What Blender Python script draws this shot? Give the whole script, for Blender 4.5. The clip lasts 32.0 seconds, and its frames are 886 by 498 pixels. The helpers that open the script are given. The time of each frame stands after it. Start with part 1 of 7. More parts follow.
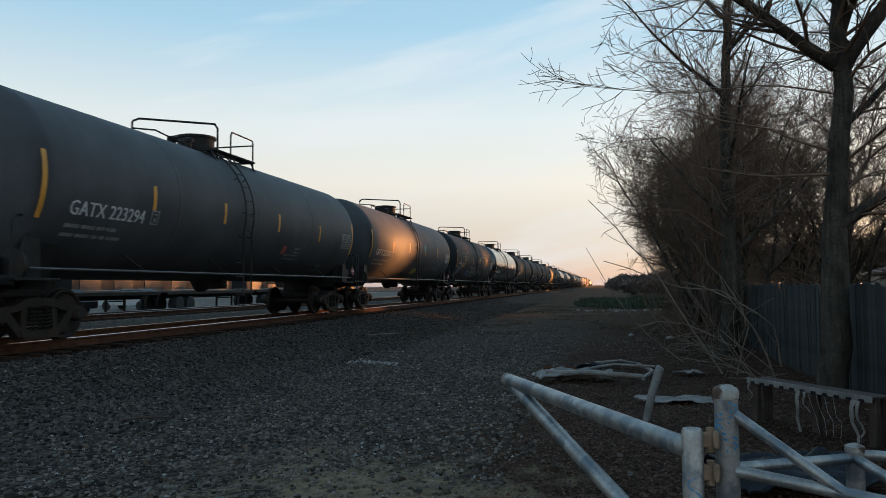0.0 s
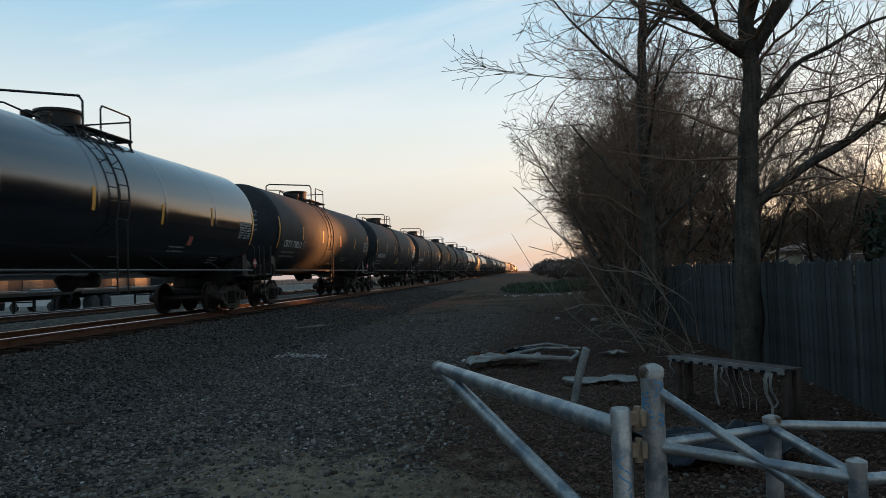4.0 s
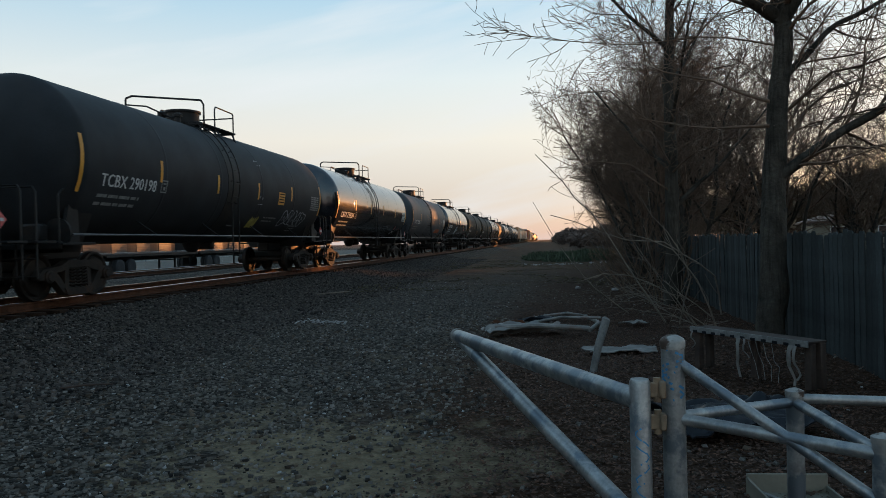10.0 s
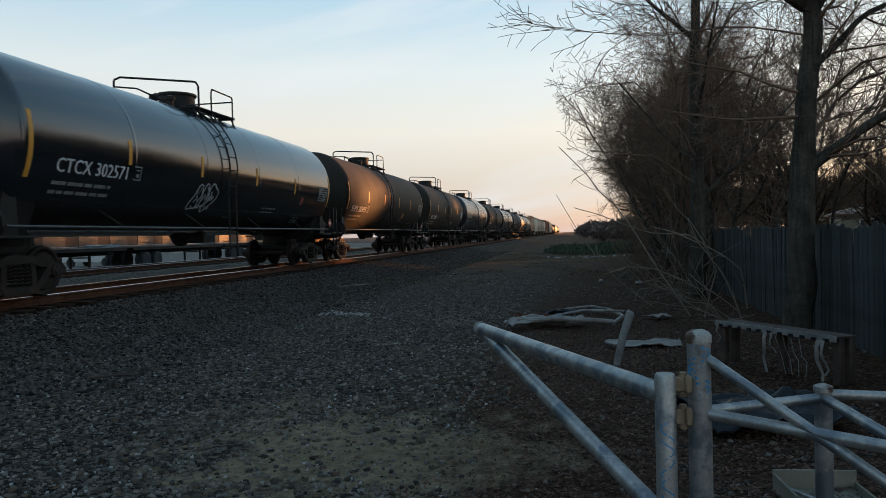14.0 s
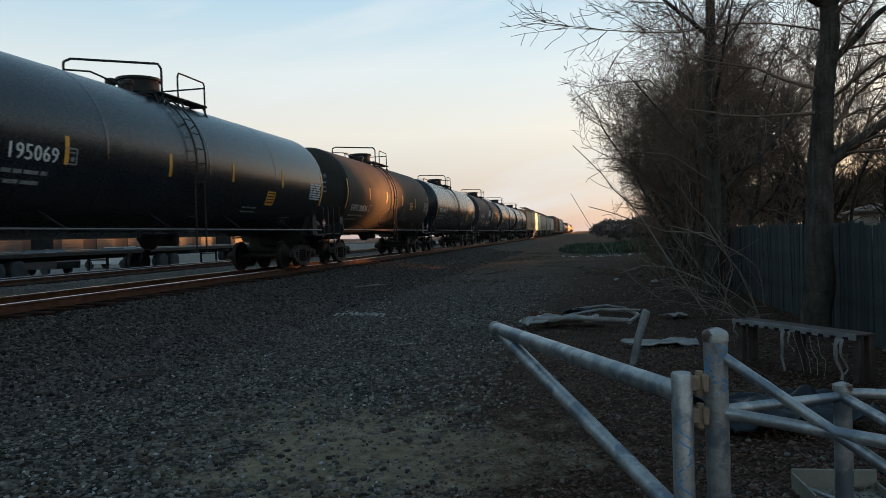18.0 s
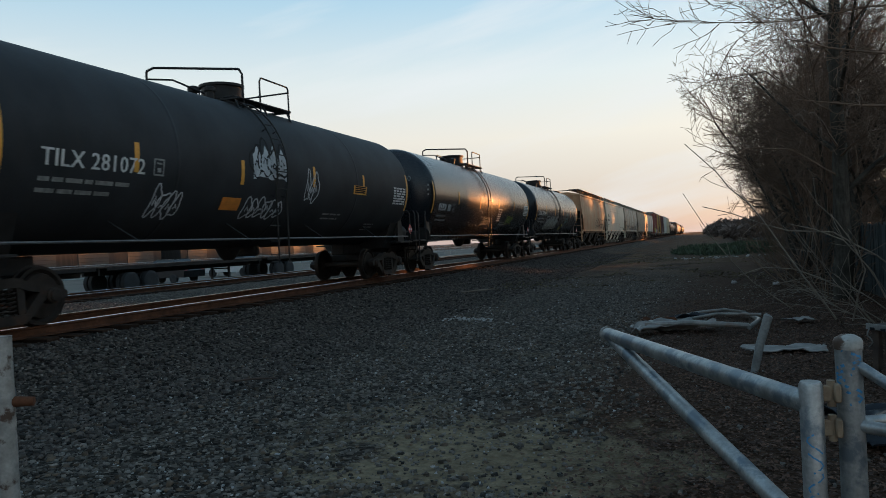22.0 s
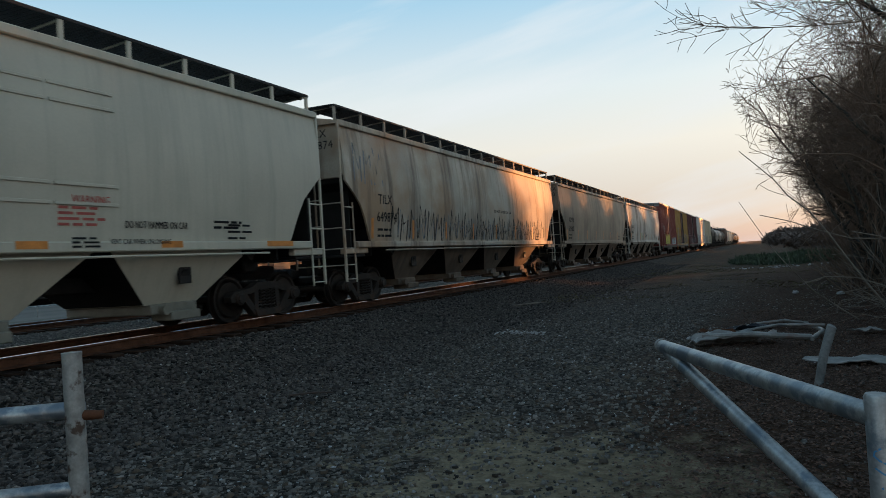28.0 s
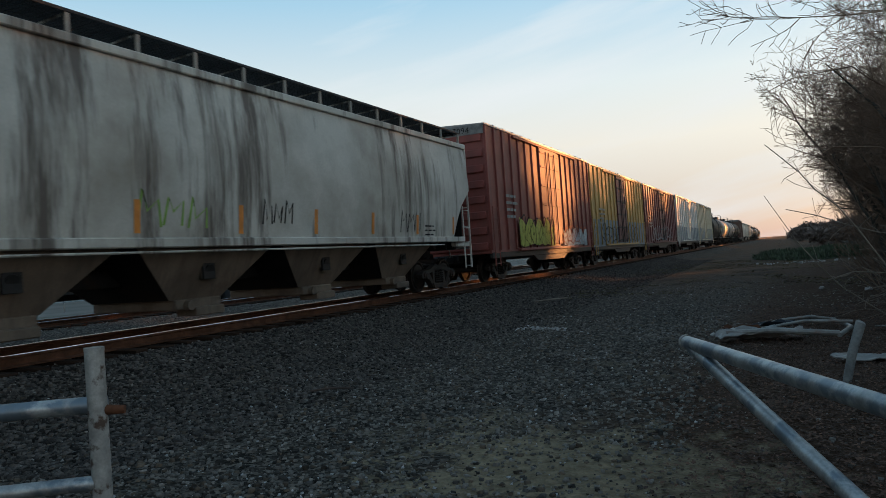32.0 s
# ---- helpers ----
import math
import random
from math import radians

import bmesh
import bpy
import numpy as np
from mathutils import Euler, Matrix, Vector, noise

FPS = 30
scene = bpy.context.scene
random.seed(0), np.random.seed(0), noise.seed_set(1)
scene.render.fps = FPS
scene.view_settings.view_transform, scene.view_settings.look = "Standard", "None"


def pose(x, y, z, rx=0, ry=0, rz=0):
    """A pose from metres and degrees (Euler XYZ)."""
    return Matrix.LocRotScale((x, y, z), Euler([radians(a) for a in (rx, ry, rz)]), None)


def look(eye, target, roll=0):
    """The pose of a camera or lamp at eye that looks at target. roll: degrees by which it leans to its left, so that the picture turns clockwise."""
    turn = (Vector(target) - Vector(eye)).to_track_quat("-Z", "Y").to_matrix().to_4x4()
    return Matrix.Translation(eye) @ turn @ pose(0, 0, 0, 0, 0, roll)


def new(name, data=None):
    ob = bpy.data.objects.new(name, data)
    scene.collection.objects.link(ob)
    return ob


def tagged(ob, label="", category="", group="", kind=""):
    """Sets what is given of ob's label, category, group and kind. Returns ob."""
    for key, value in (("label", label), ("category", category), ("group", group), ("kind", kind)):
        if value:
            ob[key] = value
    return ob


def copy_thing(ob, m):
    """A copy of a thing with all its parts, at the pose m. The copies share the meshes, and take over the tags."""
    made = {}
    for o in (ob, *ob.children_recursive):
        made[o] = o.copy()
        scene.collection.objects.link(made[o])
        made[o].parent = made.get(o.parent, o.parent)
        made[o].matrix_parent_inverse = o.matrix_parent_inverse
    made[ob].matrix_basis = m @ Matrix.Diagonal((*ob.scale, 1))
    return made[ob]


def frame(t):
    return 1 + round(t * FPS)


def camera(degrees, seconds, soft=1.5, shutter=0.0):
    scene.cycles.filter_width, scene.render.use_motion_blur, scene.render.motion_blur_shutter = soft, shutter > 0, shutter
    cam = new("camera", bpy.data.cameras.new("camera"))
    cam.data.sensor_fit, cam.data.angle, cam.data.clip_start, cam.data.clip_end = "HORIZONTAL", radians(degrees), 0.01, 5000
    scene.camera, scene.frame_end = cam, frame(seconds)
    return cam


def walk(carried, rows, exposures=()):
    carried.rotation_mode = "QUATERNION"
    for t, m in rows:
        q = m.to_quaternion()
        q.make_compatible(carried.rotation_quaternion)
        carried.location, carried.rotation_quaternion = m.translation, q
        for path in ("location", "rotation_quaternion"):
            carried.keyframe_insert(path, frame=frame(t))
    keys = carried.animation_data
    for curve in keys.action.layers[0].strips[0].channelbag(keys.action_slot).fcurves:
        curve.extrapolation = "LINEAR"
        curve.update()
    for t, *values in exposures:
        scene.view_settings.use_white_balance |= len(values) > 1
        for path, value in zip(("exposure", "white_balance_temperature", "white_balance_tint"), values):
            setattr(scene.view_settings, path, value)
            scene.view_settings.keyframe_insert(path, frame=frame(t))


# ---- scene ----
cam = camera(63.1, 32.0, soft=0.6, shutter=0.1)
# seconds, x, y, z, pitch, lean, turn
PATH = [
    (0, 0.011, -0.078, 1.618, 92.93, 0.38, 12.33),
    (0.5, -0.016, -0.070, 1.625, 91.96, 1.56, 8.89),
    (1, 0.010, -0.067, 1.608, 91.77, 2.42, 6.98),
    (1.5, 0.054, -0.079, 1.620, 91.66, 2.17, 7.52),
    (2, 0.040, -0.082, 1.626, 92.05, 2.34, 7.08),
    (2.5, 0.006, -0.039, 1.618, 92.16, 2.37, 6.65),
    (4.5, -0.002, -0.015, 1.616, 91.63, 1.94, 6.46),
    (5, 0.000, 0.011, 1.616, 90.99, 1.82, 5.16),
    (5.5, 0.002, 0.013, 1.618, 90.70, 1.88, 5.22),
    (6, 0.008, 0.013, 1.614, 90.35, 2.07, 5.78),
    (6.5, 0.007, 0.015, 1.617, 90.20, 2.12, 6.04),
    (7, 0.003, 0.021, 1.615, 90.15, 2.18, 5.97),
    (7.5, 0.003, 0.023, 1.616, 90.13, 2.34, 6.46),
    (8, 0.007, 0.031, 1.613, 90.14, 2.39, 6.51),
    (8.5, 0.001, 0.025, 1.616, 89.91, 2.07, 7.22),
    (9, 0.002, 0.034, 1.616, 89.64, 1.95, 7.60),
    (9.5, 0.005, 0.033, 1.617, 89.50, 1.67, 8.00),
    (10, 0.005, 0.030, 1.614, 89.44, 1.55, 8.26),
    (10.5, 0.003, 0.034, 1.615, 89.31, 1.49, 8.62),
    (11, 0.000, 0.034, 1.615, 89.16, 1.50, 8.71),
    (11.5, 0.002, 0.025, 1.615, 89.07, 1.40, 8.84),
    (12, 0.003, 0.022, 1.617, 89.05, 1.40, 8.93),
    (12.5, 0.001, 0.032, 1.615, 88.92, 1.43, 9.36),
    (13, -0.001, 0.018, 1.617, 88.85, 1.54, 9.68),
    (13.5, -0.001, 0.027, 1.616, 88.87, 1.48, 9.86),
    (14, -0.005, 0.024, 1.619, 88.89, 1.51, 10.02),
    (14.5, 0.002, 0.012, 1.617, 88.91, 1.49, 10.03),
    (16.5, -0.000, 0.038, 1.617, 88.31, 1.83, 10.35),
    (17, -0.002, 0.033, 1.618, 88.19, 2.03, 10.37),
    (17.5, 0.000, 0.022, 1.620, 88.72, 2.02, 10.05),
    (18, -0.004, 0.019, 1.618, 88.92, 1.89, 11.17),
    (18.5, -0.007, 0.013, 1.616, 89.00, 1.75, 11.44),
    (19, -0.006, 0.015, 1.619, 88.97, 1.85, 11.76),
    (19.5, -0.003, 0.006, 1.622, 88.91, 1.80, 12.17),
    (20, -0.007, 0.008, 1.619, 88.99, 1.68, 12.26),
    (20.5, -0.004, 0.015, 1.619, 88.99, 1.70, 12.38),
    (21, -0.009, 0.026, 1.619, 89.09, 2.01, 13.72),
    (21.5, -0.015, 0.022, 1.620, 89.28, 2.43, 16.56),
    (22, -0.016, 0.004, 1.628, 89.63, 2.92, 19.54),
    (22.5, -0.026, -0.010, 1.628, 90.07, 3.19, 21.87),
    (23, -0.026, 0.028, 1.620, 90.34, 3.32, 23.17),
    (23.5, -0.017, 0.019, 1.619, 90.49, 3.47, 23.26),
    (24, -0.013, -0.002, 1.624, 90.48, 3.47, 23.13),
    (24.5, -0.016, 0.007, 1.623, 90.56, 3.61, 23.04),
    (26.5, -0.002, -0.030, 1.627, 90.90, 3.58, 23.67),
    (27, -0.002, -0.031, 1.630, 90.92, 3.56, 23.31),
    (27.5, -0.001, -0.037, 1.628, 90.99, 3.54, 23.60),
    (28, -0.001, -0.030, 1.628, 90.97, 3.81, 23.60),
    (28.5, -0.002, -0.028, 1.627, 90.86, 3.71, 23.33),
    (29, -0.002, -0.049, 1.634, 90.74, 3.63, 23.09),
    (29.5, 0.001, -0.040, 1.632, 90.82, 3.74, 22.92),
    (30, 0.003, -0.022, 1.629, 90.84, 3.80, 22.93),
    (30.5, 0.002, -0.046, 1.632, 90.79, 3.73, 22.98),
    (31, 0.002, -0.034, 1.630, 90.69, 3.70, 23.09),
    (31.5, -0.022, 0.018, 1.624, 90.67, 3.88, 24.29),
    (32, -0.019, 0.010, 1.621, 90.76, 3.90, 25.23),
]
walk(cam, [(t, pose(*r)) for t, *r in PATH], exposures=[(0.0, 2.1, 5750, 8), (32.0, 2.1, 5750, 8)])

# ---- sky and sun: low sun over the far side of the yards, ahead and to the right ----
SUN_AZ, SUN_EL = 32.0, 2.8          # degrees to the right of the line, above the horizon
world = bpy.data.worlds.new("evening_sky")
scene.world = world
world.use_nodes = True
wn, wl = world.node_tree.nodes, world.node_tree.links
bg = wn["Background"]
sky = wn.new("ShaderNodeTexSky")
sky.sky_type = "NISHITA"
sky.sun_disc = False
sky.sun_elevation = radians(SUN_EL)
sky.sun_rotation = radians(SUN_AZ)
sky.air_density, sky.dust_density, sky.ozone_density = 1.0, 0.7, 1.5
# thin streaks of high cloud
wc = wn.new("ShaderNodeTexCoord")
wm = wn.new("ShaderNodeMapping")
wm.vector_type = "TEXTURE"
wm.inputs["Rotation"].default_value = (0.0, radians(-13), radians(14))
wm.inputs["Scale"].default_value = (0.80, 1.0, 0.115)
wm.inputs["Location"].default_value = (0.35, 0.0, 0.02)
wl.new(wc.outputs["Generated"], wm.inputs["Vector"])
cn = wn.new("ShaderNodeTexNoise")
cn.inputs["Scale"].default_value = 1.7
cn.inputs["Detail"].default_value = 7.0
cn.inputs["Roughness"].default_value = 0.52
wl.new(wm.outputs["Vector"], cn.inputs["Vector"])
cr = wn.new("ShaderNodeValToRGB")
cr.color_ramp.elements[0].position, cr.color_ramp.elements[1].position = 0.51, 0.76
wl.new(cn.outputs["Fac"], cr.inputs["Fac"])
mixw = wn.new("ShaderNodeMix")
mixw.data_type = "RGBA"
mixw.blend_type = "MIX"
mixw.inputs["B"].default_value = (1.42, 1.36, 1.24, 1)
fac = wn.new("ShaderNodeMath")
fac.operation = "MULTIPLY"
fac.inputs[1].default_value = 0.7
wl.new(cr.outputs["Color"], fac.inputs[0])
wl.new(fac.outputs[0], mixw.inputs["Factor"])
# evening haze: cream and rose low down, thinning to pale blue
wz = wn.new("ShaderNodeSeparateXYZ")
wl.new(wc.outputs["Generated"], wz.inputs[0])
hz = wn.new("ShaderNodeValToRGB")
el = hz.color_ramp.elements
for p, c in ((0.0, (0.88, 0.70, 0.65)), (0.07, (1.08, 0.87, 0.76)), (0.14, (1.42, 1.20, 0.95)), (0.22, (1.30, 1.27, 1.12)), (0.34, (0.70, 1.00, 1.12)), (0.62, (0.40, 0.66, 0.84)), (1.0, (0.33, 0.53, 0.70))):
    k = el[0] if p == 0.0 else el[-1] if p == 1.0 else el.new(p)
    k.position, k.color = p, (*c, 1)
wl.new(wz.outputs["Z"], hz.inputs["Fac"])
mh = wn.new("ShaderNodeMix")
mh.data_type = "RGBA"
mh.inputs["Factor"].default_value = 0.90
wl.new(sky.outputs["Color"], mh.inputs["A"])
wl.new(hz.outputs["Color"], mh.inputs["B"])
wl.new(mh.outputs["Result"], mixw.inputs["A"])
wl.new(mixw.outputs["Result"], bg.inputs["Color"])
bg.inputs["Strength"].default_value = 0.15

sun_data = bpy.data.lights.new("sun", "SUN")
sun_data.energy, sun_data.angle, sun_data.color = 2.3, radians(0.6), (1.0, 0.36, 0.095)
sun = new("sun", sun_data)
a, e = radians(SUN_AZ), radians(SUN_EL)
sun_dir = Vector((math.sin(a) * math.cos(e), math.cos(a) * math.cos(e), math.sin(e)))
sun.matrix_world = look((0, 0, 60), Vector((0, 0, 60)) - sun_dir)

# ---- materials ----
def material(name, color, rough=0.7, metal=0.0, vary=0.25, scale=6.0, fine=60.0, bump=0.15, bump_dist=0.004,
             second=None, second_at=(0.55, 0.7), streak=None, streak_amt=0.0, streak_scale=(1.0, 2.2, 0.16), streak_at=(0.46, 0.70), coat=0.0, spec=0.5, island=0.0):
    """Two scales of noise on the colour, optional second colour in patches, optional vertical streaks, and relief."""
    m = bpy.data.materials.new(name)
    m.use_nodes = True
    n, l = m.node_tree.nodes, m.node_tree.links
    b = n["Principled BSDF"]
    tc = n.new("ShaderNodeTexCoord")
    big, small = n.new("ShaderNodeTexNoise"), n.new("ShaderNodeTexNoise")
    for node, s in ((big, scale), (small, fine)):
        node.inputs["Scale"].default_value = s
        node.inputs["Detail"].default_value = 5.0
        l.new(tc.outputs["Object"], node.inputs["Vector"])

    def ramp(src, a, b_, ca, cb):
        r = n.new("ShaderNodeValToRGB")
        r.color_ramp.elements[0].position, r.color_ramp.elements[1].position = a, b_
        r.color_ramp.elements[0].color, r.color_ramp.elements[1].color = (*ca, 1), (*cb, 1)
        l.new(src, r.inputs["Fac"])
        return r.outputs["Color"]

    def mix(kind, f, a, b_):
        x = n.new("ShaderNodeMix")
        x.data_type, x.blend_type = "RGBA", kind
        if isinstance(f, float):
            x.inputs["Factor"].default_value = f
        else:
            l.new(f, x.inputs["Factor"])
        for key, value in (("A", a), ("B", b_)):
            if isinstance(value, tuple):
                x.inputs[key].default_value = (*value, 1)
            else:
                l.new(value, x.inputs[key])
        return x.outputs["Result"]

    lo, hi = tuple(c * (1 - vary) for c in color), tuple(min(1, c * (1 + vary)) for c in color)
    col = ramp(big.outputs["Fac"], 0.3, 0.7, lo, hi)
    g = ramp(small.outputs["Fac"], 0.25, 0.75, (1 - vary,) * 3, (1 + 0.6 * vary,) * 3)
    col = mix("MULTIPLY", 0.7, col, g)
    if second:
        sec = n.new("ShaderNodeTexNoise")
        sec.inputs["Scale"].default_value, sec.inputs["Detail"].default_value = scale * 0.55, 8.0
        sec.inputs["Roughness"].default_value = 0.62
        l.new(tc.outputs["Object"], sec.inputs["Vector"])
        f = ramp(sec.outputs["Fac"], second_at[0], second_at[1], (0, 0, 0), (1, 1, 1))
        col = mix("MIX", f, col, second)
    if streak:
        mp = n.new("ShaderNodeMapping")
        mp.inputs["Scale"].default_value = streak_scale
        l.new(tc.outputs["Object"], mp.inputs["Vector"])
        st = n.new("ShaderNodeTexNoise")
        st.inputs["Scale"].default_value, st.inputs["Detail"].default_value, st.inputs["Roughness"].default_value = 1.6, 9.0, 0.68
        l.new(mp.outputs["Vector"], st.inputs["Vector"])
        f = ramp(st.outputs["Fac"], streak_at[0], streak_at[1], (0, 0, 0), (streak_amt,) * 3)
        col = mix("MIX", f, col, streak)
    if island:
        gi = n.new("ShaderNodeNewGeometry")
        oi = n.new("ShaderNodeObjectInfo")
        ad = n.new("ShaderNodeMath")
        ad.operation = "ADD"
        l.new(gi.outputs["Random Per Island"], ad.inputs[0])
        l.new(oi.outputs["Random"], ad.inputs[1])
        fr = n.new("ShaderNodeMath")
        fr.operation = "FRACT"
        l.new(ad.outputs[0], fr.inputs[0])
        f = ramp(fr.outputs[0], 0.0, 1.0, (1 - island,) * 3, (1 + island,) * 3)
        col = mix("MULTIPLY", 1.0, col, f)
    l.new(col, b.inputs["Base Color"])
    b.inputs["Metallic"].default_value = metal
    b.inputs["Specular IOR Level"].default_value = spec
    b.inputs["Coat Weight"].default_value = coat
    b.inputs["Coat Roughness"].default_value = 0.12
    rr = n.new("ShaderNodeMapRange")
    rr.inputs["To Min"].default_value, rr.inputs["To Max"].default_value = max(0.03, rough - min(0.12, 0.3 * rough)), min(1, rough + min(0.12, 0.3 * rough))
    l.new(small.outputs["Fac"], rr.inputs["Value"])
    l.new(rr.outputs["Result"], b.inputs["Roughness"])
    bp = n.new("ShaderNodeBump")
    bp.inputs["Strength"].default_value, bp.inputs["Distance"].default_value = bump, bump_dist
    l.new(small.outputs["Fac"], bp.inputs["Height"])
    l.new(bp.outputs["Normal"], b.inputs["Normal"])
    return m


M_STEEL_DARK = material("grimy_steel", (0.012, 0.0112, 0.0108), 0.62, 0.1, 0.4, 5, 40, second=(0.026, 0.016, 0.010), spec=0.35)
M_TRUCK = material("truck_casting", (0.024, 0.018, 0.014), 0.78, 0.0, 0.45, 6, 50, second=(0.052, 0.026, 0.014), spec=0.3)
M_WHEEL = material("wheel_steel", (0.020, 0.015, 0.012), 0.62, 0.2, 0.4, 5, 40, second=(0.034, 0.020, 0.013), spec=0.3)
M_TREAD = material("worn_tread", (0.42, 0.41, 0.40), 0.28, 1.0, 0.1, 8, 60)
M_RAILHEAD = material("polished_railhead", (0.62, 0.62, 0.63), 0.16, 1.0, 0.08, 3, 50, bump=0.03)
M_RUST = material("rail_rust", (0.088, 0.038, 0.020), 0.9, 0.0, 0.35, 4, 40, second=(0.05, 0.024, 0.015), spec=0.15)
M_HINGE = material("tan_rusted_hinge", (0.21, 0.15, 0.095), 0.8, 0.0, 0.3, 9, 40, second=(0.11, 0.055, 0.03), bump=0.4)
M_TIE = material("creosote_timber", (0.026, 0.016, 0.011), 0.92, 0.0, 0.45, 5, 30, bump=0.4, island=0.4, spec=0.1)
M_YELLOW = material("reflective_yellow", (0.62, 0.29, 0.03), 0.5, 0.0, 0.15, 5, 40)
M_ORANGE = material("reflective_orange", (0.55, 0.20, 0.03), 0.5, 0.0, 0.2, 5, 40)
M_WHITE = material("stencil_white", (0.55, 0.55, 0.53), 0.7, 0.0, 0.18, 8, 40)
M_FADED = material("faded_stencil", (0.22, 0.22, 0.21), 0.75, 0.0, 0.3, 9, 30)
M_BLACK_INK = material("stencil_black", (0.018, 0.018, 0.019), 0.85, 0.0, 0.2, 8, 40, spec=0.08)
M_RED_INK = material("stencil_red", (0.35, 0.08, 0.06), 0.7, 0.0, 0.2, 8, 40)
M_GALV = material("galvanised_pipe", (0.32, 0.325, 0.32), 0.42, 0.6, 0.3, 7, 60, second=(0.15, 0.175, 0.20), second_at=(0.49, 0.56), streak=(0.10, 0.10, 0.10), streak_amt=0.35, streak_scale=(9, 9, 4), bump=0.15)
M_GALV_OLD = material("weathered_galvanised_pipe", (0.30, 0.29, 0.27), 0.6, 0.4, 0.3, 11, 60, second=(0.075, 0.048, 0.034), second_at=(0.56, 0.62), bump=0.2)
M_BARK = material("grey_bark", (0.060, 0.053, 0.043), 0.95, 0.0, 0.4, 4, 26, bump=0.9, bump_dist=0.02, second=(0.020, 0.022, 0.018), streak=(0.012, 0.010, 0.009), streak_amt=0.8, streak_scale=(14, 14, 1.6), spec=0.12)
M_TWIG = material("bare_twigs", (0.138, 0.092, 0.064), 0.9, 0.0, 0.45, 1.2, 20, spec=0.25)
M_TWIG_PALE = material("pale_bare_twigs", (0.175, 0.14, 0.108), 0.9, 0.0, 0.3, 3, 20)
M_FENCE = material("weathered_grey_boards", (0.044, 0.050, 0.050), 0.9, 0.0, 0.35, 3, 40, spec=0.15, streak=(0.020, 0.021, 0.023), streak_amt=0.8, streak_scale=(3, 9, 0.5), island=0.3)
M_STONE = material("crushed_ballast", (0.104, 0.092, 0.080), 0.85, 0.0, 0.4, 12, 60, island=0.9, spec=0.22)
M_STONE_BED = material("dark_track_ballast", (0.061, 0.051, 0.044), 0.88, 0.0, 0.4, 12, 60, island=0.9, spec=0.18)
M_STONE_BR = material("brown_pebbles", (0.075, 0.056, 0.040), 0.85, 0.0, 0.35, 12, 60, island=0.7, spec=0.2)
M_STONE_W = material("pale_chips", (0.30, 0.29, 0.28), 0.7, 0.0, 0.2, 12, 60, island=0.3)
M_LEAF = material("dead_leaves", (0.072, 0.035, 0.020), 0.9, 0.0, 0.4, 9, 40, island=0.6)
M_WEED = material("green_weeds", (0.036, 0.052, 0.024), 0.85, 0.0, 0.35, 4, 30, island=0.5)
M_DRYGRASS = material("yellow_green_dry_weeds", (0.085, 0.072, 0.034), 0.9, 0.0, 0.3, 4, 30, island=0.5, spec=0.1)
M_PLASTIC = material("dirty_plastic_cover", (0.19, 0.18, 0.165), 0.5, 0.0, 0.35, 5, 30, second=(0.14, 0.10, 0.08))
M_CREAM = material("cream_painted_panel", (0.17, 0.16, 0.125), 0.65, 0.0, 0.2, 4, 40)
M_WOOD_OLD = material("rotten_wood", (0.050, 0.034, 0.026), 0.9, 0.0, 0.4, 6, 40, bump=0.5)
M_GREYBOARD = material("grey_weathered_board", (0.17, 0.168, 0.16), 0.85, 0.0, 0.35, 5, 40)
M_TARP = material("dark_plastic_sheet", (0.008, 0.010, 0.014), 0.42, 0.0, 0.3, 5, 30, spec=0.22)
M_CONCRETE = material("dusty_concrete", (0.105, 0.10, 0.088), 0.9, 0.0, 0.25, 0.25, 8, second=(0.075, 0.066, 0.046), spec=0.15)
M_TYRE = material("tyre_rubber", (0.022, 0.022, 0.023), 0.85, 0.0, 0.25, 5, 40)
M_BLUE_PAINT = material("blue_marker", (0.06, 0.22, 0.42), 0.6, 0.0, 0.2, 6, 40)
M_GRATE = material("dark_grating", (0.020, 0.020, 0.021), 0.7, 0.3, 0.25, 5, 40)
M_DIAMOND = material("red_white_placard", (0.50, 0.10, 0.09), 0.6, 0.0, 0.15, 8, 40)


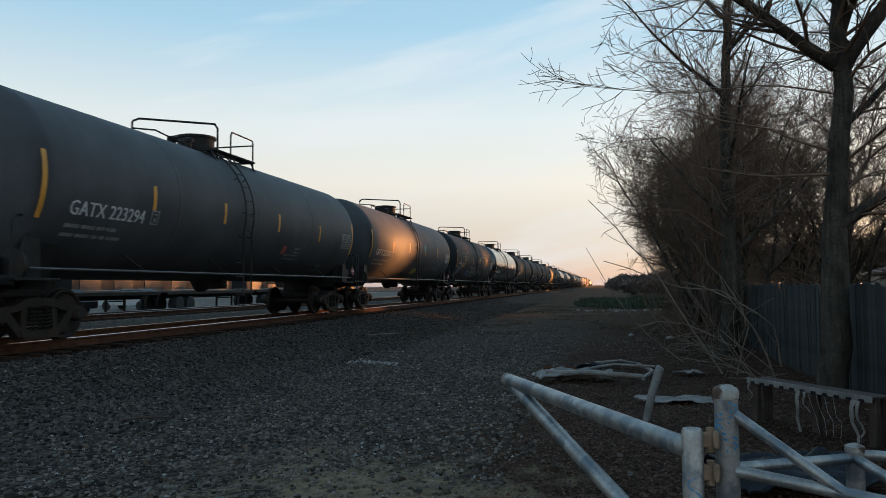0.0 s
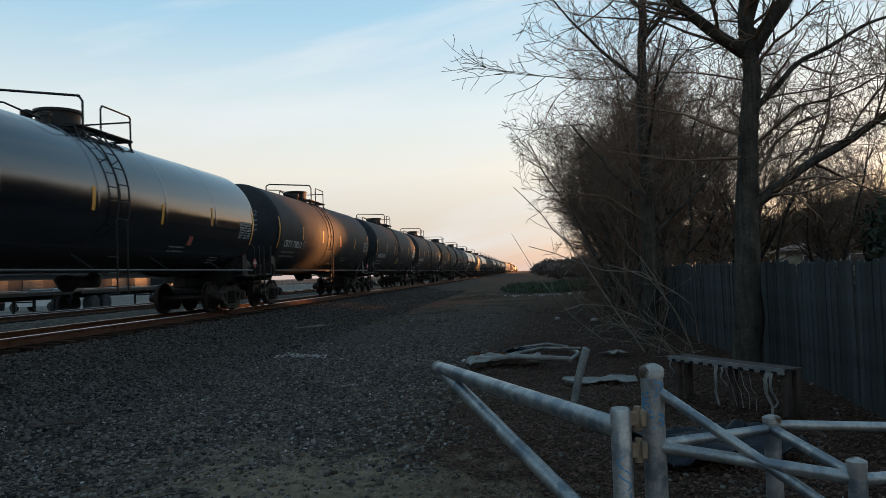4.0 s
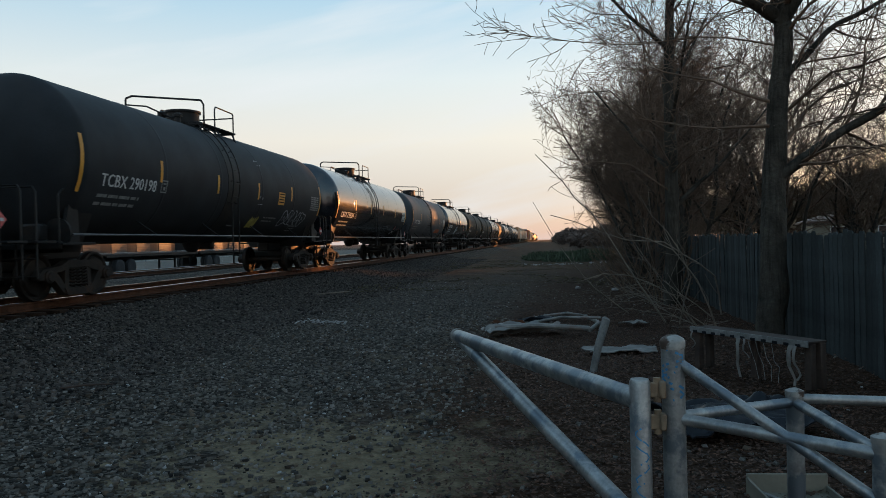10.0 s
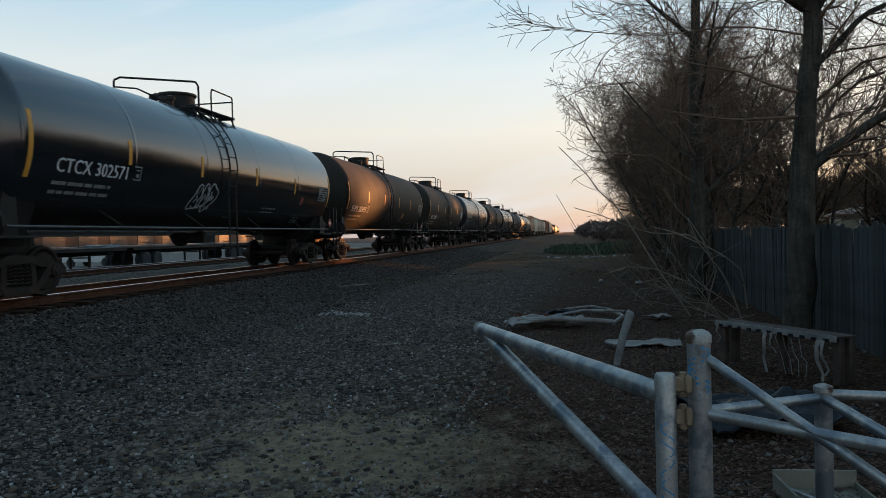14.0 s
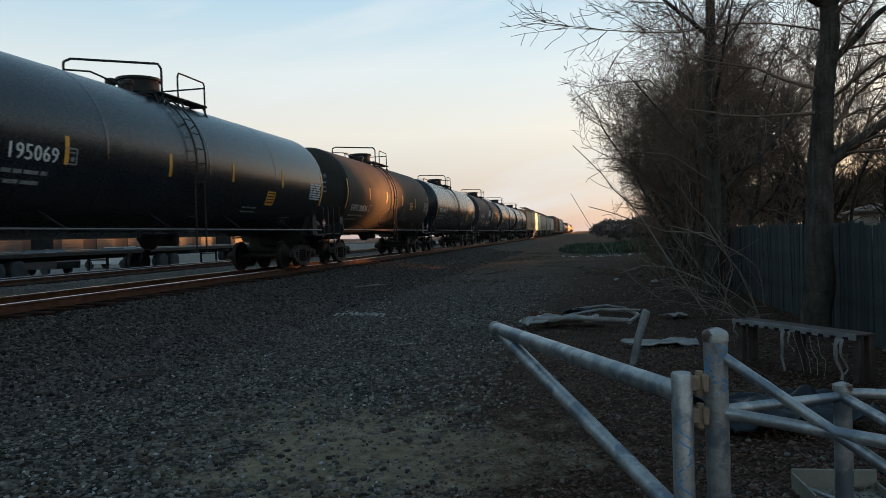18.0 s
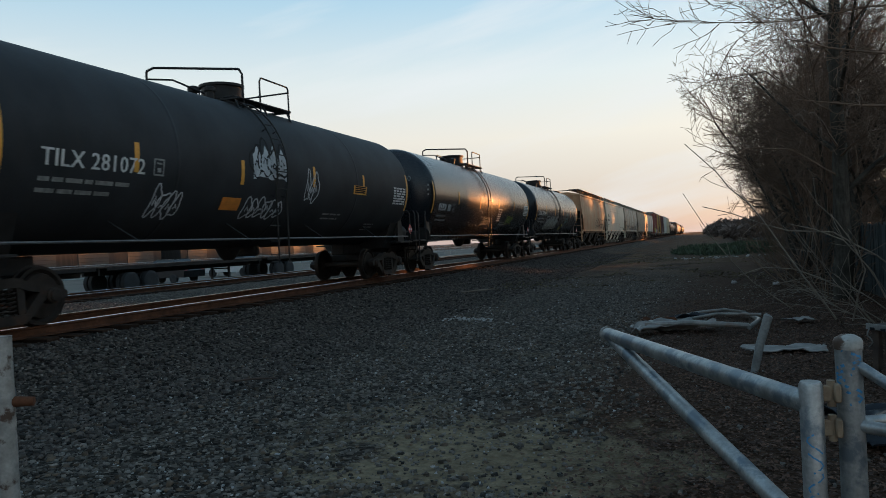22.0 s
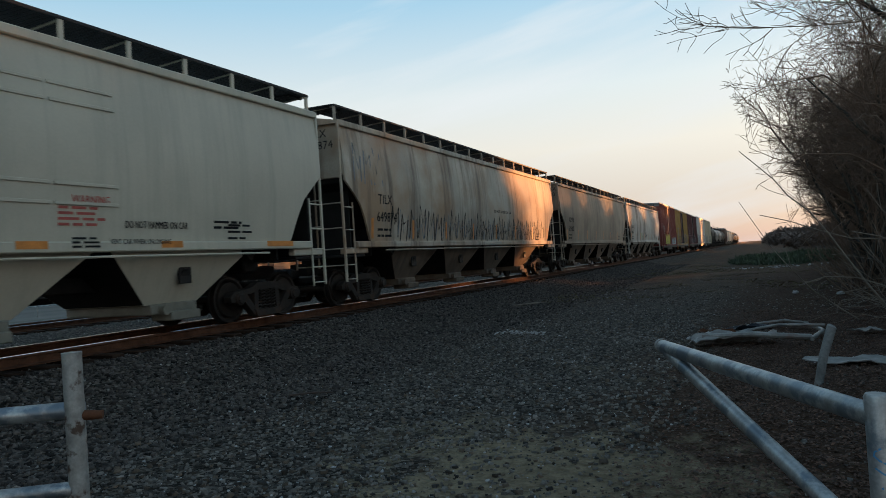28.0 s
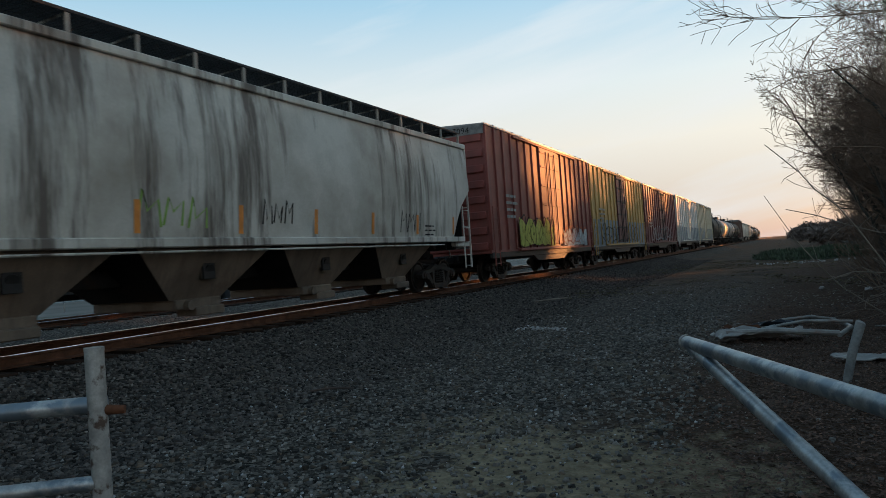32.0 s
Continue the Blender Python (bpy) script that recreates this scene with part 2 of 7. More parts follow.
# ---- geometry ----
class Geo:
    """Vertices and faces gathered into one mesh."""

    def __init__(self):
        self.v, self.f = [], []

    def add(self, verts, faces):
        k = len(self.v)
        self.v += [tuple(p) for p in verts]
        self.f += [tuple(i + k for i in q) for q in faces]
        return self

    def box(self, c, s, ch=0.012, m=None):
        """A box with chamfered edges."""
        hx, hy, hz = s[0] / 2, s[1] / 2, s[2] / 2
        ch = min(ch, hx * 0.45, hy * 0.45, hz * 0.45)
        out, idx = [], {}
        for sx in (-1, 1):
            for sy in (-1, 1):
                for sz in (-1, 1):
                    for ax in range(3):
                        p = [sx * hx, sy * hy, sz * hz]
                        for k in range(3):
                            if k != ax:
                                p[k] -= (sx, sy, sz)[k] * ch
                        idx[sx, sy, sz, ax] = len(out)
                        out.append(p)
        faces = []
        for ax in range(3):
            u, w = (ax + 1) % 3, (ax + 2) % 3
            for sg in (-1, 1):
                quad = []
                for su, sw in ((-1, -1), (1, -1), (1, 1), (-1, 1)):
                    key = [0, 0, 0]
                    key[ax], key[u], key[w] = sg, su, sw
                    quad.append(idx[(*key, ax)])
                faces.append(quad if sg > 0 else quad[::-1])
        for ax in range(3):
            u, w = (ax + 1) % 3, (ax + 2) % 3
            for su in (-1, 1):
                for sw in (-1, 1):
                    ka, kb = [0, 0, 0], [0, 0, 0]
                    ka[ax], kb[ax] = -1, 1
                    ka[u] = kb[u] = su
                    ka[w] = kb[w] = sw
                    q = [idx[(*ka, u)], idx[(*kb, u)], idx[(*kb, w)], idx[(*ka, w)]]
                    faces.append(q if su * sw > 0 else q[::-1])
        for sx in (-1, 1):
            for sy in (-1, 1):
                for sz in (-1, 1):
                    q = [idx[sx, sy, sz, a] for a in range(3)]
                    faces.append(q if sx * sy * sz > 0 else q[::-1])
        pts = [Vector(p) for p in out]
        if m is not None:
            pts = [m @ p for p in pts]
        return self.add([(p[0] + c[0], p[1] + c[1], p[2] + c[2]) for p in pts], faces)

    def tube(self, pts, r, n=8, caps=True):
        """A pipe along a line of points; r may be one radius or one for each point."""
        pts = [Vector(p) for p in pts]
        rs = r if isinstance(r, (list, tuple)) else [r] * len(pts)
        t0 = (pts[1] - pts[0]).normalized()
        up = Vector((0, 0, 1)) if abs(t0.z) < 0.9 else Vector((1, 0, 0))
        side = t0.cross(up).normalized()
        verts, faces = [], []
        for i, p in enumerate(pts):
            if 0 < i < len(pts) - 1:
                t = ((pts[i + 1] - p).normalized() + (p - pts[i - 1]).normalized()).normalized()
            else:
                t = (pts[min(i + 1, len(pts) - 1)] - pts[max(i - 1, 0)]).normalized()
            side = (side - t * side.dot(t)).normalized()
            other = t.cross(side)
            for k in range(n):
                a_ = 2 * math.pi * k / n
                verts.append(p + (side * math.cos(a_) + other * math.sin(a_)) * rs[i])
        for i in range(len(pts) - 1):
            for k in range(n):
                faces.append((i * n + k, i * n + (k + 1) % n, (i + 1) * n + (k + 1) % n, (i + 1) * n + k))
        if caps:
            faces.append(tuple(range(n))[::-1])
            faces.append(tuple(range((len(pts) - 1) * n, len(pts) * n)))
        return self.add(verts, faces)

    def lathe(self, profile, axis="y", n=32, c=(0, 0, 0)):
        """A turned body: profile of (along, radius)."""
        verts, faces = [], []
        for s, r in profile:
            for k in range(n):
                a_ = 2 * math.pi * k / n
                p, q = r * math.cos(a_), r * math.sin(a_)
                v = (p, s, q) if axis == "y" else (p, q, s) if axis == "z" else (s, p, q)
                verts.append((v[0] + c[0], v[1] + c[1], v[2] + c[2]))
        m = len(profile)
        flip = axis == "y"
        for i in range(m - 1):
            for k in range(n):
                q = (i * n + k, i * n + (k + 1) % n, (i + 1) * n + (k + 1) % n, (i + 1) * n + k)
                faces.append(q[::-1] if flip else q)
        faces.append(tuple(range(n)) if flip else tuple(range(n))[::-1])
        faces.append(tuple(range((m - 1) * n, m * n))[::-1] if flip else tuple(range((m - 1) * n, m * n)))
        return self.add(verts, faces)

    def prism(self, poly, lo, hi, axis="x"):
        """A polygon in the other two axes, thick from lo to hi along the axis."""
        n = len(poly)
        put = {"x": lambda a_, b_, s: (s, a_, b_), "y": lambda a_, b_, s: (a_, s, b_), "z": lambda a_, b_, s: (a_, b_, s)}[axis]
        verts = [put(p, q, lo) for p, q in poly] + [put(p, q, hi) for p, q in poly]
        faces = [tuple(range(n))[::-1], tuple(range(n, 2 * n))]
        faces += [(i, (i + 1) % n, n + (i + 1) % n, n + i) for i in range(n)]
        return self.add(verts, faces)

    def mesh(self, name, mat, smooth=38):
        me = bpy.data.meshes.new(name)
        me.from_pydata(self.v, [], self.f)
        bm = bmesh.new()
        bm.from_mesh(me)
        bmesh.ops.recalc_face_normals(bm, faces=bm.faces)
        bm.to_mesh(me)
        bm.free()
        if smooth:
            me.shade_smooth()
            me.set_sharp_from_angle(angle=radians(smooth))
        if mat:
            me.materials.append(mat)
        return me


def part(name, geo, mat, parent, label="", m=None):
    """One mesh object under a thing or a part."""
    me = geo.mesh(name, mat) if isinstance(geo, Geo) else geo
    ob = new(name, me)
    ob.parent = parent
    if m is not None:
        ob.matrix_basis = m
    if label:
        tagged(ob, label)
    return ob


def thing(name, label, category, group="", m=None):
    ob = tagged(new(name), label, category, group)
    if m is not None:
        ob.matrix_basis = m
    return ob


def solid(name, geo, mat, label="", category="", group="", kind="", m=None):
    ob = new(name, geo.mesh(name, mat) if isinstance(geo, Geo) else geo)
    if m is not None:
        ob.matrix_basis = m
    return tagged(ob, label, category, group, kind)


def fast_mesh(name, verts, quads, mat, smooth=False):
    """A large mesh from arrays of points and four-cornered faces."""
    me = bpy.data.meshes.new(name)
    verts, quads = np.asarray(verts, np.float32), np.asarray(quads, np.int32)
    me.vertices.add(len(verts))
    me.vertices.foreach_set("co", verts.ravel())
    k = quads.shape[1]
    me.loops.add(quads.size)
    me.loops.foreach_set("vertex_index", quads.ravel())
    me.polygons.add(len(quads))
    me.polygons.foreach_set("loop_start", np.arange(0, quads.size, k, dtype=np.int32))
    me.update(calc_edges=True)
    me.validate()
    if smooth:
        me.shade_smooth()
    me.materials.append(mat)
    return me


def text_mesh(body, height, spread=1.0):
    """Flat lettering as points and faces: x along, y up, starting at x = 0, with its width."""
    cu = bpy.data.curves.new("letters", "FONT")
    cu.body, cu.size, cu.space_character = body, height / 0.72, 1.05
    cu.resolution_u = 2
    ob = bpy.data.objects.new("letters", cu)
    scene.collection.objects.link(ob)
    me = bpy.data.meshes.new_from_object(ob.evaluated_get(bpy.context.evaluated_depsgraph_get()))
    v = np.array([p.co[:2] for p in me.vertices])
    f = [tuple(p.vertices) for p in me.polygons]
    bpy.data.objects.remove(ob)
    bpy.data.curves.remove(cu)
    bpy.data.meshes.remove(me)
    v[:, 0] = (v[:, 0] - v[:, 0].min()) * spread
    return v, f


# ---- the ground, the tracks ----
TRACK_X, RAIL_Z, TRACK2_X = -10.5, 0.69, -20.2
rng = np.random.default_rng(7)


def value_noise(x, y, s, seed):
    """Smooth noise in 0..1 on arrays, cells of s metres."""
    g = np.random.default_rng(seed).random((257, 257))
    u, v = x / s, y / s
    i, j = np.floor(u).astype(int), np.floor(v).astype(int)
    fu, fv = u - i, v - j
    fu, fv = fu * fu * (3 - 2 * fu), fv * fv * (3 - 2 * fv)
    i, j = i % 256, j % 256
    return (g[i, j] * (1 - fu) + g[i + 1, j] * fu) * (1 - fv) + (g[i, j + 1] * (1 - fu) + g[i + 1, j + 1] * fu) * fv


def ramp01(x, a, b):
    u = np.clip((x - a) / (b - a), 0, 1)
    return u * u * (3 - 2 * u)


def ground_z(x, y):
    """Height of the ground: yard level, the ballast shoulder, the bed of both tracks, a low bank by the fence."""
    x, y = np.asarray(x, float), np.asarray(y, float)
    bed = RAIL_Z - 0.235
    z = bed * (1 - ramp01(x, -9.3, -6.6)) + 0.0
    z = np.where(x < -11.7, bed * (1 - 0.75 * ramp01(-x, 11.7, 13.6)), z)
    z = np.where(x < -16.5, bed * 0.25 + bed * 0.55 * ramp01(-x, 16.8, 18.6) * (1 - ramp01(-x, 21.8, 23.8)) - bed * 0.25 * ramp01(-x, 22, 25), z)
    near = np.exp(-((np.hypot(x, y) / 60) ** 2))
    z = z + near * 0.07 * (value_noise(x, y, 2.6, 1) - 0.5) * ramp01(x, -9, -6)
    z = z + near * 0.05 * (value_noise(x, y, 0.55, 2) - 0.5) + 0.018 * near * (value_noise(x, y, 0.13, 3) - 0.5)
    z = z + 0.25 * ramp01(x, 1.6, 3.6) * ramp01(y, 6, 9) * 0.4
    return z


def axis(edges):
    out = []
    for a_, b_, n_ in edges:
        out += list(np.linspace(a_, b_, n_, endpoint=False))
    return np.array(out + [edges[-1][1]])


gx = axis(((-2500, -400, 3), (-400, -60, 6), (-60, -24, 10), (-24, -12, 24), (-12, -6, 70), (-6, 4, 150), (4, 12, 24), (12, 60, 12), (60, 400, 5), (400, 2500, 3)))
gy = axis(((-2500, -200, 3), (-200, -12, 10), (-12, 1, 10), (1, 9, 130), (9, 22, 110), (22, 60, 90), (60, 160, 40), (160, 500, 12), (500, 2500, 4)))
X, Y = np.meshgrid(gx, gy, indexing="ij")
V = np.stack([X, Y, ground_z(X, Y)], -1).reshape(-1, 3)
ni, nj = len(gx), len(gy)
I, J = np.meshgrid(np.arange(ni - 1), np.arange(nj - 1), indexing="ij")
Q = np.stack([I * nj + J, (I + 1) * nj + J, (I + 1) * nj + J + 1, I * nj + J + 1], -1).reshape(-1, 4)


def ground_material():
    """Dark ballast by the line, bare tan earth in patches, brown litter under the trees, a worn dirt way further on."""
    m = bpy.data.materials.new("gravel_yard")
    m.use_nodes = True
    n, l = m.node_tree.nodes, m.node_tree.links
    b = n["Principled BSDF"]
    tc = n.new("ShaderNodeTexCoord")
    sep = n.new("ShaderNodeSeparateXYZ")
    l.new(tc.outputs["Object"], sep.inputs[0])

    def noise_(s, d=6.0, r=0.6):
        t = n.new("ShaderNodeTexNoise")
        t.inputs["Scale"].default_value, t.inputs["Detail"].default_value, t.inputs["Roughness"].default_value = s, d, r
        l.new(tc.outputs["Object"], t.inputs["Vector"])
        return t.outputs["Fac"]

    def ramp(src, stops):
        r = n.new("ShaderNodeValToRGB")
        el = r.color_ramp.elements
        while len(el) < len(stops):
            el.new(0.5)
        for e_, (p, c) in zip(el, stops):
            e_.position, e_.color = p, (*c, 1) if isinstance(c, tuple) else (c, c, c, 1)
        l.new(src, r.inputs["Fac"])
        return r.outputs["Color"]

    def mix(f, a_, b_, kind="MIX"):
        x = n.new("ShaderNodeMix")
        x.data_type, x.blend_type = "RGBA", kind
        if isinstance(f, float):
            x.inputs["Factor"].default_value = f
        else:
            l.new(f, x.inputs["Factor"])
        for key, val in (("A", a_), ("B", b_)):
            if isinstance(val, tuple):
                x.inputs[key].default_value = (*val, 1)
            else:
                l.new(val, x.inputs[key])
        return x.outputs["Result"]

    def calc(op, a_, b_):
        x = n.new("ShaderNodeMath")
        x.operation = op
        x.use_clamp = False
        for k, val in enumerate((a_, b_)):
            if isinstance(val, (int, float)):
                x.inputs[k].default_value = val
            else:
                l.new(val, x.inputs[k])
        return x.outputs[0]

    def band(src, lo, hi):
        r = n.new("ShaderNodeMapRange")
        r.interpolation_type = "SMOOTHSTEP"
        r.inputs["From Min"].default_value, r.inputs["From Max"].default_value = lo, hi
        l.new(src, r.inputs["Value"])
        return r.outputs["Result"]

    vor = n.new("ShaderNodeTexVoronoi")
    vor.inputs["Scale"].default_value = 24.0
    l.new(tc.outputs["Object"], vor.inputs["Vector"])
    stone = ramp(vor.outputs["Color"], ((0.2, (0.011, 0.010, 0.008)), (0.5, (0.039, 0.033, 0.027)), (0.85, (0.130, 0.110, 0.090))))
    wob = calc("MULTIPLY", calc("SUBTRACT", noise_(0.5), 0.5), 3.0)
    xw = calc("ADD", sep.outputs["X"], wob)
    yw = calc("ADD", sep.outputs["Y"], wob)
    earth = ramp(noise_(9.0), ((0.3, (0.105, 0.082, 0.052)), (0.7, (0.25, 0.198, 0.128))))
    litter = ramp(noise_(22.0), ((0.3, (0.018, 0.011, 0.007)), (0.7, (0.070, 0.040, 0.025))))
    dust = mix(0.75, ramp(noise_(0.5, 9.0, 0.72), ((0.36, (0.024, 0.016, 0.010)), (0.52, (0.066, 0.038, 0.021)), (0.68, (0.110, 0.068, 0.038)))), ramp(noise_(14.0, 5.0, 0.7), ((0.3, 0.45), (0.7, 1.4))), "MULTIPLY")
    # bare earth in patches in the foreground
    ex = calc("DIVIDE", calc("ADD", sep.outputs["X"], 1.5), 1.7)
    ey = calc("DIVIDE", calc("SUBTRACT", sep.outputs["Y"], 5.3), 1.4)
    near = calc("POWER", calc("ADD", calc("MULTIPLY", ex, ex), calc("MULTIPLY", ey, ey)), 0.5)
    rag = calc("ADD", near, calc("MULTIPLY", calc("SUBTRACT", noise_(1.6, 9.0, 0.7), 0.5), 3.2))
    spot = calc("MULTIPLY", calc("SUBTRACT", 1.0, band(rag, 0.55, 1.0)), 0.85)
    wide = calc("MULTIPLY", band(noise_(0.55, 8.0, 0.62), 0.52, 0.66), calc("MULTIPLY", band(xw, -6.0, -2.5), calc("SUBTRACT", 0.7, band(yw, 8.0, 13.0))))
    patch = calc("MAXIMUM", spot, wide)
    col = mix(patch, stone, earth)
    # dirt way that swings towards the line further on
    way = calc("MULTIPLY", band(yw, 18, 40), calc("MULTIPLY", band(xw, -8.6, -5.5), calc("SUBTRACT", 1.0, band(xw, 5.0, 9.0))))
    col = mix(calc("MULTIPLY", way, band(noise_(0.35, 7.0, 0.7), 0.25, 0.55)), col, dust)
    # brown litter under the trees and along the fence
    lit_x = calc("SUBTRACT", xw, calc("MULTIPLY", -0.06, calc("SUBTRACT", 16.0, sep.outputs["Y"])))
    col = mix(calc("MULTIPLY", band(lit_x, -2.0, -0.3), calc("SUBTRACT", 1.0, band(yw, 30, 50))), col, litter)
    # the bare patch shows through the litter
    col = mix(calc("MULTIPLY", spot, 0.9), col, earth)
    # oil and rust stains on the bed of the tracks
    oily = ramp(noise_(7.0), ((0.3, (0.012, 0.009, 0.007)), (0.7, (0.032, 0.022, 0.016))))
    bed_ = calc("MULTIPLY", band(xw, -13.6, -12.2), calc("SUBTRACT", 1.0, band(sep.outputs["X"], -9.5, -8.9)))
    col = mix(calc("MULTIPLY", bed_, 0.85), col, oily)
    l.new(col, b.inputs["Base Color"])
    b.inputs["Roughness"].default_value = 0.9
    b.inputs["Specular IOR Level"].default_value = 0.08
    bp = n.new("ShaderNodeBump")
    bp.inputs["Strength"].default_value, bp.inputs["Distance"].default_value = 0.9, 0.03
    l.new(vor.outputs["Distance"], bp.inputs["Height"])
    l.new(bp.outputs["Normal"], b.inputs["Normal"])
    return m


ground = tagged(new("ground", fast_mesh("ground", V, Q, ground_material(), True)), "dark crushed-stone yard with bare earth patches", "ground", kind="structure")


def stones(name, n_, place, size, mat, label):
    """Many loose stones as one mesh."""
    corner = np.array([(a_, b_, c_) for a_ in (-1, 1) for b_ in (-1, 1) for c_ in (-1, 1)], float) * 0.5
    quad = np.array([(0, 1, 3, 2), (4, 6, 7, 5), (0, 4, 5, 1), (2, 3, 7, 6), (1, 5, 7, 3)])
    x, y = place(n_)
    s = size(n_)
    v = corner[None] * (0.55 + 0.75 * rng.random((n_, 8, 3)))
    v *= (s[:, None] * (0.7 + 0.6 * rng.random((n_, 3))))[:, None]
    v[..., 2] *= 0.72
    a_, t_ = rng.random(n_) * 6.28, (rng.random(n_) - 0.5) * 1.1
    ca, sa, ct, st = np.cos(a_)[:, None], np.sin(a_)[:, None], np.cos(t_)[:, None], np.sin(t_)[:, None]
    px, pz = v[..., 0] * ct - v[..., 2] * st, v[..., 0] * st + v[..., 2] * ct
    v = np.stack([px * ca - v[..., 1] * sa, px * sa + v[..., 1] * ca, pz], -1)
    v += np.stack([x, y, ground_z(x, y) + s * 0.12], -1)[:, None]
    f = (quad[None] + (np.arange(n_) * 8)[:, None, None]).reshape(-1, 4)
    return tagged(new(name, fast_mesh(name, v.reshape(-1, 3), f, mat)), label, "gravel", kind="stuff")


def near_field(n_):
    """Gravel of the yard, denser near the gate."""
    r = 2.6 + 26 * rng.random(n_) ** 1.9
    a_ = radians(-22) + radians(84) * rng.random(n_)
    x, y = -np.sin(a_) * r, np.cos(a_) * r
    q = np.hypot((x + 1.5) / 1.5, (y - 5.3) / 1.25) + 1.1 * (value_noise(x, y, 0.45, 8) - 0.5)
    far_ = (q < 0.85) & (rng.random(n_) < 0.82)
    thin = (value_noise(x, y, 1.7, 9) > 0.62) & (x > -5) & (rng.random(n_) < 0.5)
    mulch = (x + 0.8 * (value_noise(x, y, 0.9, 10) - 0.5) > -0.75 - 0.03 * (y - 8)) & (y < 17) & (rng.random(n_) < 0.88)
    y = np.where(far_ | thin, y + 9.0, y)
    x = np.where(mulch, -1.0 - 5.5 * rng.random(n_), x)
    return x, y


def shoulder(n_):
    y = 4 + 60 * rng.random(n_) ** 1.7
    return -9.2 + 4.0 * rng.random(n_) ** 1.2, y


stones("ballast_stones", 60000, near_field, lambda n_: 0.010 + 0.030 * rng.random(n_) ** 2.4, M_STONE, "loose grey crushed stone")
stones("shoulder_stones", 42000, shoulder, lambda n_: 0.018 + 0.038 * rng.random(n_) ** 1.5, M_STONE_BED, "coarse dark ballast on the track shoulder")
stones("brown_pebbles", 10000, near_field, lambda n_: 0.012 + 0.035 * rng.random(n_) ** 2, M_STONE_BR, "brown pebbles and clods")
stones("pale_chips", 2600, near_field, lambda n_: 0.009 + 0.020 * rng.random(n_) ** 2, M_STONE_W, "scattered pale chips")


def litter_field(n_):
    return -0.5 + 4.0 * rng.random(n_) - 0.7 * rng.random(n_) ** 2, 3.0 + 15 * rng.random(n_) ** 1.3


def flakes(name, n_, place, size, mat, label, lift=0.03, tilt=0.9):
    x, y = place(n_)
    s = size * (0.5 + rng.random(n_))
    a_ = rng.random(n_) * 6.28
    u = np.stack([np.cos(a_), np.sin(a_), (rng.random(n_) - 0.5) * tilt], -1) * s[:, None]
    w = np.stack([-np.sin(a_), np.cos(a_), (rng.random(n_) - 0.5) * tilt], -1) * s[:, None] * 0.55
    c = np.stack([x, y, ground_z(x, y) + lift * rng.random(n_) + 0.006], -1)
    bend = np.array([0, 0, 1.0]) * (s * 0.25 * rng.random(n_))[:, None]
    v = np.stack([c - u, c + w + bend, c + u, c - w + bend], 1)
    f = np.arange(n_ * 4).reshape(-1, 4)
    return tagged(new(name, fast_mesh(name, v.reshape(-1, 3), f, mat)), label, "leaf litter", kind="stuff")


flakes("leaf_litter", 60000, litter_field, 0.016, M_LEAF, "brown dead leaves under the trees")


def rail_geo(y0, y1):
    """Flat-bottomed rail: foot, web and head."""
    g = Geo()
    poly = [(-0.075, -0.17), (0.075, -0.17), (0.075, -0.155), (0.012, -0.135), (0.012, -0.045), (0.035, -0.036), (0.036, -0.006), (0.028, -0.001),
            (-0.028, -0.001), (-0.036, -0.006), (-0.035, -0.036), (-0.012, -0.045), (-0.012, -0.135), (-0.075, -0.155)]
    g.prism(poly, y0, y1, "y")
    return g


def track(name, x, z, label, y0=-120, y1=900):
    t = thing(name, label, "railway track")
    t["kind"] = "structure"
    t.location = (x, 0, z)
    for sx in (-0.7525, 0.7525):
        r = part("rail", rail_geo(y0, y1), M_RUST, t, "rust-brown steel rail with a worn bright head", pose(sx, 0, 0))
        head = Geo().prism([(-0.027, -0.002), (0.027, -0.002), (0.024, 0.0035), (-0.024, 0.0035)], y0, y1, "y")
        part("running_surface", head, M_RAILHEAD, r, "polished running surface")
    return t


track_main = track("railway_track", TRACK_X, RAIL_Z, "rust-brown main track on timber ties")
track_side = track("railway_track", TRACK2_X, RAIL_Z - 0.11, "second rusty track beyond the train")
tie = Geo().box((0, 0, -0.27), (2.6, 0.23, 0.20), 0.02).mesh("tie", M_TIE)
far = Geo()
for k in range(-20, 1200):
    y = k * 0.55
    if -2 <= y < 120:
        part("tie", tie, None, track_main, "", pose(rng.normal(0, 0.03), y, rng.normal(0, 0.006), 0, 0, rng.normal(0, 0.6)))
    elif y < 560:
        far.box((0, y, -0.27), (2.6, 0.23, 0.20), 0.02)
tagged(part("far_ties", far, M_TIE, track_main), kind="stuff")
far = Geo()
for k in range(-10, 400):
    far.box((0, k * 0.55, -0.265), (2.6, 0.23, 0.20), 0.02)
tagged(part("ties", far, M_TIE, track_side), kind="stuff")


# ---- the train: cars hang from an Empty at rail height in mid-car; x towards the yard, y up the line, z up ----
SPEED = 13.508
TANK_R, TANK_Z = 1.70, 2.80
WHEEL_R = 0.46


def arc(x0, z0, r, a0, a1, n_):
    return [(x0 + r * math.cos(radians(a0 + (a1 - a0) * i / n_)), z0 + r * math.sin(radians(a0 + (a1 - a0) * i / n_))) for i in range(n_ + 1)]


def wrap(r, out=0.006):
    """Lays (along, height over the tank's axis) on the yard side of the shell."""
    def f(u, w):
        a_ = (w - 0.28) / r
        return ((r + out) * math.cos(a_), u, TANK_Z + (r + out) * math.sin(a_))
    return f


def flat(x, out=0.006):
    def f(u, w):
        return (x + out, u, w)
    return f


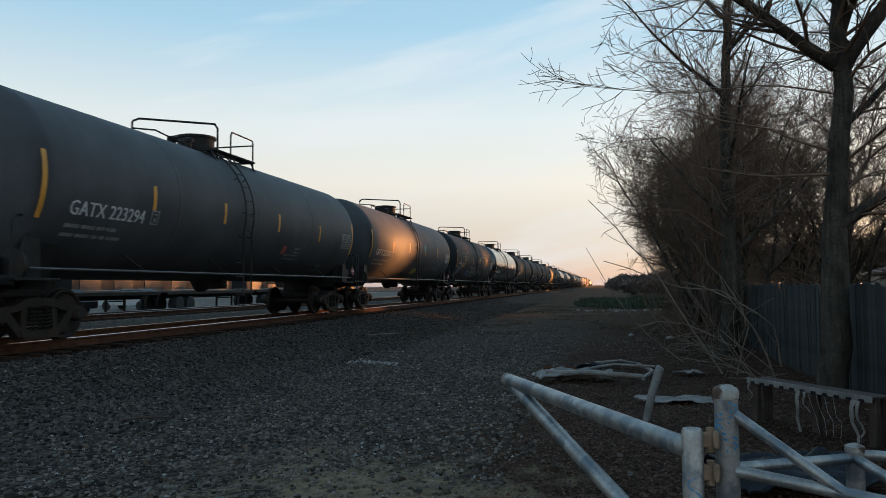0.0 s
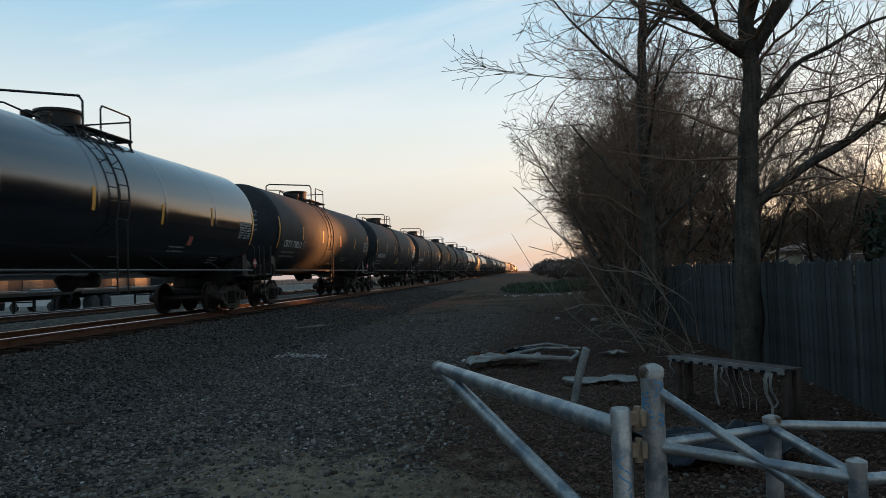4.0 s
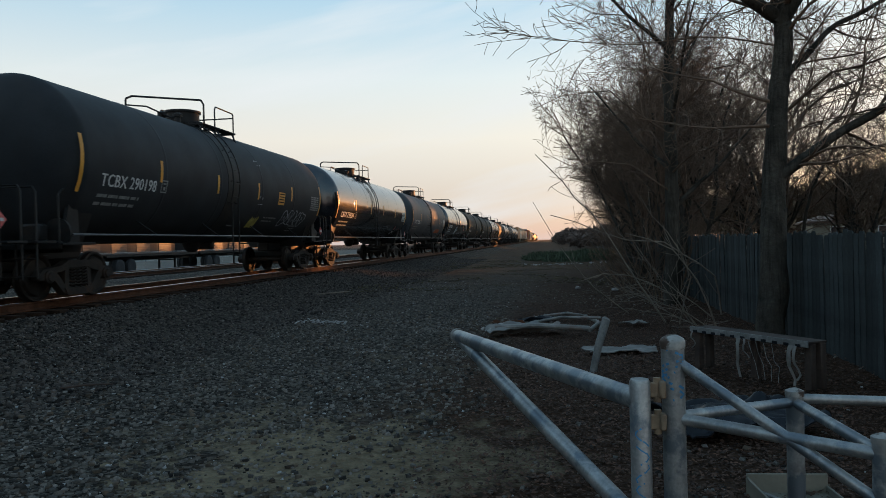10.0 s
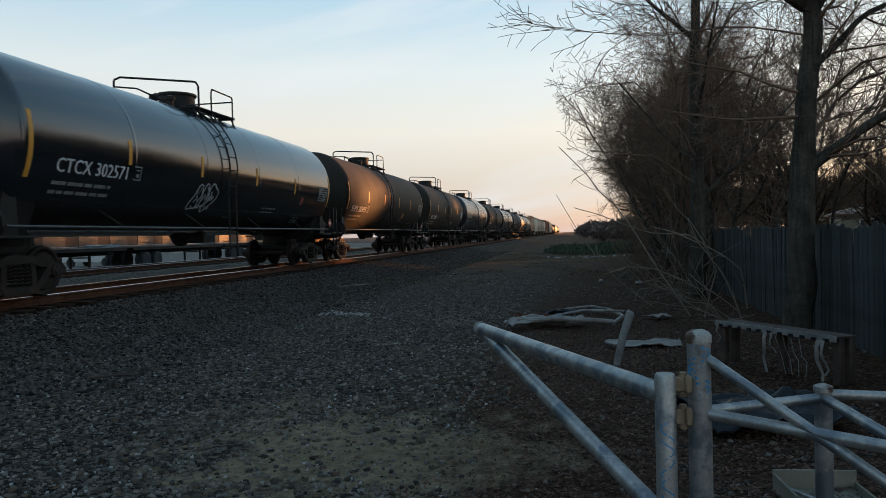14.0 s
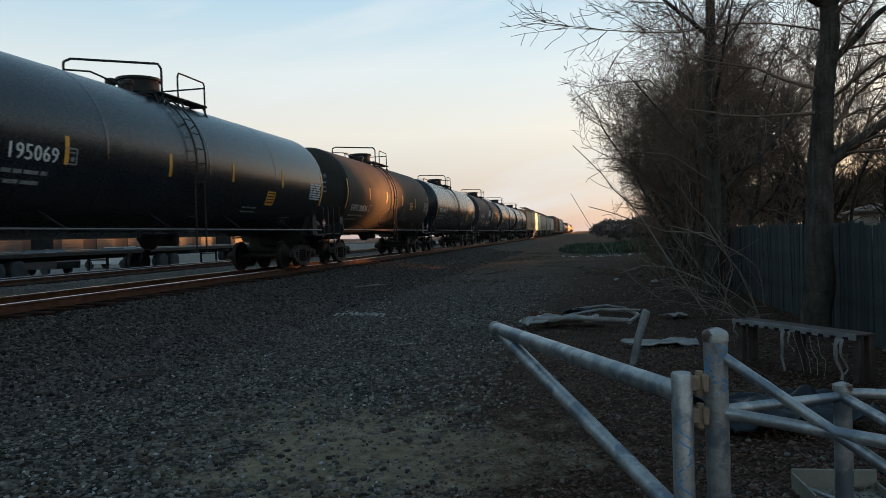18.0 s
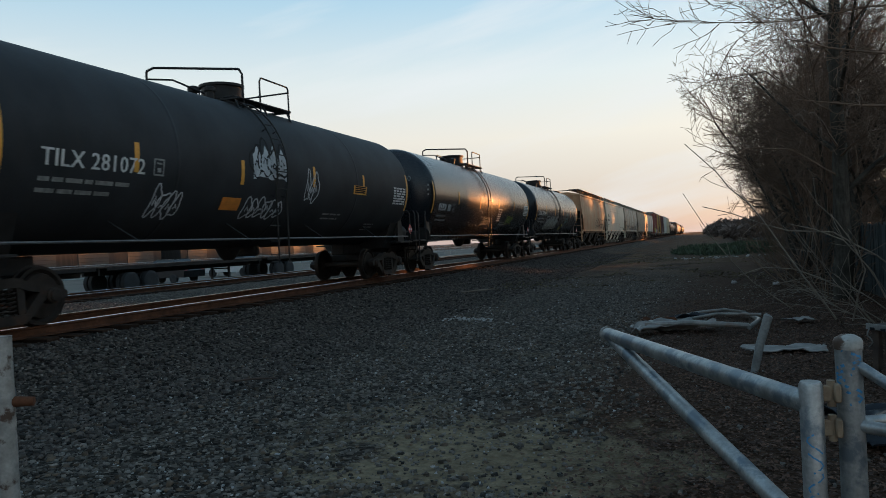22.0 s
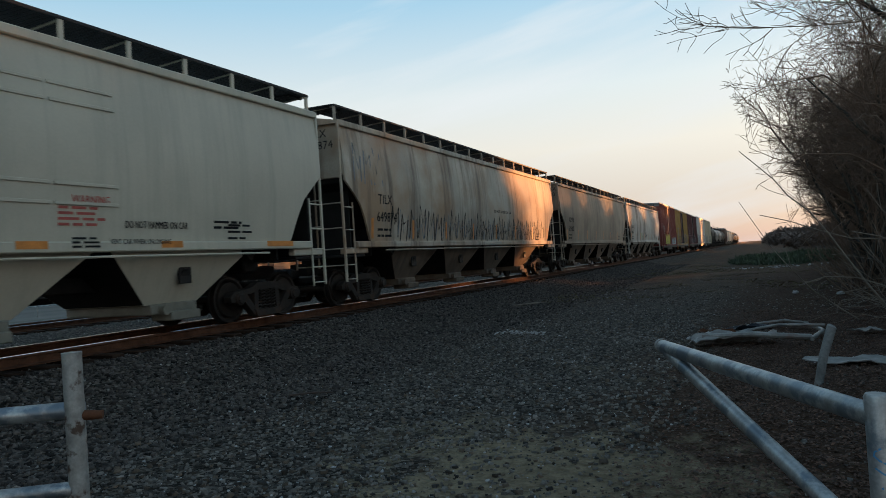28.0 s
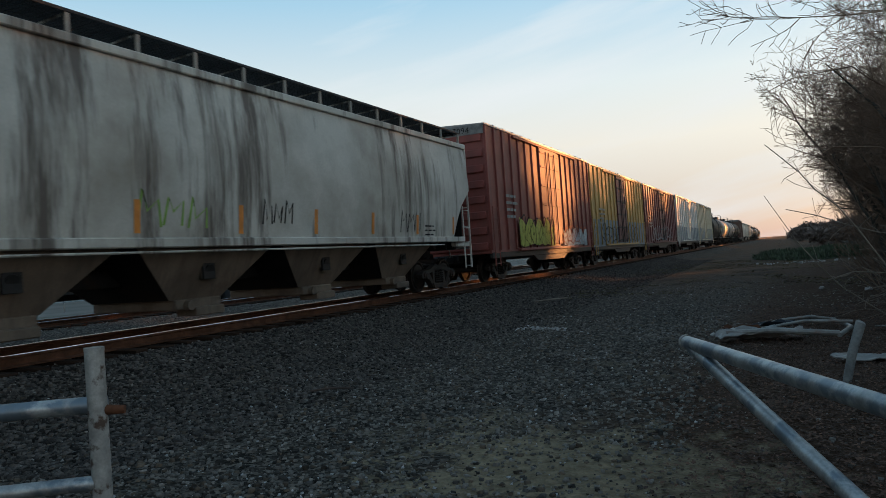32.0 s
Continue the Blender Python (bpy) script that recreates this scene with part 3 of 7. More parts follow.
LETTERS = {}


def lettering(body, height, spread=1.0):
    key = (body, height, spread)
    if key not in LETTERS:
        LETTERS[key] = text_mesh(body, height, spread)
    return LETTERS[key]


def write(name, body, height, at, on, mat, parent, label="", spread=1.0):
    v, f = lettering(body, height, spread)
    g = Geo()
    g.add([on(at[0] + p[0], at[1] + p[1]) for p in v], f)
    mark = part(name, g.mesh(name, mat, 0), None, parent, label)
    # a second pass of the stencil thickens the strokes
    g = Geo()
    g.add([(q[0] + 0.0015, q[1], q[2]) for q in (on(at[0] + p[0] + height * 0.05, at[1] + p[1]) for p in v)], f)
    part("second_pass", g.mesh("second_pass", mat, 0), None, mark)
    return mark


def decal(name, u, w, du, dw, on, mat, parent, label="", n_=6):
    """A thin painted or stuck patch that follows its surface."""
    g = Geo()
    verts = [on(u + sx * du / 2, w - dw / 2 + dw * i / n_) for i in range(n_ + 1) for sx in (-1, 1)]
    g.add(verts, [(2 * i, 2 * i + 1, 2 * i + 3, 2 * i + 2) for i in range(n_)])
    return part(name, g, mat, parent, label)


def lines_block(name, u, w, width, rows, pitch, thick, on, mat, parent, label, seed=0, broken=True):
    """Small writing that cannot be read: plain bars."""
    r_ = random.Random(seed)
    g = Geo()
    for k in range(rows):
        x = u
        end = u + width * (r_.uniform(0.72, 1.0) if broken else 1.0)
        while x < end - 0.05:
            seg = min(r_.uniform(0.14, 0.42), end - x)
            z = w - k * pitch
            g.add([on(x, z), on(x + seg, z), on(x + seg, z + thick), on(x, z + thick)], [(0, 1, 2, 3)])
            x += seg + 0.05
    return tagged(part(name, g, mat, parent, label), kind="stuff")


def stroke(g, pts, width, on):
    """A painted line through points on a surface."""
    left, right = [], []
    for i, p in enumerate(pts):
        a_, b_ = pts[max(i - 1, 0)], pts[min(i + 1, len(pts) - 1)]
        dx, dy = b_[0] - a_[0], b_[1] - a_[1]
        d = math.hypot(dx, dy) or 1
        ox, oy = -dy / d * width / 2, dx / d * width / 2
        left.append(on(p[0] + ox, p[1] + oy))
        right.append(on(p[0] - ox, p[1] - oy))
    k = len(left)
    g.add(left + right, [(i, i + 1, k + i + 1, k + i) for i in range(k - 1)])


def scribble(name, u, w, du, dw, on, mat, parent, label, seed, loops=6, width=0.035, style="bubble"):
    """Spray-painted scrawl as plain looping shapes."""
    r_ = random.Random(seed)
    first = None
    for k in range(loops):
        g = Geo()
        cx, cy = u + du * (k + 0.5) / loops, w + dw * (0.5 + r_.uniform(-0.08, 0.08))
        if style == "bubble":
            ax, ay, ph = du / loops * r_.uniform(0.5, 0.75), dw * r_.uniform(0.36, 0.5), r_.uniform(0, 6)
            lean = r_.uniform(0.05, 0.3)
            pts = []
            for i in range(19):
                a_ = 2 * math.pi * i / 18
                rr = 1 + 0.22 * math.sin(3 * a_ + ph)
                y = ay * math.sin(a_) * rr
                pts.append((cx + ax * math.cos(a_) * rr + lean * y, cy + y))
            stroke(g, pts, width, on)
            stroke(g, [(cx - ax * 0.3, cy - ay * 0.3), (cx, cy + ay * r_.uniform(-0.2, 0.4)), (cx + ax * 0.35, cy - ay * 0.2)], width, on)
        else:
            x0, top = cx - du / loops * 0.4, cy + dw * r_.uniform(0.25, 0.5)
            pts = [(x0, cy - dw * 0.5), (x0 + du / loops * 0.2, top), (x0 + du / loops * r_.uniform(0.3, 0.5), cy - dw * r_.uniform(0, 0.4)), (x0 + du / loops * 0.8, top - dw * r_.uniform(0, 0.3)), (x0 + du / loops * r_.uniform(0.6, 1.0), cy - dw * 0.5)]
            stroke(g, pts, width, on)
        if first is None:
            first = part(name, g, mat, parent, label)
        else:
            part("stroke", g, mat, first)
    return first


def fill_blob(name, u, w, du, dw, on, mat, parent, label, seed):
    """A filled spray-paint patch with an uneven edge."""
    r_ = random.Random(seed)
    g = Geo()
    n_ = 12
    top = [(u + du * i / n_, w + dw * (0.82 + 0.18 * math.sin(i * 2.1 + seed) + r_.uniform(-0.06, 0.06))) for i in range(n_ + 1)]
    bot = [(u + du * i / n_, w + dw * r_.uniform(0.0, 0.1)) for i in range(n_ + 1)]
    m_ = 5
    verts = [on(t[0], b_[1] + (t[1] - b_[1]) * j / m_) for t, b_ in zip(top, bot) for j in range(m_ + 1)]
    g.add(verts, [(i * (m_ + 1) + j, (i + 1) * (m_ + 1) + j, (i + 1) * (m_ + 1) + j + 1, i * (m_ + 1) + j + 1) for i in range(n_) for j in range(m_)])
    return part(name, g, mat, parent, label)


# -- trucks and wheels, shared by all cars --
def wheelset_geos():
    w = Geo()
    prof = [(-0.07, 0.10), (-0.07, 0.34), (-0.02, 0.36), (-0.065, WHEEL_R - 0.05), (-0.065, WHEEL_R), (0.045, WHEEL_R - 0.006), (0.05, WHEEL_R + 0.026), (0.072, WHEEL_R + 0.024), (0.075, WHEEL_R - 0.05), (0.03, 0.37), (0.02, 0.14), (0.09, 0.12), (0.09, 0.09)]
    for s in (1, -1):
        w.lathe([(s * (0.765 - p * 1.0), r) for p, r in prof], "x", 28)
    w.tube([(-1.02, 0, 0), (1.02, 0, 0)], 0.085, 12)
    t = Geo()
    for s in (1, -1):
        t.lathe([(s * (0.765 + 0.062), WHEEL_R + 0.0015), (s * (0.765 - 0.04), WHEEL_R + 0.0005)], "x", 28)
    for s in (1, -1):     # cast spokes' lightening marks, so that turning shows
        for k in range(3):
            a_ = k * 2.094
            w.box((s * 0.79, 0.2 * math.cos(a_), 0.2 * math.sin(a_)), (0.03, 0.07, 0.07), 0.01)
    return w.mesh("wheelset", M_WHEEL), t.mesh("tread", M_TREAD)


WHEELSET_ME, TREAD_ME = wheelset_geos()


def sideframe_geo():
    g = Geo()
    top = [(-1.16, 0.50), (-1.05, 0.60), (-0.55, 0.66), (-0.3, 0.76), (0.3, 0.76), (0.55, 0.66), (1.05, 0.60), (1.16, 0.50)]
    # arched top member, two slanting struts, spring seat
    g.prism(top + [(1.14, 0.40), (0.98, 0.40), (0.92, 0.50), (0.5, 0.55), (0.28, 0.62), (-0.28, 0.62), (-0.5, 0.55), (-0.92, 0.50), (-0.98, 0.40), (-1.14, 0.40)], -0.09, 0.09, "x")
    for s in (1, -1):
        g.prism([(s * 0.86, 0.52), (s * 0.66, 0.54), (s * 0.36, 0.20), (s * 0.44, 0.10)], -0.085, 0.085, "x")
        g.prism([(s * 0.40, 0.64), (s * 0.27, 0.64), (s * 0.30, 0.20), (s * 0.42, 0.20)], -0.07, 0.07, "x")
    g.prism([(-0.46, 0.22), (0.46, 0.22), (0.38, 0.08), (-0.38, 0.08)], -0.11, 0.11, "x")
    return g


def spring_geo():
    pts = [(0.02 + 0.075 * math.cos(i * 1.05), 0.075 * math.sin(i * 1.05), 0.22 + 0.38 * i / 36) for i in range(37)]
    return Geo().tube(pts, 0.017, 4)


SIDEFRAME_ME, SPRINGS_ME = sideframe_geo().mesh("side_frame", M_TRUCK), spring_geo().mesh("spring", M_TRUCK)
BEARING_ME = Geo().lathe([(-0.10, 0.13), (0.06, 0.13), (0.07, 0.10), (0.10, 0.09), (0.105, 0.05)], "x", 14).mesh("bearing_cap", M_TRUCK)
BOLSTER_ME = Geo().box((0, 0, 0.66), (2.0, 0.34, 0.26), 0.05).box((0, 0, 0.82), (0.5, 0.5, 0.12), 0.03).mesh("bolster", M_STEEL_DARK)
BRAKE_ME = Geo().box((0, 0.42, 0.46), (1.5, 0.1, 0.16), 0.03).box((0, -0.42, 0.46), (1.5, 0.1, 0.16), 0.03).mesh("brake_beam", M_STEEL_DARK)
AXLES = []


def truck_under(car, y, group="", body_mat=None):
    """A two-axle truck: part of the car, its pieces one level deeper."""
    t = part("truck", BOLSTER_ME, None, car, "dark cast-steel two-axle truck", pose(0, y, 0))
    part("brake_beam", BRAKE_ME, None, t)
    for s in (1, -1):
        part("side_frame", SIDEFRAME_ME, None, t, "", pose(s * 1.0, 0, 0))
        for y in (-0.17, 0.0, 0.17):
            part("spring", SPRINGS_ME, None, t, "coil spring", pose(s * 1.02, y, 0))
        for a_ in (-0.89, 0.89):
            part("bearing_cap", BEARING_ME, None, t, "", pose(s * 1.06, a_, WHEEL_R, 0, 0, 0 if s > 0 else 180))
    for a_ in (-0.89, 0.89):
        w = part("wheelset", WHEELSET_ME, None, t, "steel wheelset with worn bright treads", pose(0, a_, WHEEL_R))
        AXLES.append((w, a_))
    return t


COUPLER_ME = Geo().box((0, 0, 0.86), (0.16, 0.75, 0.2), 0.03).box((0.02, 0.42, 0.86), (0.28, 0.22, 0.28), 0.05).mesh("coupler", M_STEEL_DARK)


# -- tank cars --
TANKS = {}


def tank_material(key):
    return TANKS[key]


TANKS["dull"] = material("dull_black_tank_paint", (0.023, 0.025, 0.028), 0.68, 0.0, 0.3, 1.2, 30, spec=0.22, streak=(0.026, 0.025, 0.024), streak_amt=0.55, bump=0.05)
TANKS["grey"] = material("greyed_black_tank_paint", (0.054, 0.058, 0.063), 0.6, 0.0, 0.25, 1.0, 30, spec=0.32, streak=(0.04, 0.041, 0.043), streak_amt=0.5, bump=0.05)
TANKS["gloss"] = material("glossy_black_tank_paint", (0.009, 0.011, 0.015), 0.15, 0.0, 0.25, 1.0, 30, bump=0.006, spec=1.0, streak=(0.02, 0.02, 0.022), streak_amt=0.4)
TANKS["semi"] = material("satin_black_tank_paint", (0.011, 0.013, 0.017), 0.27, 0.0, 0.25, 1.0, 30, bump=0.008, spec=0.34, streak=(0.026, 0.025, 0.025), streak_amt=0.45)
TANKS["brown"] = material("dusty_brown_black_tank_paint", (0.030, 0.025, 0.019), 0.70, 0.0, 0.28, 1.2, 30, spec=0.22, streak=(0.044, 0.034, 0.024), streak_amt=0.6, bump=0.05)
TANKS["pale"] = material("pale_grey_tank_paint", (0.24, 0.23, 0.21), 0.55, 0.0, 0.2, 1.2, 30, streak=(0.12, 0.09, 0.06), streak_amt=0.6, bump=0.05)
MARK_PALE = material("weathered_yellow", (0.48, 0.26, 0.06), 0.6, 0.0, 0.25, 5, 40)
GRAF = {k: material("spray_" + k, c, 0.75, 0.0, 0.25, 5, 30, spec=0.1) for k, c in dict(white=(0.42, 0.43, 0.44), grey=(0.20, 0.21, 0.22), yellow=(0.42, 0.36, 0.10), orange=(0.36, 0.10, 0.04), blue=(0.10, 0.13, 0.28), teal=(0.16, 0.30, 0.30), black=(0.02, 0.02, 0.02), green=(0.22, 0.34, 0.08), lime=(0.45, 0.42, 0.10), silver=(0.19, 0.20, 0.18)).items()}


def tank_shell_geo(L, bands, r=TANK_R):
    g = Geo()
    h = 0.62
    prof = [(-L / 2 - h * math.sin(radians(a_)), r * math.cos(radians(a_)) + 0.002) for a_ in (89.5, 80, 68, 56, 44, 33, 22, 12, 5)]
    prof += [(-L / 2, r), (-L / 2 + 0.05, r), (-L / 2 + 0.12, r)]
    for k in range(1, bands):
        y = -L / 2 + L * k / bands
        prof += [(y - 0.10, r), (y - 0.06, r), (y - 0.032, r), (y - 0.02, r + 0.005), (y + 0.02, r + 0.005), (y + 0.032, r), (y + 0.06, r), (y + 0.10, r)]
    prof += [(-s, q) for s, q in prof[9::-1]] if bands < 1 else [(L / 2 - 0.12, r), (L / 2 - 0.05, r), (L / 2, r)] + [(L / 2 + h * math.sin(radians(a_)), r * math.cos(radians(a_)) + 0.002) for a_ in (5, 12, 22, 33, 44, 56, 68, 80, 89.5)]
    g.lathe(prof, "y", 64, (0, 0, TANK_Z))
    return g


M_SIDE_RAIL = material("worn_side_rail", (0.10, 0.10, 0.10), 0.5, 0.3, 0.3, 4, 30)
PLANK_ME = Geo().box((0, 0, 0), (0.06, 2.3, 0.03), 0.006).mesh("plank", M_GRATE)
BRACKET_ME = Geo().box((0.74, 0, -0.06), (0.5, 0.06, 0.06), 0.01).tube([(0.88, 0, -0.08), (1.0, 0, math.sqrt(TANK_R ** 2 - 1) - TANK_R - 0.02)], 0.022, 6).mesh("platform_bracket", M_GRATE)


def tank_fittings(car, L, dome_y, ladder_y, mat, dome_mat, r_):
    R, Z = TANK_R, TANK_Z
    top = Z + R
    # manway, lid, valves
    g = Geo().lathe([(top - 0.12, 0.50), (top + 0.05, 0.50), (top + 0.05, 0.54), (top + 0.1, 0.54), (top + 0.1, 0.47), (top + 0.38, 0.47), (top + 0.38, 0.52), (top + 0.44, 0.52), (top + 0.47, 0.3), (top + 0.48, 0.02)], "z", 22, (0, dome_y, 0))
    part("manway", g, dome_mat, car, "round manway housing with a hinged lid")
    for x, y, hh in ((0.3, -0.85, 0.22), (-0.2, -0.78, 0.3), (0.05, 0.8, 0.18)):
        part("valve", Geo().lathe([(top - 0.2, 0.09), (top + hh * 0.6, 0.09), (top + hh * 0.6, 0.13), (top + hh, 0.13), (top + hh + 0.03, 0.05)], "z", 10, (x, dome_y + y, 0)), M_STEEL_DARK, car)
    # platform: grating planks along both sides of the manway, on brackets
    for q in (1, -1):
        for k in range(5):
            part("plank", PLANK_ME, None, car, "" if k else "dark grated walkway plank", pose(q * (0.56 + 0.08 * k), dome_y + 0.35, top - 0.02))
        for y in (-0.75, 0.35, 1.4):
            part("platform_bracket", BRACKET_ME, None, car, "", pose(0, dome_y + y, top, 0, 0, 0 if q > 0 else 180))
    # handrail: bent pipe round the platform
    g = Geo()
    x = 0.86
    rt = 0.022

    def bend(a_, b_, c_):
        return [(a_[i] * (1 - t) ** 2 + 2 * b_[i] * t * (1 - t) + c_[i] * t * t for i in range(3)) for t in (0.25, 0.5, 0.75)]
    zf, yf, c_ = top + 0.67, dome_y - 0.40, 0.13
    # frame across the near end of the platform
    run = [(x, yf, top - 0.32), (x, yf, zf - c_)] + [tuple(p) for p in bend((x, yf, zf - c_), (x, yf, zf), (x - c_, yf - 0.02, zf))] + [(x - c_, yf - 0.02, zf), (c_ - x, yf - 1.02, zf)]
    run += [tuple(p) for p in bend((c_ - x, yf - 1.02, zf), (-x, yf - 1.1, zf), (-x, yf - 1.1, zf - c_))] + [(-x, yf - 1.1, zf - c_), (-x, yf - 1.1, top - 0.32)]
    g.tube(run, 0.028, 8)
    g.tube([(-x, yf - 1.1, top + 0.42), (-0.45, yf - 0.75, top + 0.42), (0.1, yf - 0.35, top + 0.12)], rt, 6)
    # loop along each side
    zl, ya, yb = top + 0.60, dome_y + 0.28, dome_y + 1.54
    for s in (1, -1):
        run = [(s * x, ya, top - 0.32), (s * x, ya, zl - 0.1)] + [tuple(p) for p in bend((s * x, ya, zl - 0.1), (s * x, ya, zl), (s * x, ya + 0.1, zl))] + [(s * x, ya + 0.1, zl), (s * x, yb - 0.05, zl - 0.01), (s * x, yb, zl - 0.06), (s * x, yb, top - 0.32)]
        g.tube(run, rt, 7)
    g.tube([(-x, yb, zl - 0.14), (x, yb, zl - 0.14)], rt, 6)
    g.tube([(-x, yb, top + 0.1), (x, yb, top - 0.06)], rt, 6)
    part("handrail", g, M_STEEL_DARK, car, "black bent-pipe handrail")
    # ladder over the shoulder of the shell down to a stirrup
    g = Geo()
    for dy in (-0.21, 0.21):
        line = [((R + 0.11) * math.cos(radians(a_)), ladder_y + dy, Z + (R + 0.11) * math.sin(radians(a_))) for a_ in range(64, -24, -8)]
        line.append((line[-1][0] + 0.0, ladder_y + dy, 0.72))
        g.tube(line, 0.02, 6)
        for a_ in (60, 30, 0, -20):
            g.tube([((R - 0.01) * math.cos(radians(a_)), ladder_y + dy, Z + (R - 0.01) * math.sin(radians(a_))), ((R + 0.11) * math.cos(radians(a_)), ladder_y + dy, Z + (R + 0.11) * math.sin(radians(a_)))], 0.014, 5)
    for a_ in (58, 46, 34, 22, 10, -2, -14):
        g.tube([((R + 0.11) * math.cos(radians(a_)), ladder_y - 0.21, Z + (R + 0.11) * math.sin(radians(a_))), ((R + 0.11) * math.cos(radians(a_)), ladder_y + 0.21, Z + (R + 0.11) * math.sin(radians(a_)))], 0.014, 6)
    for z in (1.55, 1.2, 0.9, 0.74):
        g.tube([(1.53, ladder_y - 0.21, z), (1.53, ladder_y + 0.21, z)], 0.014, 6)
    part("side_ladder", g, M_STEEL_DARK, car, "black side ladder")
    # side grab rail and its slanting stays
    zr = 1.26
    for q in (1, -1):
        part("side_rail", Geo().tube([(q * 1.5, -L / 2 - 0.3, zr), (q * 1.5, L / 2 + 0.3, zr)], 0.024, 7), M_SIDE_RAIL, car, "thin pipe rail along the sill")
        for k in range(4):
            y = -L * 0.33 + L * 0.66 * k / 3
            part("rail_stay", Geo().tube([(q * 1.5, y + 0.28, zr), (q * 1.17, y - 0.1, Z - math.sqrt(R * R - 1.17 ** 2) + 0.06)], 0.018, 6), M_STEEL_DARK, car)
    # saddles, stub sills, end platforms, outlet
    for q in (1, -1):
        y = q * (L / 2 - 0.35)
        poly = [(1.35, TANK_Z - 0.95)] + [(R * 0.99 * math.cos(radians(a_)), TANK_Z + R * 0.99 * math.sin(radians(a_))) for a_ in range(-36, -147, -9)] + [(-1.35, TANK_Z - 0.95), (-1.0, 0.92), (1.0, 0.92)]
        part("saddle", Geo().prism(poly, y - 0.28, y + 0.28, "y"), M_STEEL_DARK, car, "dark steel saddle over the truck")
        part("stub_sill", Geo().box((0, q * (L / 2 - 0.1), 0.93), (0.42, 3.4, 0.32), 0.03), M_STEEL_DARK, car)
        part("end_platform", Geo().box((0, q * (L / 2 + 1.0), 1.12), (3.0, 0.5, 0.05), 0.01), M_STEEL_DARK, car, "narrow end platform")
        part("end_beam", Geo().box((0, q * (L / 2 + 0.55), 1.06), (2.9, 0.09, 0.16), 0.02), M_STEEL_DARK, car)
        part("deck_plate", Geo().box((0, q * (L / 2 + 0.1), 1.08), (3.05, 1.0, 0.05), 0.01), M_STEEL_DARK, car)
    part("bottom_outlet", Geo().lathe([(TANK_Z - R - 0.28, 0.12), (TANK_Z - R - 0.2, 0.2), (TANK_Z - R + 0.1, 0.34)], "z", 14), M_STEEL_DARK, car, "bottom outlet")
    part("outlet_skid", Geo().box((0, 0.7, TANK_Z - R - 0.06), (0.7, 0.22, 0.3), 0.05), M_STEEL_DARK, car)
    for q in (1, -1):
        ye = q * (L / 2 + 1.18)
        for sx in (1, -1):
            g = Geo()
            g.tube([(sx * 1.42, ye, 0.45), (sx * 1.42, ye, 2.02), (sx * 1.36, ye, 2.12), (sx * 0.42, ye, 2.12), (sx * 0.36, ye, 2.02), (sx * 0.36, ye, 1.12)], 0.022, 6)
            part("end_handrail", g, M_STEEL_DARK, car, "black bent-pipe end handrail")
            g = Geo().tube([(sx * 1.0, ye, 0.45), (sx * 1.0, ye, 1.1)], 0.018, 6)
            for z in (0.5, 0.82):
                g.tube([(sx * 1.42, ye, z), (sx * 1.0, ye, z)], 0.016, 6)
            part("step", g, M_STEEL_DARK, car)
            g = Geo().tube([(sx * 1.46, q * (L / 2 + 0.62), 1.1), (sx * 1.46, q * (L / 2 + 0.62), 2.0), (sx * 1.44, q * (L / 2 + 0.5), 2.1), (sx * 1.3, q * (L / 2 + 0.2), 2.15)], 0.02, 6)
            part("corner_grab", g, M_STEEL_DARK, car)
    # brake cylinder, reservoir
    g = Geo().lathe([(-0.5, 0.05), (-0.46, 0.2), (0.46, 0.2), (0.5, 0.05)], "y", 16, (1.05, L / 2 + 0.35, 1.42))
    part("air_reservoir", g, M_STEEL_DARK, car, "small dark air reservoir")
    g = Geo().box((0.9, -L / 2 - 0.55, 1.3), (0.4, 0.3, 0.35), 0.05).tube([(1.25, -L / 2 - 0.4, 1.3), (1.25, -L / 2 - 0.34, 1.3)], 0.28, 16)
    part("hand_brake", g, M_STEEL_DARK, car, "hand brake gear")
    mb = M_STEEL_DARK
    for sx in (1, -1):     # slanting end brackets up to the shell
        for q in (1, -1):
            part("end_bracket", Geo().prism([(q * (L / 2 - 0.15), 1.1), (q * (L / 2 + 0.35), 1.1), (q * (L / 2 + 0.12), 2.0), (q * (L / 2 - 0.1), 2.0)], sx * 1.3 - 0.04, sx * 1.3 + 0.04, "x"), mb, car)
    for s in (1, -1):
        part("coupler", COUPLER_ME, None, car, "", pose(0, s * (L / 2 + 1.05), 0, 0, 0, 0 if s > 0 else 180))


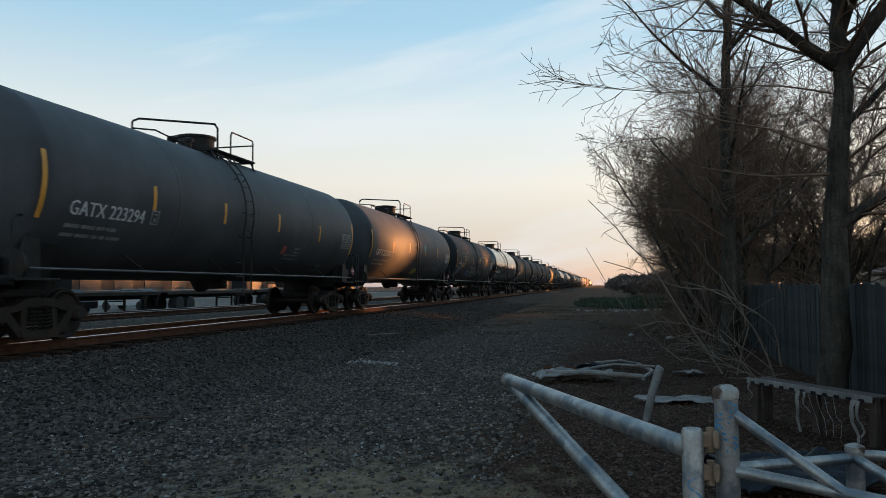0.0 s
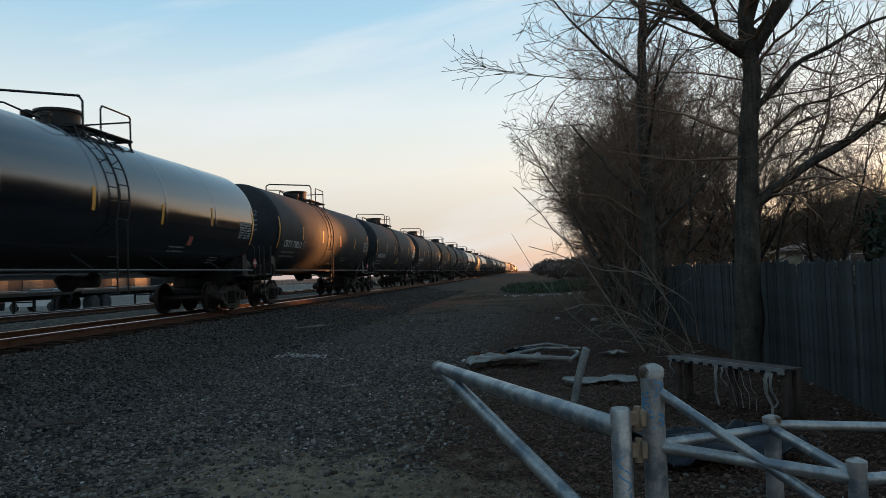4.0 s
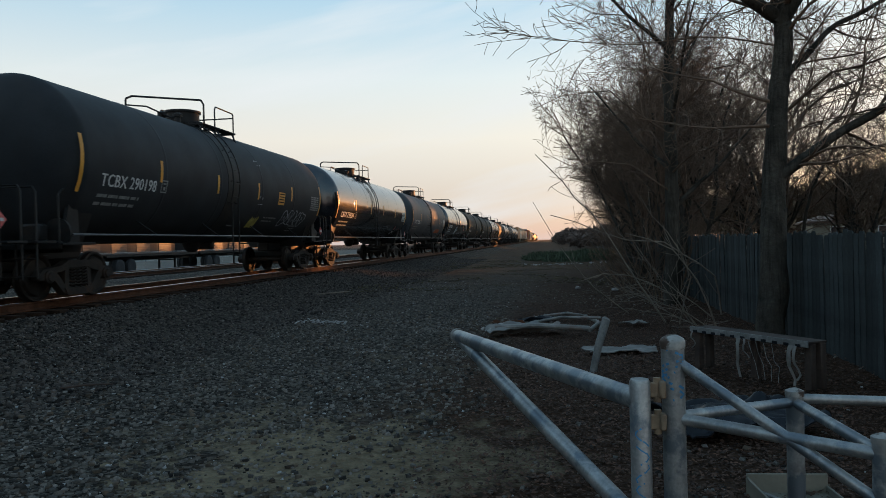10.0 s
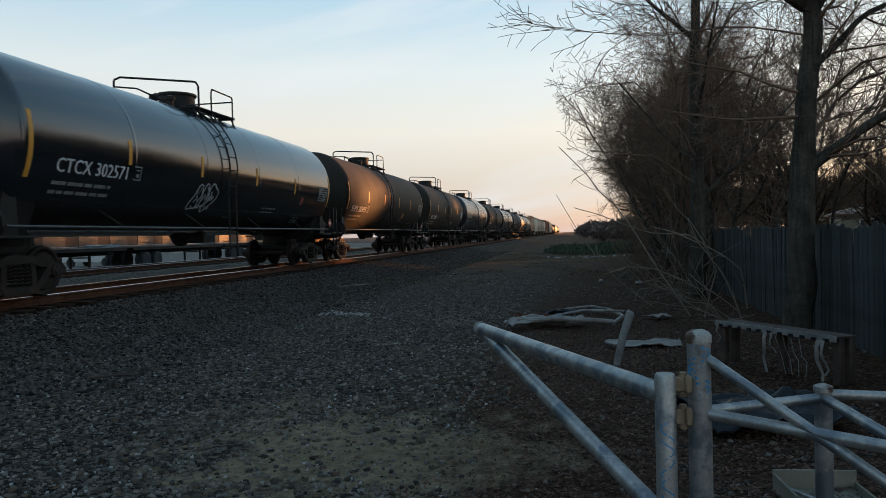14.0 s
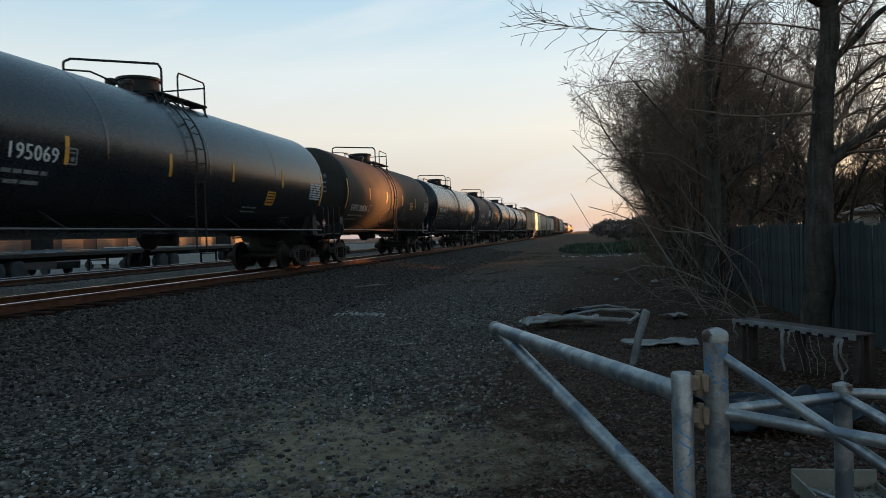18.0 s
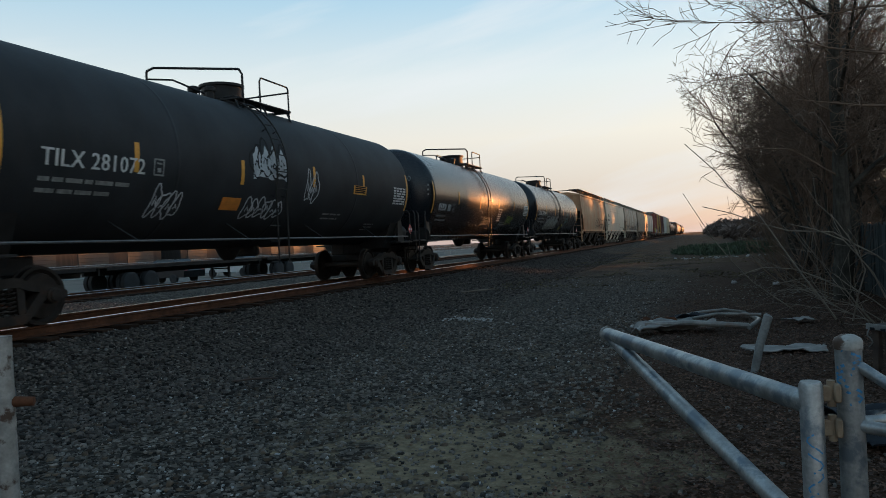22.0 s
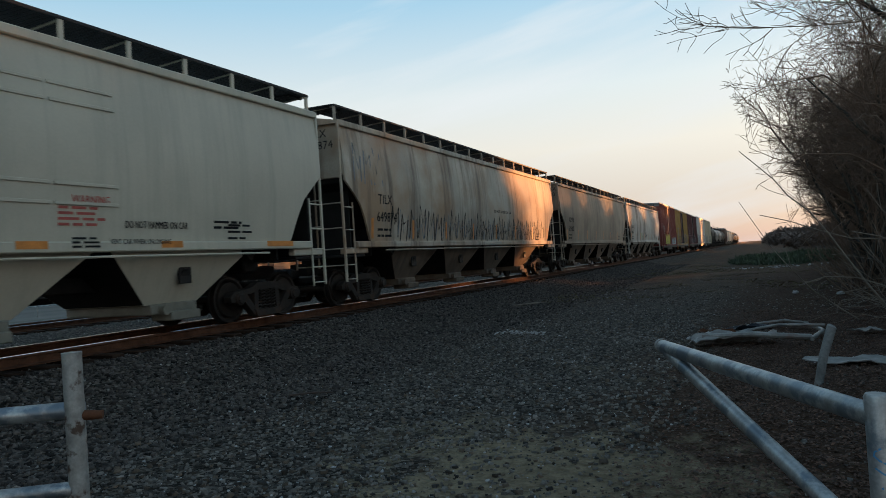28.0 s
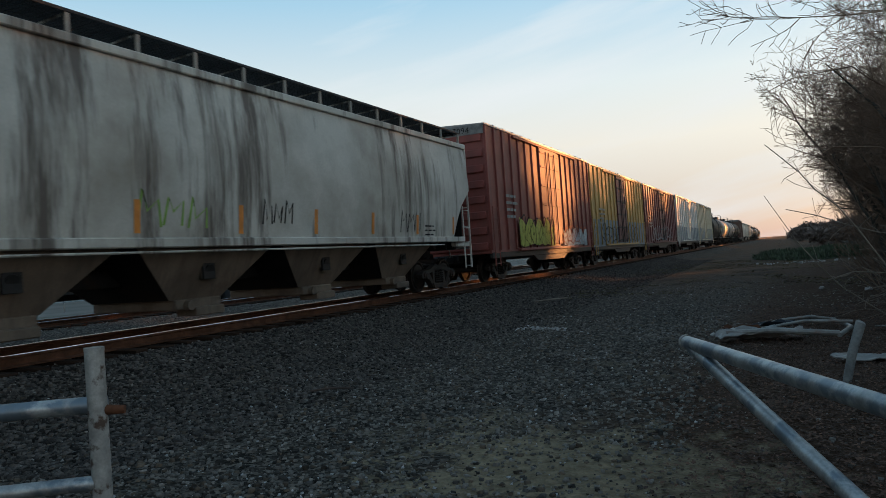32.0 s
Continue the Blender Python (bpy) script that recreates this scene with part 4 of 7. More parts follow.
def tank_car(u0, u1, kind, mark="", seed=0, extra=None, label="", bands=5, text_mat=None, dome_mat=None, belt=False):
    """A tank car whose end seams lie at u0 and u1 of the train."""
    L = u1 - u0
    r_ = random.Random(seed)
    car = thing("tank_car", label, "tank car", "cars of the freight train", pose(TRACK_X, (u0 + u1) / 2, RAIL_Z))
    mat = tank_material(kind)
    part("shell", tank_shell_geo(L, bands), mat, car, "")
    shift = {"SHQX 6320": 0.84, "TILX 281072": 0.28, "CTCX 302571": 0.3}.get(mark, 0.0)
    dome_y = -0.25 + r_.uniform(-0.1, 0.1) + (shift if shift < 0.5 else 0.0)
    lad = dome_y - 0.42
    tank_fittings(car, L, dome_y, lad, mat, dome_mat or M_STEEL_DARK, r_)
    if belt:
        g = Geo().lathe([(lad - 0.32, TANK_R - 0.01), (lad - 0.31, TANK_R + 0.012), (lad + 0.31, TANK_R + 0.012), (lad + 0.32, TANK_R - 0.01)], "y", 64, (0, 0, TANK_Z))
        part("belt", g, M_STEEL_DARK, car, "darker band round the middle")
    on = wrap(TANK_R, 0.007)
    for k in range(6):
        y = -L / 2 + L * k / 5
        end = k in (0, 5)
        decal("reflector", y + (-0.22 + (shift if shift < 0.5 else 0.0) if k == 0 else -0.06 if k == 5 else -0.25 + r_.uniform(-0.1, 0.1)), 0.12 if end else 0.18 + r_.uniform(-0.08, 0.08), 0.11, 1.15 if end else 0.5, on, M_YELLOW if seed % 3 else MARK_PALE, car, "yellow reflective strip")
    tm = text_mat or M_WHITE
    if mark:
        a_, b_ = mark.rsplit(" ", 1)
        v, _ = lettering(mark, 0.27)
        w = 0.187 * len(mark)
        y = -L / 2 + 0.44 + shift
        base = {"TILX": -0.14, "GATX": -0.32, "CBTX": -0.40, "TCBX": -0.28, "CTCX": -0.30, "REBX": -0.34}.get(a_, -0.52)
        write("reporting_mark", mark, 0.27, (y, base), on, tm, car, "white stencilled reporting mark", w / v[:, 0].max())
        lines_block("stencil_block", y, base - 0.24, min(w, 1.9), 2, 0.18, 0.07, on, M_FADED, car, "two rows of small white stencilling", seed)
        g = Geo()
        bx = y + w + 0.22
        for q in ((bx, base, bx + 0.26, base + 0.03), (bx, base + 0.27, bx + 0.26, base + 0.3), (bx, base, bx + 0.03, base + 0.3), (bx + 0.23, base, bx + 0.26, base + 0.3), (bx + 0.07, base + 0.2, bx + 0.19, base + 0.23), (bx + 0.09, base + 0.06, bx + 0.18, base + 0.14)):
            g.add([on(q[0], q[1]), on(q[2], q[1]), on(q[2], q[3]), on(q[0], q[3])], [(0, 1, 2, 3)])
        part("inspection_box", g, M_FADED, car, "small white outlined box")
    # test table near the far end
    y = L / 2 - 1.12
    lines_block("test_table", y, 0.20, 0.92, 7, 0.078, 0.052, on, M_FADED if seed % 2 else M_WHITE, car, "white table of small print", seed + 5, False)
    lines_block("notice_block", L * 0.14, -0.72, 1.1, 2, 0.13, 0.045, on, M_FADED, car, "small white notice lines", seed + 9)
    lines_block("notice_block", L * 0.33, -1.0, 0.7, 3, 0.11, 0.04, on, M_FADED, car, "small white notice lines", seed + 11)
    # hazard placards on the end bracket
    for y, x in ((L / 2 + 0.62, 1.46),):
        g = Geo().prism([(y - 0.17, 1.5), (y, 1.33), (y + 0.17, 1.5), (y, 1.67)], x, x + 0.012, "x")
        pl = part("placard", g, M_DIAMOND, car, "red and white diamond placard")
        part("placard_band", Geo().prism([(y - 0.1, 1.47), (y + 0.1, 1.47), (y + 0.1, 1.53), (y - 0.1, 1.53)], x + 0.012, x + 0.017, "x"), M_WHITE, pl, "white band")
    for s in (1, -1):
        truck_under(car, s * (L / 2 - 0.45))
    if extra:
        extra(car, L, on)
    CARS.append((car, (u0 + u1) / 2))
    return car


CARS = []


# -- covered hoppers --
HOPS = {}
HOPS["rust"] = material("rust_stained_cream_paint", (0.42, 0.275, 0.155), 0.7, 0.0, 0.2, 0.8, 25, second=(0.36, 0.15, 0.06), second_at=(0.45, 0.66), streak=(0.20, 0.085, 0.04), streak_amt=0.7, bump=0.06)
HOPS["grey"] = material("clean_light_grey_paint", (0.47, 0.43, 0.335), 0.55, 0.0, 0.08, 0.8, 25, streak=(0.31, 0.285, 0.225), streak_amt=0.5, bump=0.04)
HOPS["stained"] = material("streaked_light_grey_paint", (0.44, 0.385, 0.305), 0.68, 0.0, 0.2, 0.6, 25, second=(0.33, 0.215, 0.125), second_at=(0.48, 0.66), streak=(0.09, 0.06, 0.04), streak_amt=0.85, streak_scale=(1.0, 1.1, 0.08), streak_at=(0.49, 0.66), bump=0.05)
HOPS["dust"] = material("brownish_grey_paint", (0.33, 0.262, 0.185), 0.7, 0.0, 0.2, 0.6, 25, second=(0.185, 0.14, 0.098), second_at=(0.42, 0.68), streak=(0.10, 0.072, 0.05), streak_amt=0.6, streak_scale=(1.0, 0.9, 0.09), streak_at=(0.49, 0.66), bump=0.05)
HOPS["white"] = material("dirty_white_paint", (0.50, 0.475, 0.415), 0.65, 0.0, 0.14, 0.6, 25, second=(0.25, 0.215, 0.17), second_at=(0.45, 0.7), streak=(0.07, 0.05, 0.036), streak_amt=0.9, streak_scale=(1.0, 0.75, 0.06), streak_at=(0.51, 0.62), bump=0.05)
# grimy brown of the bays, darkened for the shade under the car body
HOPS["shaded_bay"] = material("grimy_brown_with_shade", (0.125, 0.092, 0.064), 0.8, 0.0, 0.25, 1.5, 25, second=(0.07, 0.045, 0.03), streak=(0.045, 0.034, 0.026), streak_amt=0.8, bump=0.1)
# black of the end sheets, also the painted shade on the bay ends
M_SLOPE = material("black_slope_sheet_and_bay_shade", (0.013, 0.012, 0.011), 0.8, 0.0, 0.35, 2, 30, second=(0.022, 0.016, 0.012), spec=0.2)
HOP_LEVELS = [(1.50, 1.30, 1.50), (1.62, 1.20, 1.515), (2.12, 0.95, 1.555), (2.48, 0.72, 1.58), (2.80, 0.33, 1.59), (3.02, 0.05, 1.59), (3.2, 0.03, 1.585), (3.7, 0.03, 1.55), (4.15, 0.03, 1.50), (4.45, 0.03, 1.46)]


def hop_on(u, w):
    zs, xs = [q[0] for q in HOP_LEVELS], [q[2] for q in HOP_LEVELS]
    return (float(np.interp(w, zs, xs)) + 0.008, u, w)


RUNGS = {}


def rungs(kind):
    """Ladder rungs in the paint of the car: along the side and across the end."""
    if kind not in RUNGS:
        RUNGS[kind] = (Geo().tube([(0, -0.23, 0), (0, 0.23, 0)], 0.016, 6).mesh("rung", HOPS[kind]), Geo().tube([(-0.38, 0, 0), (0.38, 0, 0)], 0.016, 6).mesh("rung", HOPS[kind]))
    return RUNGS[kind]


def hopper_car(u0, u1, kind, mark, bays, label, seed=0, extra=None, strips="low", mat2=None):
    L = u1 - u0
    H = L / 2
    r_ = random.Random(seed)
    car = thing("covered_hopper", label, "hopper car", "cars of the freight train", pose(TRACK_X, (u0 + u1) / 2, RAIL_Z))
    mat = HOPS[kind]
    # side sheets, slightly bowed, in thick plates
    for s in (1, -1):
        n_ = 26
        g = Geo()
        outer, inner = [], []
        for z, cut, x in HOP_LEVELS:
            for i in range(n_ + 1):
                y = -(H - cut) + 2 * (H - cut) * i / n_
                dent = 0.006 * math.sin(i * 2.3 + seed) * math.sin((z - 1.5) * 1.1)
                outer.append((s * (x + dent), y, z))
                inner.append((s * (x - 0.05), y, z))
        m_ = len(HOP_LEVELS)
        k = len(outer)
        w = n_ + 1
        f = []
        for j in range(m_ - 1):
            for i in range(n_):
                q = (j * w + i, j * w + i + 1, (j + 1) * w + i + 1, (j + 1) * w + i)
                f += [q, tuple(a_ + k for a_ in q[::-1])]
            for i in (0, n_):
                f.append((j * w + i, (j + 1) * w + i, (j + 1) * w + i + k, j * w + i + k))
        for i in range(n_):
            for j in (0, m_ - 1):
                f.append((j * w + i, j * w + i + 1, j * w + i + 1 + k, j * w + i + k))
        g.add(outer + inner, f)
        part("side_sheet", g, mat, car, "" if s > 0 else "")
    # end bulkheads and sloping end sheets
    for s in (1, -1):
        part("end_bulkhead", Geo().box((0, s * (H - 0.10), 3.80), (2.9, 0.08, 1.36), 0.015), mat, car)
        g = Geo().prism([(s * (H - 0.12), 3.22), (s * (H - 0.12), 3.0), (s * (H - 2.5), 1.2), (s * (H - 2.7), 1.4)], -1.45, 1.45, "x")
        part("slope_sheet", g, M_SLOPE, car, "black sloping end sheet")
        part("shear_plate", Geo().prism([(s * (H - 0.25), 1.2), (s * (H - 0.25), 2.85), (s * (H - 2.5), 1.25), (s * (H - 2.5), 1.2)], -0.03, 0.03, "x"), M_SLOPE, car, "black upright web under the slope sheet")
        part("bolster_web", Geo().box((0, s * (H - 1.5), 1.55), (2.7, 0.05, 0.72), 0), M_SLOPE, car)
        # web widened to the full end, to keep it dark behind the ladder
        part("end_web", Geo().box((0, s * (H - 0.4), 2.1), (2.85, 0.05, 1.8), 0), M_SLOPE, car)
    # roof with hatches line
    g = Geo()
    g.prism([(-1.5, 4.42), (-1.5, 4.48), (-0.55, 4.68), (0.55, 4.68), (1.5, 4.48), (1.5, 4.42)], -H - 0.02, H + 0.02, "y")
    part("roof", g, mat, car)
    for s in (1, -1):
        part("top_chord", Geo().box((s * 1.49, 0, 4.43), (0.10, L, 0.15), 0.02), mat, car)
    # running boards: grating on stanchions
    for s in (1, -1):
        g = Geo()
        for k in range(12):
            g.box((s * (0.58 + 0.07 * k), 0, 4.88), (0.030, L - 0.1, 0.03), 0)
        step = 0.1 if seed < 10 else 0.6
        for k in range(int(L / step)):
            g.box((s * 0.965, -H + step * k, 4.877), (0.78, 0.034, 0.022), 0)
        g.box((s * 1.385, 0, 4.875), (0.03, L - 0.1, 0.055), 0.006)
        part("running_board", g, M_GRATE, car, "dark steel grating running board")
    for e in (1, -1):
        g = Geo()
        for k in range(7):
            g.box((0, e * (H - 0.08 - 0.08 * k), 4.84), (2.5, 0.03, 0.03), 0)
        for k in range(9):
            g.box((-1.2 + 0.3 * k, e * (H - 0.32), 4.825), (0.035, 0.56, 0.022), 0)
        part("crossover_board", g, M_GRATE, car, "dark grating across the roof end")
    st = Geo().box((1.36, 0, 4.66), (0.05, 0.09, 0.42), 0.008).tube([(1.36, 0, 4.85), (0.6, 0, 4.80)], 0.018, 5).mesh("stanchion", mat)
    for s in (1, -1):
        for k in range(int(L / 1.25) + 1):
            y = -H + 0.1 + (L - 0.2) * k / int(L / 1.25)
            part("stanchion", st, None, car, "", pose(0, y, 0, 0, 0, 0 if s > 0 else 180))
    # side sill and its end pieces
    for s in (1, -1):
        part("side_sill", Geo().box((s * 1.50, 0, 1.49), (0.14, L - 1.0, 0.16), 0.02), mat, car)
        part("sill_pipe", Geo().tube([(s * 1.53, -H + 2, 1.34), (s * 1.53, H - 2, 1.34)], 0.022, 6), mat, car)
        for e in (1, -1):
            part("sill_end", Geo().box((s * 1.42, e * (H - 0.55), 1.34), (0.16, 1.1, 0.15), 0.02), mat, car)
    g = Geo().box((0, 0, 0.95), (0.5, L - 0.3, 0.3), 0.03)
    for e in (1, -1):
        g.box((0, e * (H - 0.5), 1.22), (2.9, 1.0, 0.06), 0.01)
        g.box((0, e * (H - 1.6), 1.15), (1.5, 0.5, 0.4), 0.05)
    part("centre_sill", g, M_STEEL_DARK, car)
    # ladders at the corners
    for e in (1, -1):
        for s in (1, -1):
            g = Geo().box((s * 1.5, e * (H + 0.02), 2.55), (0.055, 0.06, 3.9), 0.01)
            lad = part("corner_ladder", g, mat, car)
            part("stile", Geo().box((s * 1.5, e * (H - 0.44), 1.55), (0.035, 0.045, 1.95), 0.008), mat, lad)
            part("stile", Geo().box((s * 0.75, e * (H + 0.03), 2.0), (0.04, 0.04, 2.1), 0.008), mat, lad)
            for z in (0.66, 1.0, 1.4, 1.85, 2.4):
                part("rung", rungs(kind)[0], None, lad, "", pose(s * 1.5, e * (H - 0.2), z))
            for z in (1.0, 1.4, 1.9, 2.5):
                part("rung", rungs(kind)[1], None, lad, "", pose(s * 1.125, e * (H + 0.03), z))
    # hopper bays with discharge gates
    bw = (L - 4.6) / bays
    for k in range(bays):
        y = -H + 2.3 + bw * (k + 0.5)
        g = Geo()
        a_, b_ = bw * 0.48, 0.62
        top = [(sx * 1.45, y + sy * a_, 1.5) for sx, sy in ((-1, -1), (1, -1), (1, 1), (-1, 1))]
        bot = [(sx * 0.95, y + sy * b_, 0.52) for sx, sy in ((-1, -1), (1, -1), (1, 1), (-1, 1))]
        g.add(top + bot, [(0, 1, 2, 3), (7, 6, 5, 4)] + [(i, (i + 1) % 4, 4 + (i + 1) % 4, 4 + i) for i in range(4)])
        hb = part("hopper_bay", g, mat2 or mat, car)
        for q in (1, -1):     # slope plates between the bays, blackened for the deep shade there
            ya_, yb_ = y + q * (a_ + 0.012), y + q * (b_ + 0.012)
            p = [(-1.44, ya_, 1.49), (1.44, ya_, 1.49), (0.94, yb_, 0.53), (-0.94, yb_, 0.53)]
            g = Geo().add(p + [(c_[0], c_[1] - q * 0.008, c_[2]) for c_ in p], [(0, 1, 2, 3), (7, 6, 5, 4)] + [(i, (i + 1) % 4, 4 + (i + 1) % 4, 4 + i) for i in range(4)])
            part("slope_plate", g, M_SLOPE, hb, "slope plate blackened for deep shade")
        g = Geo().box((0, y, 0.44), (2.05, 1.1, 0.18), 0.02).box((0.9, y + 0.15, 0.3), (0.5, 0.7, 0.16), 0.02).tube([(1.02, y - 0.3, 0.42), (1.14, y - 0.3, 0.42)], 0.09, 10)
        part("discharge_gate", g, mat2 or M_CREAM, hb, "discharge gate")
        g = Geo().tube([(1.21, y + 0.05, 1.02), (1.27, y + 0.05, 1.0)], 0.11, 12).box((1.24, y + 0.05, 1.0), (0.05, 0.3, 0.3), 0.02)
        part("vibrator_bracket", g, M_STEEL_DARK, hb)
    # lettering
    if mark:
        a_, b_ = mark
        up = 0.42 if a_ == "MBKX" else 0.0
        y = -H + 1.62
        write("reporting_mark", a_, 0.26, (y, 2.54 + up), hop_on, M_BLACK_INK, car, "black stencilled reporting mark")
        write("reporting_mark", b_, 0.26, (y - 0.08, 2.08 + up), hop_on, M_BLACK_INK, car, "black stencilled number")
        lines_block("stencil_block", y - 0.05, 1.84 + 0.6 * up, 0.95, 2, 0.16, 0.06, hop_on, M_BLACK_INK, car, "small black stencilling", seed)
        v, f = lettering(a_, 0.2)
        v2, f2 = lettering(b_, 0.2)
        g = Geo()
        g.add([(0.62 + p[0], -H - 0.075, 4.1 + p[1]) for p in v], f)
        g.add([(0.52 + p[0], -H - 0.075, 3.82 + p[1]) for p in v2], f2)
        part("end_mark", g.mesh("end_mark", M_BLACK_INK, 0), None, car, "black mark on the end")
        lines_block("notice_block", H - 3.2, 1.85, 0.7, 3, 0.12, 0.04, hop_on, M_BLACK_INK, car, "small black print", seed + 3)
    if strips == "low":
        for k in range(7):
            y = -H + 1.7 + (L - 3.8) * k / 6 + (0.43 if k == 6 else 0)
            decal("reflector", y, 1.52, 0.88 if k == 6 else 0.48, 0.11, lambda u, w: (1.575, u, w), M_ORANGE, car, "orange reflective strip", 1)
    else:
        for k in range(8):
            y = -H + 1.3 + (L - 2.6) * k / 7
            decal("reflector", y, 1.90, 0.12, 0.52, hop_on, M_ORANGE, car, "upright orange reflective strip")
    for e in (1, -1):
        truck_under(car, e * (H - 1.55))
        part("coupler", COUPLER_ME, None, car, "", pose(0, e * (H + 0.25), 0, 0, 0, 0 if e > 0 else 180))
    if extra:
        extra(car, L, hop_on)
    CARS.append((car, (u0 + u1) / 2))
    return car


# -- boxcars --
BOX = {}
BOX["red"] = material("faded_red_boxcar_paint", (0.20, 0.048, 0.036), 0.65, 0.0, 0.2, 1.0, 25, second=(0.13, 0.04, 0.03), streak=(0.10, 0.035, 0.028), streak_amt=0.5)
BOX["dark"] = material("dark_red_boxcar_paint", (0.105, 0.030, 0.030), 0.65, 0.0, 0.2, 1.0, 25, streak=(0.06, 0.025, 0.022), streak_amt=0.5)
BOX["yellow"] = material("weathered_yellow_boxcar_paint", (0.40, 0.24, 0.065), 0.65, 0.0, 0.2, 1.0, 25, streak=(0.22, 0.14, 0.06), streak_amt=0.6)
BOX["white"] = material("dirty_white_reefer_paint", (0.52, 0.51, 0.47), 0.6, 0.0, 0.12, 1.0, 25, streak=(0.30, 0.27, 0.22), streak_amt=0.6)
BOX["cream"] = material("cream_reefer_paint", (0.50, 0.43, 0.30), 0.6, 0.0, 0.14, 1.0, 25, streak=(0.34, 0.25, 0.14), streak_amt=0.6)
BOX["brown"] = material("brown_boxcar_paint", (0.11, 0.060, 0.040), 0.65, 0.0, 0.2, 1.0, 25)
M_ROOF = material("galvanised_roof", (0.22, 0.22, 0.22), 0.5, 0.5, 0.2, 2, 30)


CORR = {}
ROOF_RIB = Geo().box((0, 0, 0), (3.0, 0.07, 0.06), 0.01).mesh("roof_rib", M_ROOF)


def box_car(u0, u1, kind, label, door="red", ribs=16, top=5.30, seed=0, lower=None, extra=None, number=""):
    L = u1 - u0
    H = L / 2
    W = 1.55
    car = thing("box_car", label, "box car", "cars of the freight train", pose(TRACK_X, (u0 + u1) / 2, RAIL_Z))
    mat = BOX[kind]
    g = Geo().box((0, 0, (0.98 + top) / 2), (2 * W - 0.1, L - 0.06, top - 0.98), 0.03)
    part("body", g, mat, car)
    if lower:
        g = Geo()
        for s in (1, -1):
            g.box((s * (W - 0.045), 0, 1.75), (0.02, L - 0.1, 1.5), 0.004)
        part("lower_band", g, lower, car, "greyed lower side")
    rib = Geo().box((0, 0, (1.05 + top) / 2), (0.09, 0.10, top - 1.15), 0.015).mesh("rib", mat)
    for s in (1, -1):
        for k in range(ribs + 1):
            y = -H + 0.06 + (L - 0.12) * k / ribs
            if abs(y) < 1.5 and 0 < k < ribs:
                continue
            part("rib", rib, None, car, "", pose(s * (W - 0.03), y, 0))
    for s in (1, -1):
        g = Geo().box((s * (W + 0.0), 0.1, (1.1 + top) / 2), (0.07, 2.7, top - 1.35), 0.015)
        dm = part("door", g, BOX[door], car, "sliding plug door")
        bm_ = M_STEEL_DARK if door == "dark" else BOX[door]
        for z in (1.3, 2.1, 2.9, 3.7, 4.5, top - 0.35):
            part("door_rib", Geo().box((s * (W + 0.04), 0.1, z), (0.04, 2.6, 0.08), 0.01), bm_, dm)
        for y in (-0.45, 0.0, 0.75):
            part("door_bar", Geo().tube([(s * (W + 0.08), y, 1.2), (s * (W + 0.08), y, top - 0.3)], 0.022, 6), bm_, dm)
        g = Geo().box((s * (W + 0.03), 0.0, 1.08), (0.12, L * 0.62, 0.09), 0.01).box((s * (W + 0.02), 0.0, top - 0.12), (0.1, L * 0.62, 0.09), 0.01)
        part("door_track", g, mat, car)
    # corrugated ends
    for e in (1, -1):
        for k in range(8):
            part("end_corrugation", CORR.setdefault(kind, Geo().box((0, 0, 0), (2.8, 0.10, 0.26), 0.06).mesh("end_corrugation", mat)), None, car, "", pose(0, e * (H - 0.01), 1.25 + (top - 1.7) * k / 7))
        g = Geo().box((0, e * (H + 0.0), top - 0.16), (3.0, 0.07, 0.34), 0.01)
        part("end_plate", g, M_GREYBOARD, car, "pale plate at the top of the end")
        for s in (1, -1):
            g = Geo()
            for dy in (0.1, 0.55):
                g.tube([(s * (W + 0.06), e * (H - dy), 0.55), (s * (W + 0.06), e * (H - dy), 2.6)], 0.018, 6)
            for z in (0.62, 1.0, 1.4, 1.8, 2.2, 2.55):
                g.tube([(s * (W + 0.06), e * (H - 0.1), z), (s * (W + 0.06), e * (H - 0.55), z)], 0.015, 6)
            part("corner_ladder", g, mat, car)
    g = Geo().prism([(-W, top - 0.03), (W, top - 0.03), (W, top + 0.03), (0, top + 0.10), (-W, top + 0.03)], -H, H, "y")
    roof = part("roof", g, M_ROOF, car, "ribbed grey metal roof")
    for k in range(1, 14):
        part("roof_rib", ROOF_RIB, None, roof, "", pose(0, -H + L * k / 14, top + 0.07))
    g = Geo().box((0, 0, 0.86), (0.5, L, 0.3), 0.03)
    for s in (1, -1):
        g.box((s * 1.45, 0, 0.92), (0.12, L - 0.2, 0.22), 0.02)
        g.prism([(-2.6, 0.85), (2.6, 0.85), (1.9, 0.6), (-1.9, 0.6)], s * 1.45 - 0.04, s * 1.45 + 0.04, "x")
    part("underframe", g, M_STEEL_DARK, car)
    lines_block("stencil_block", -H + 1.6, 3.0, 1.4, 4, 0.25, 0.1, lambda u, w: (W + 0.03, u, w), M_FADED, car, "rows of faded white stencilling", seed)
    if number:
        v, f = lettering(number, 0.22)
        g = Geo()
        g.add([(0.05 + p[0], -H - 0.045, top - 0.27 + p[1]) for p in v], f)
        part("end_number", g.mesh("end_number", M_BLACK_INK, 0), None, car, "black number on the end plate")
    for e in (1, -1):
        truck_under(car, e * (H - 1.9))
        part("coupler", COUPLER_ME, None, car, "", pose(0, e * (H + 0.2), 0, 0, 0, 0 if e > 0 else 180))
    if extra:
        extra(car, L, lambda u, w: (W + 0.065, u, w))
    CARS.append((car, (u0 + u1) / 2))
    return car


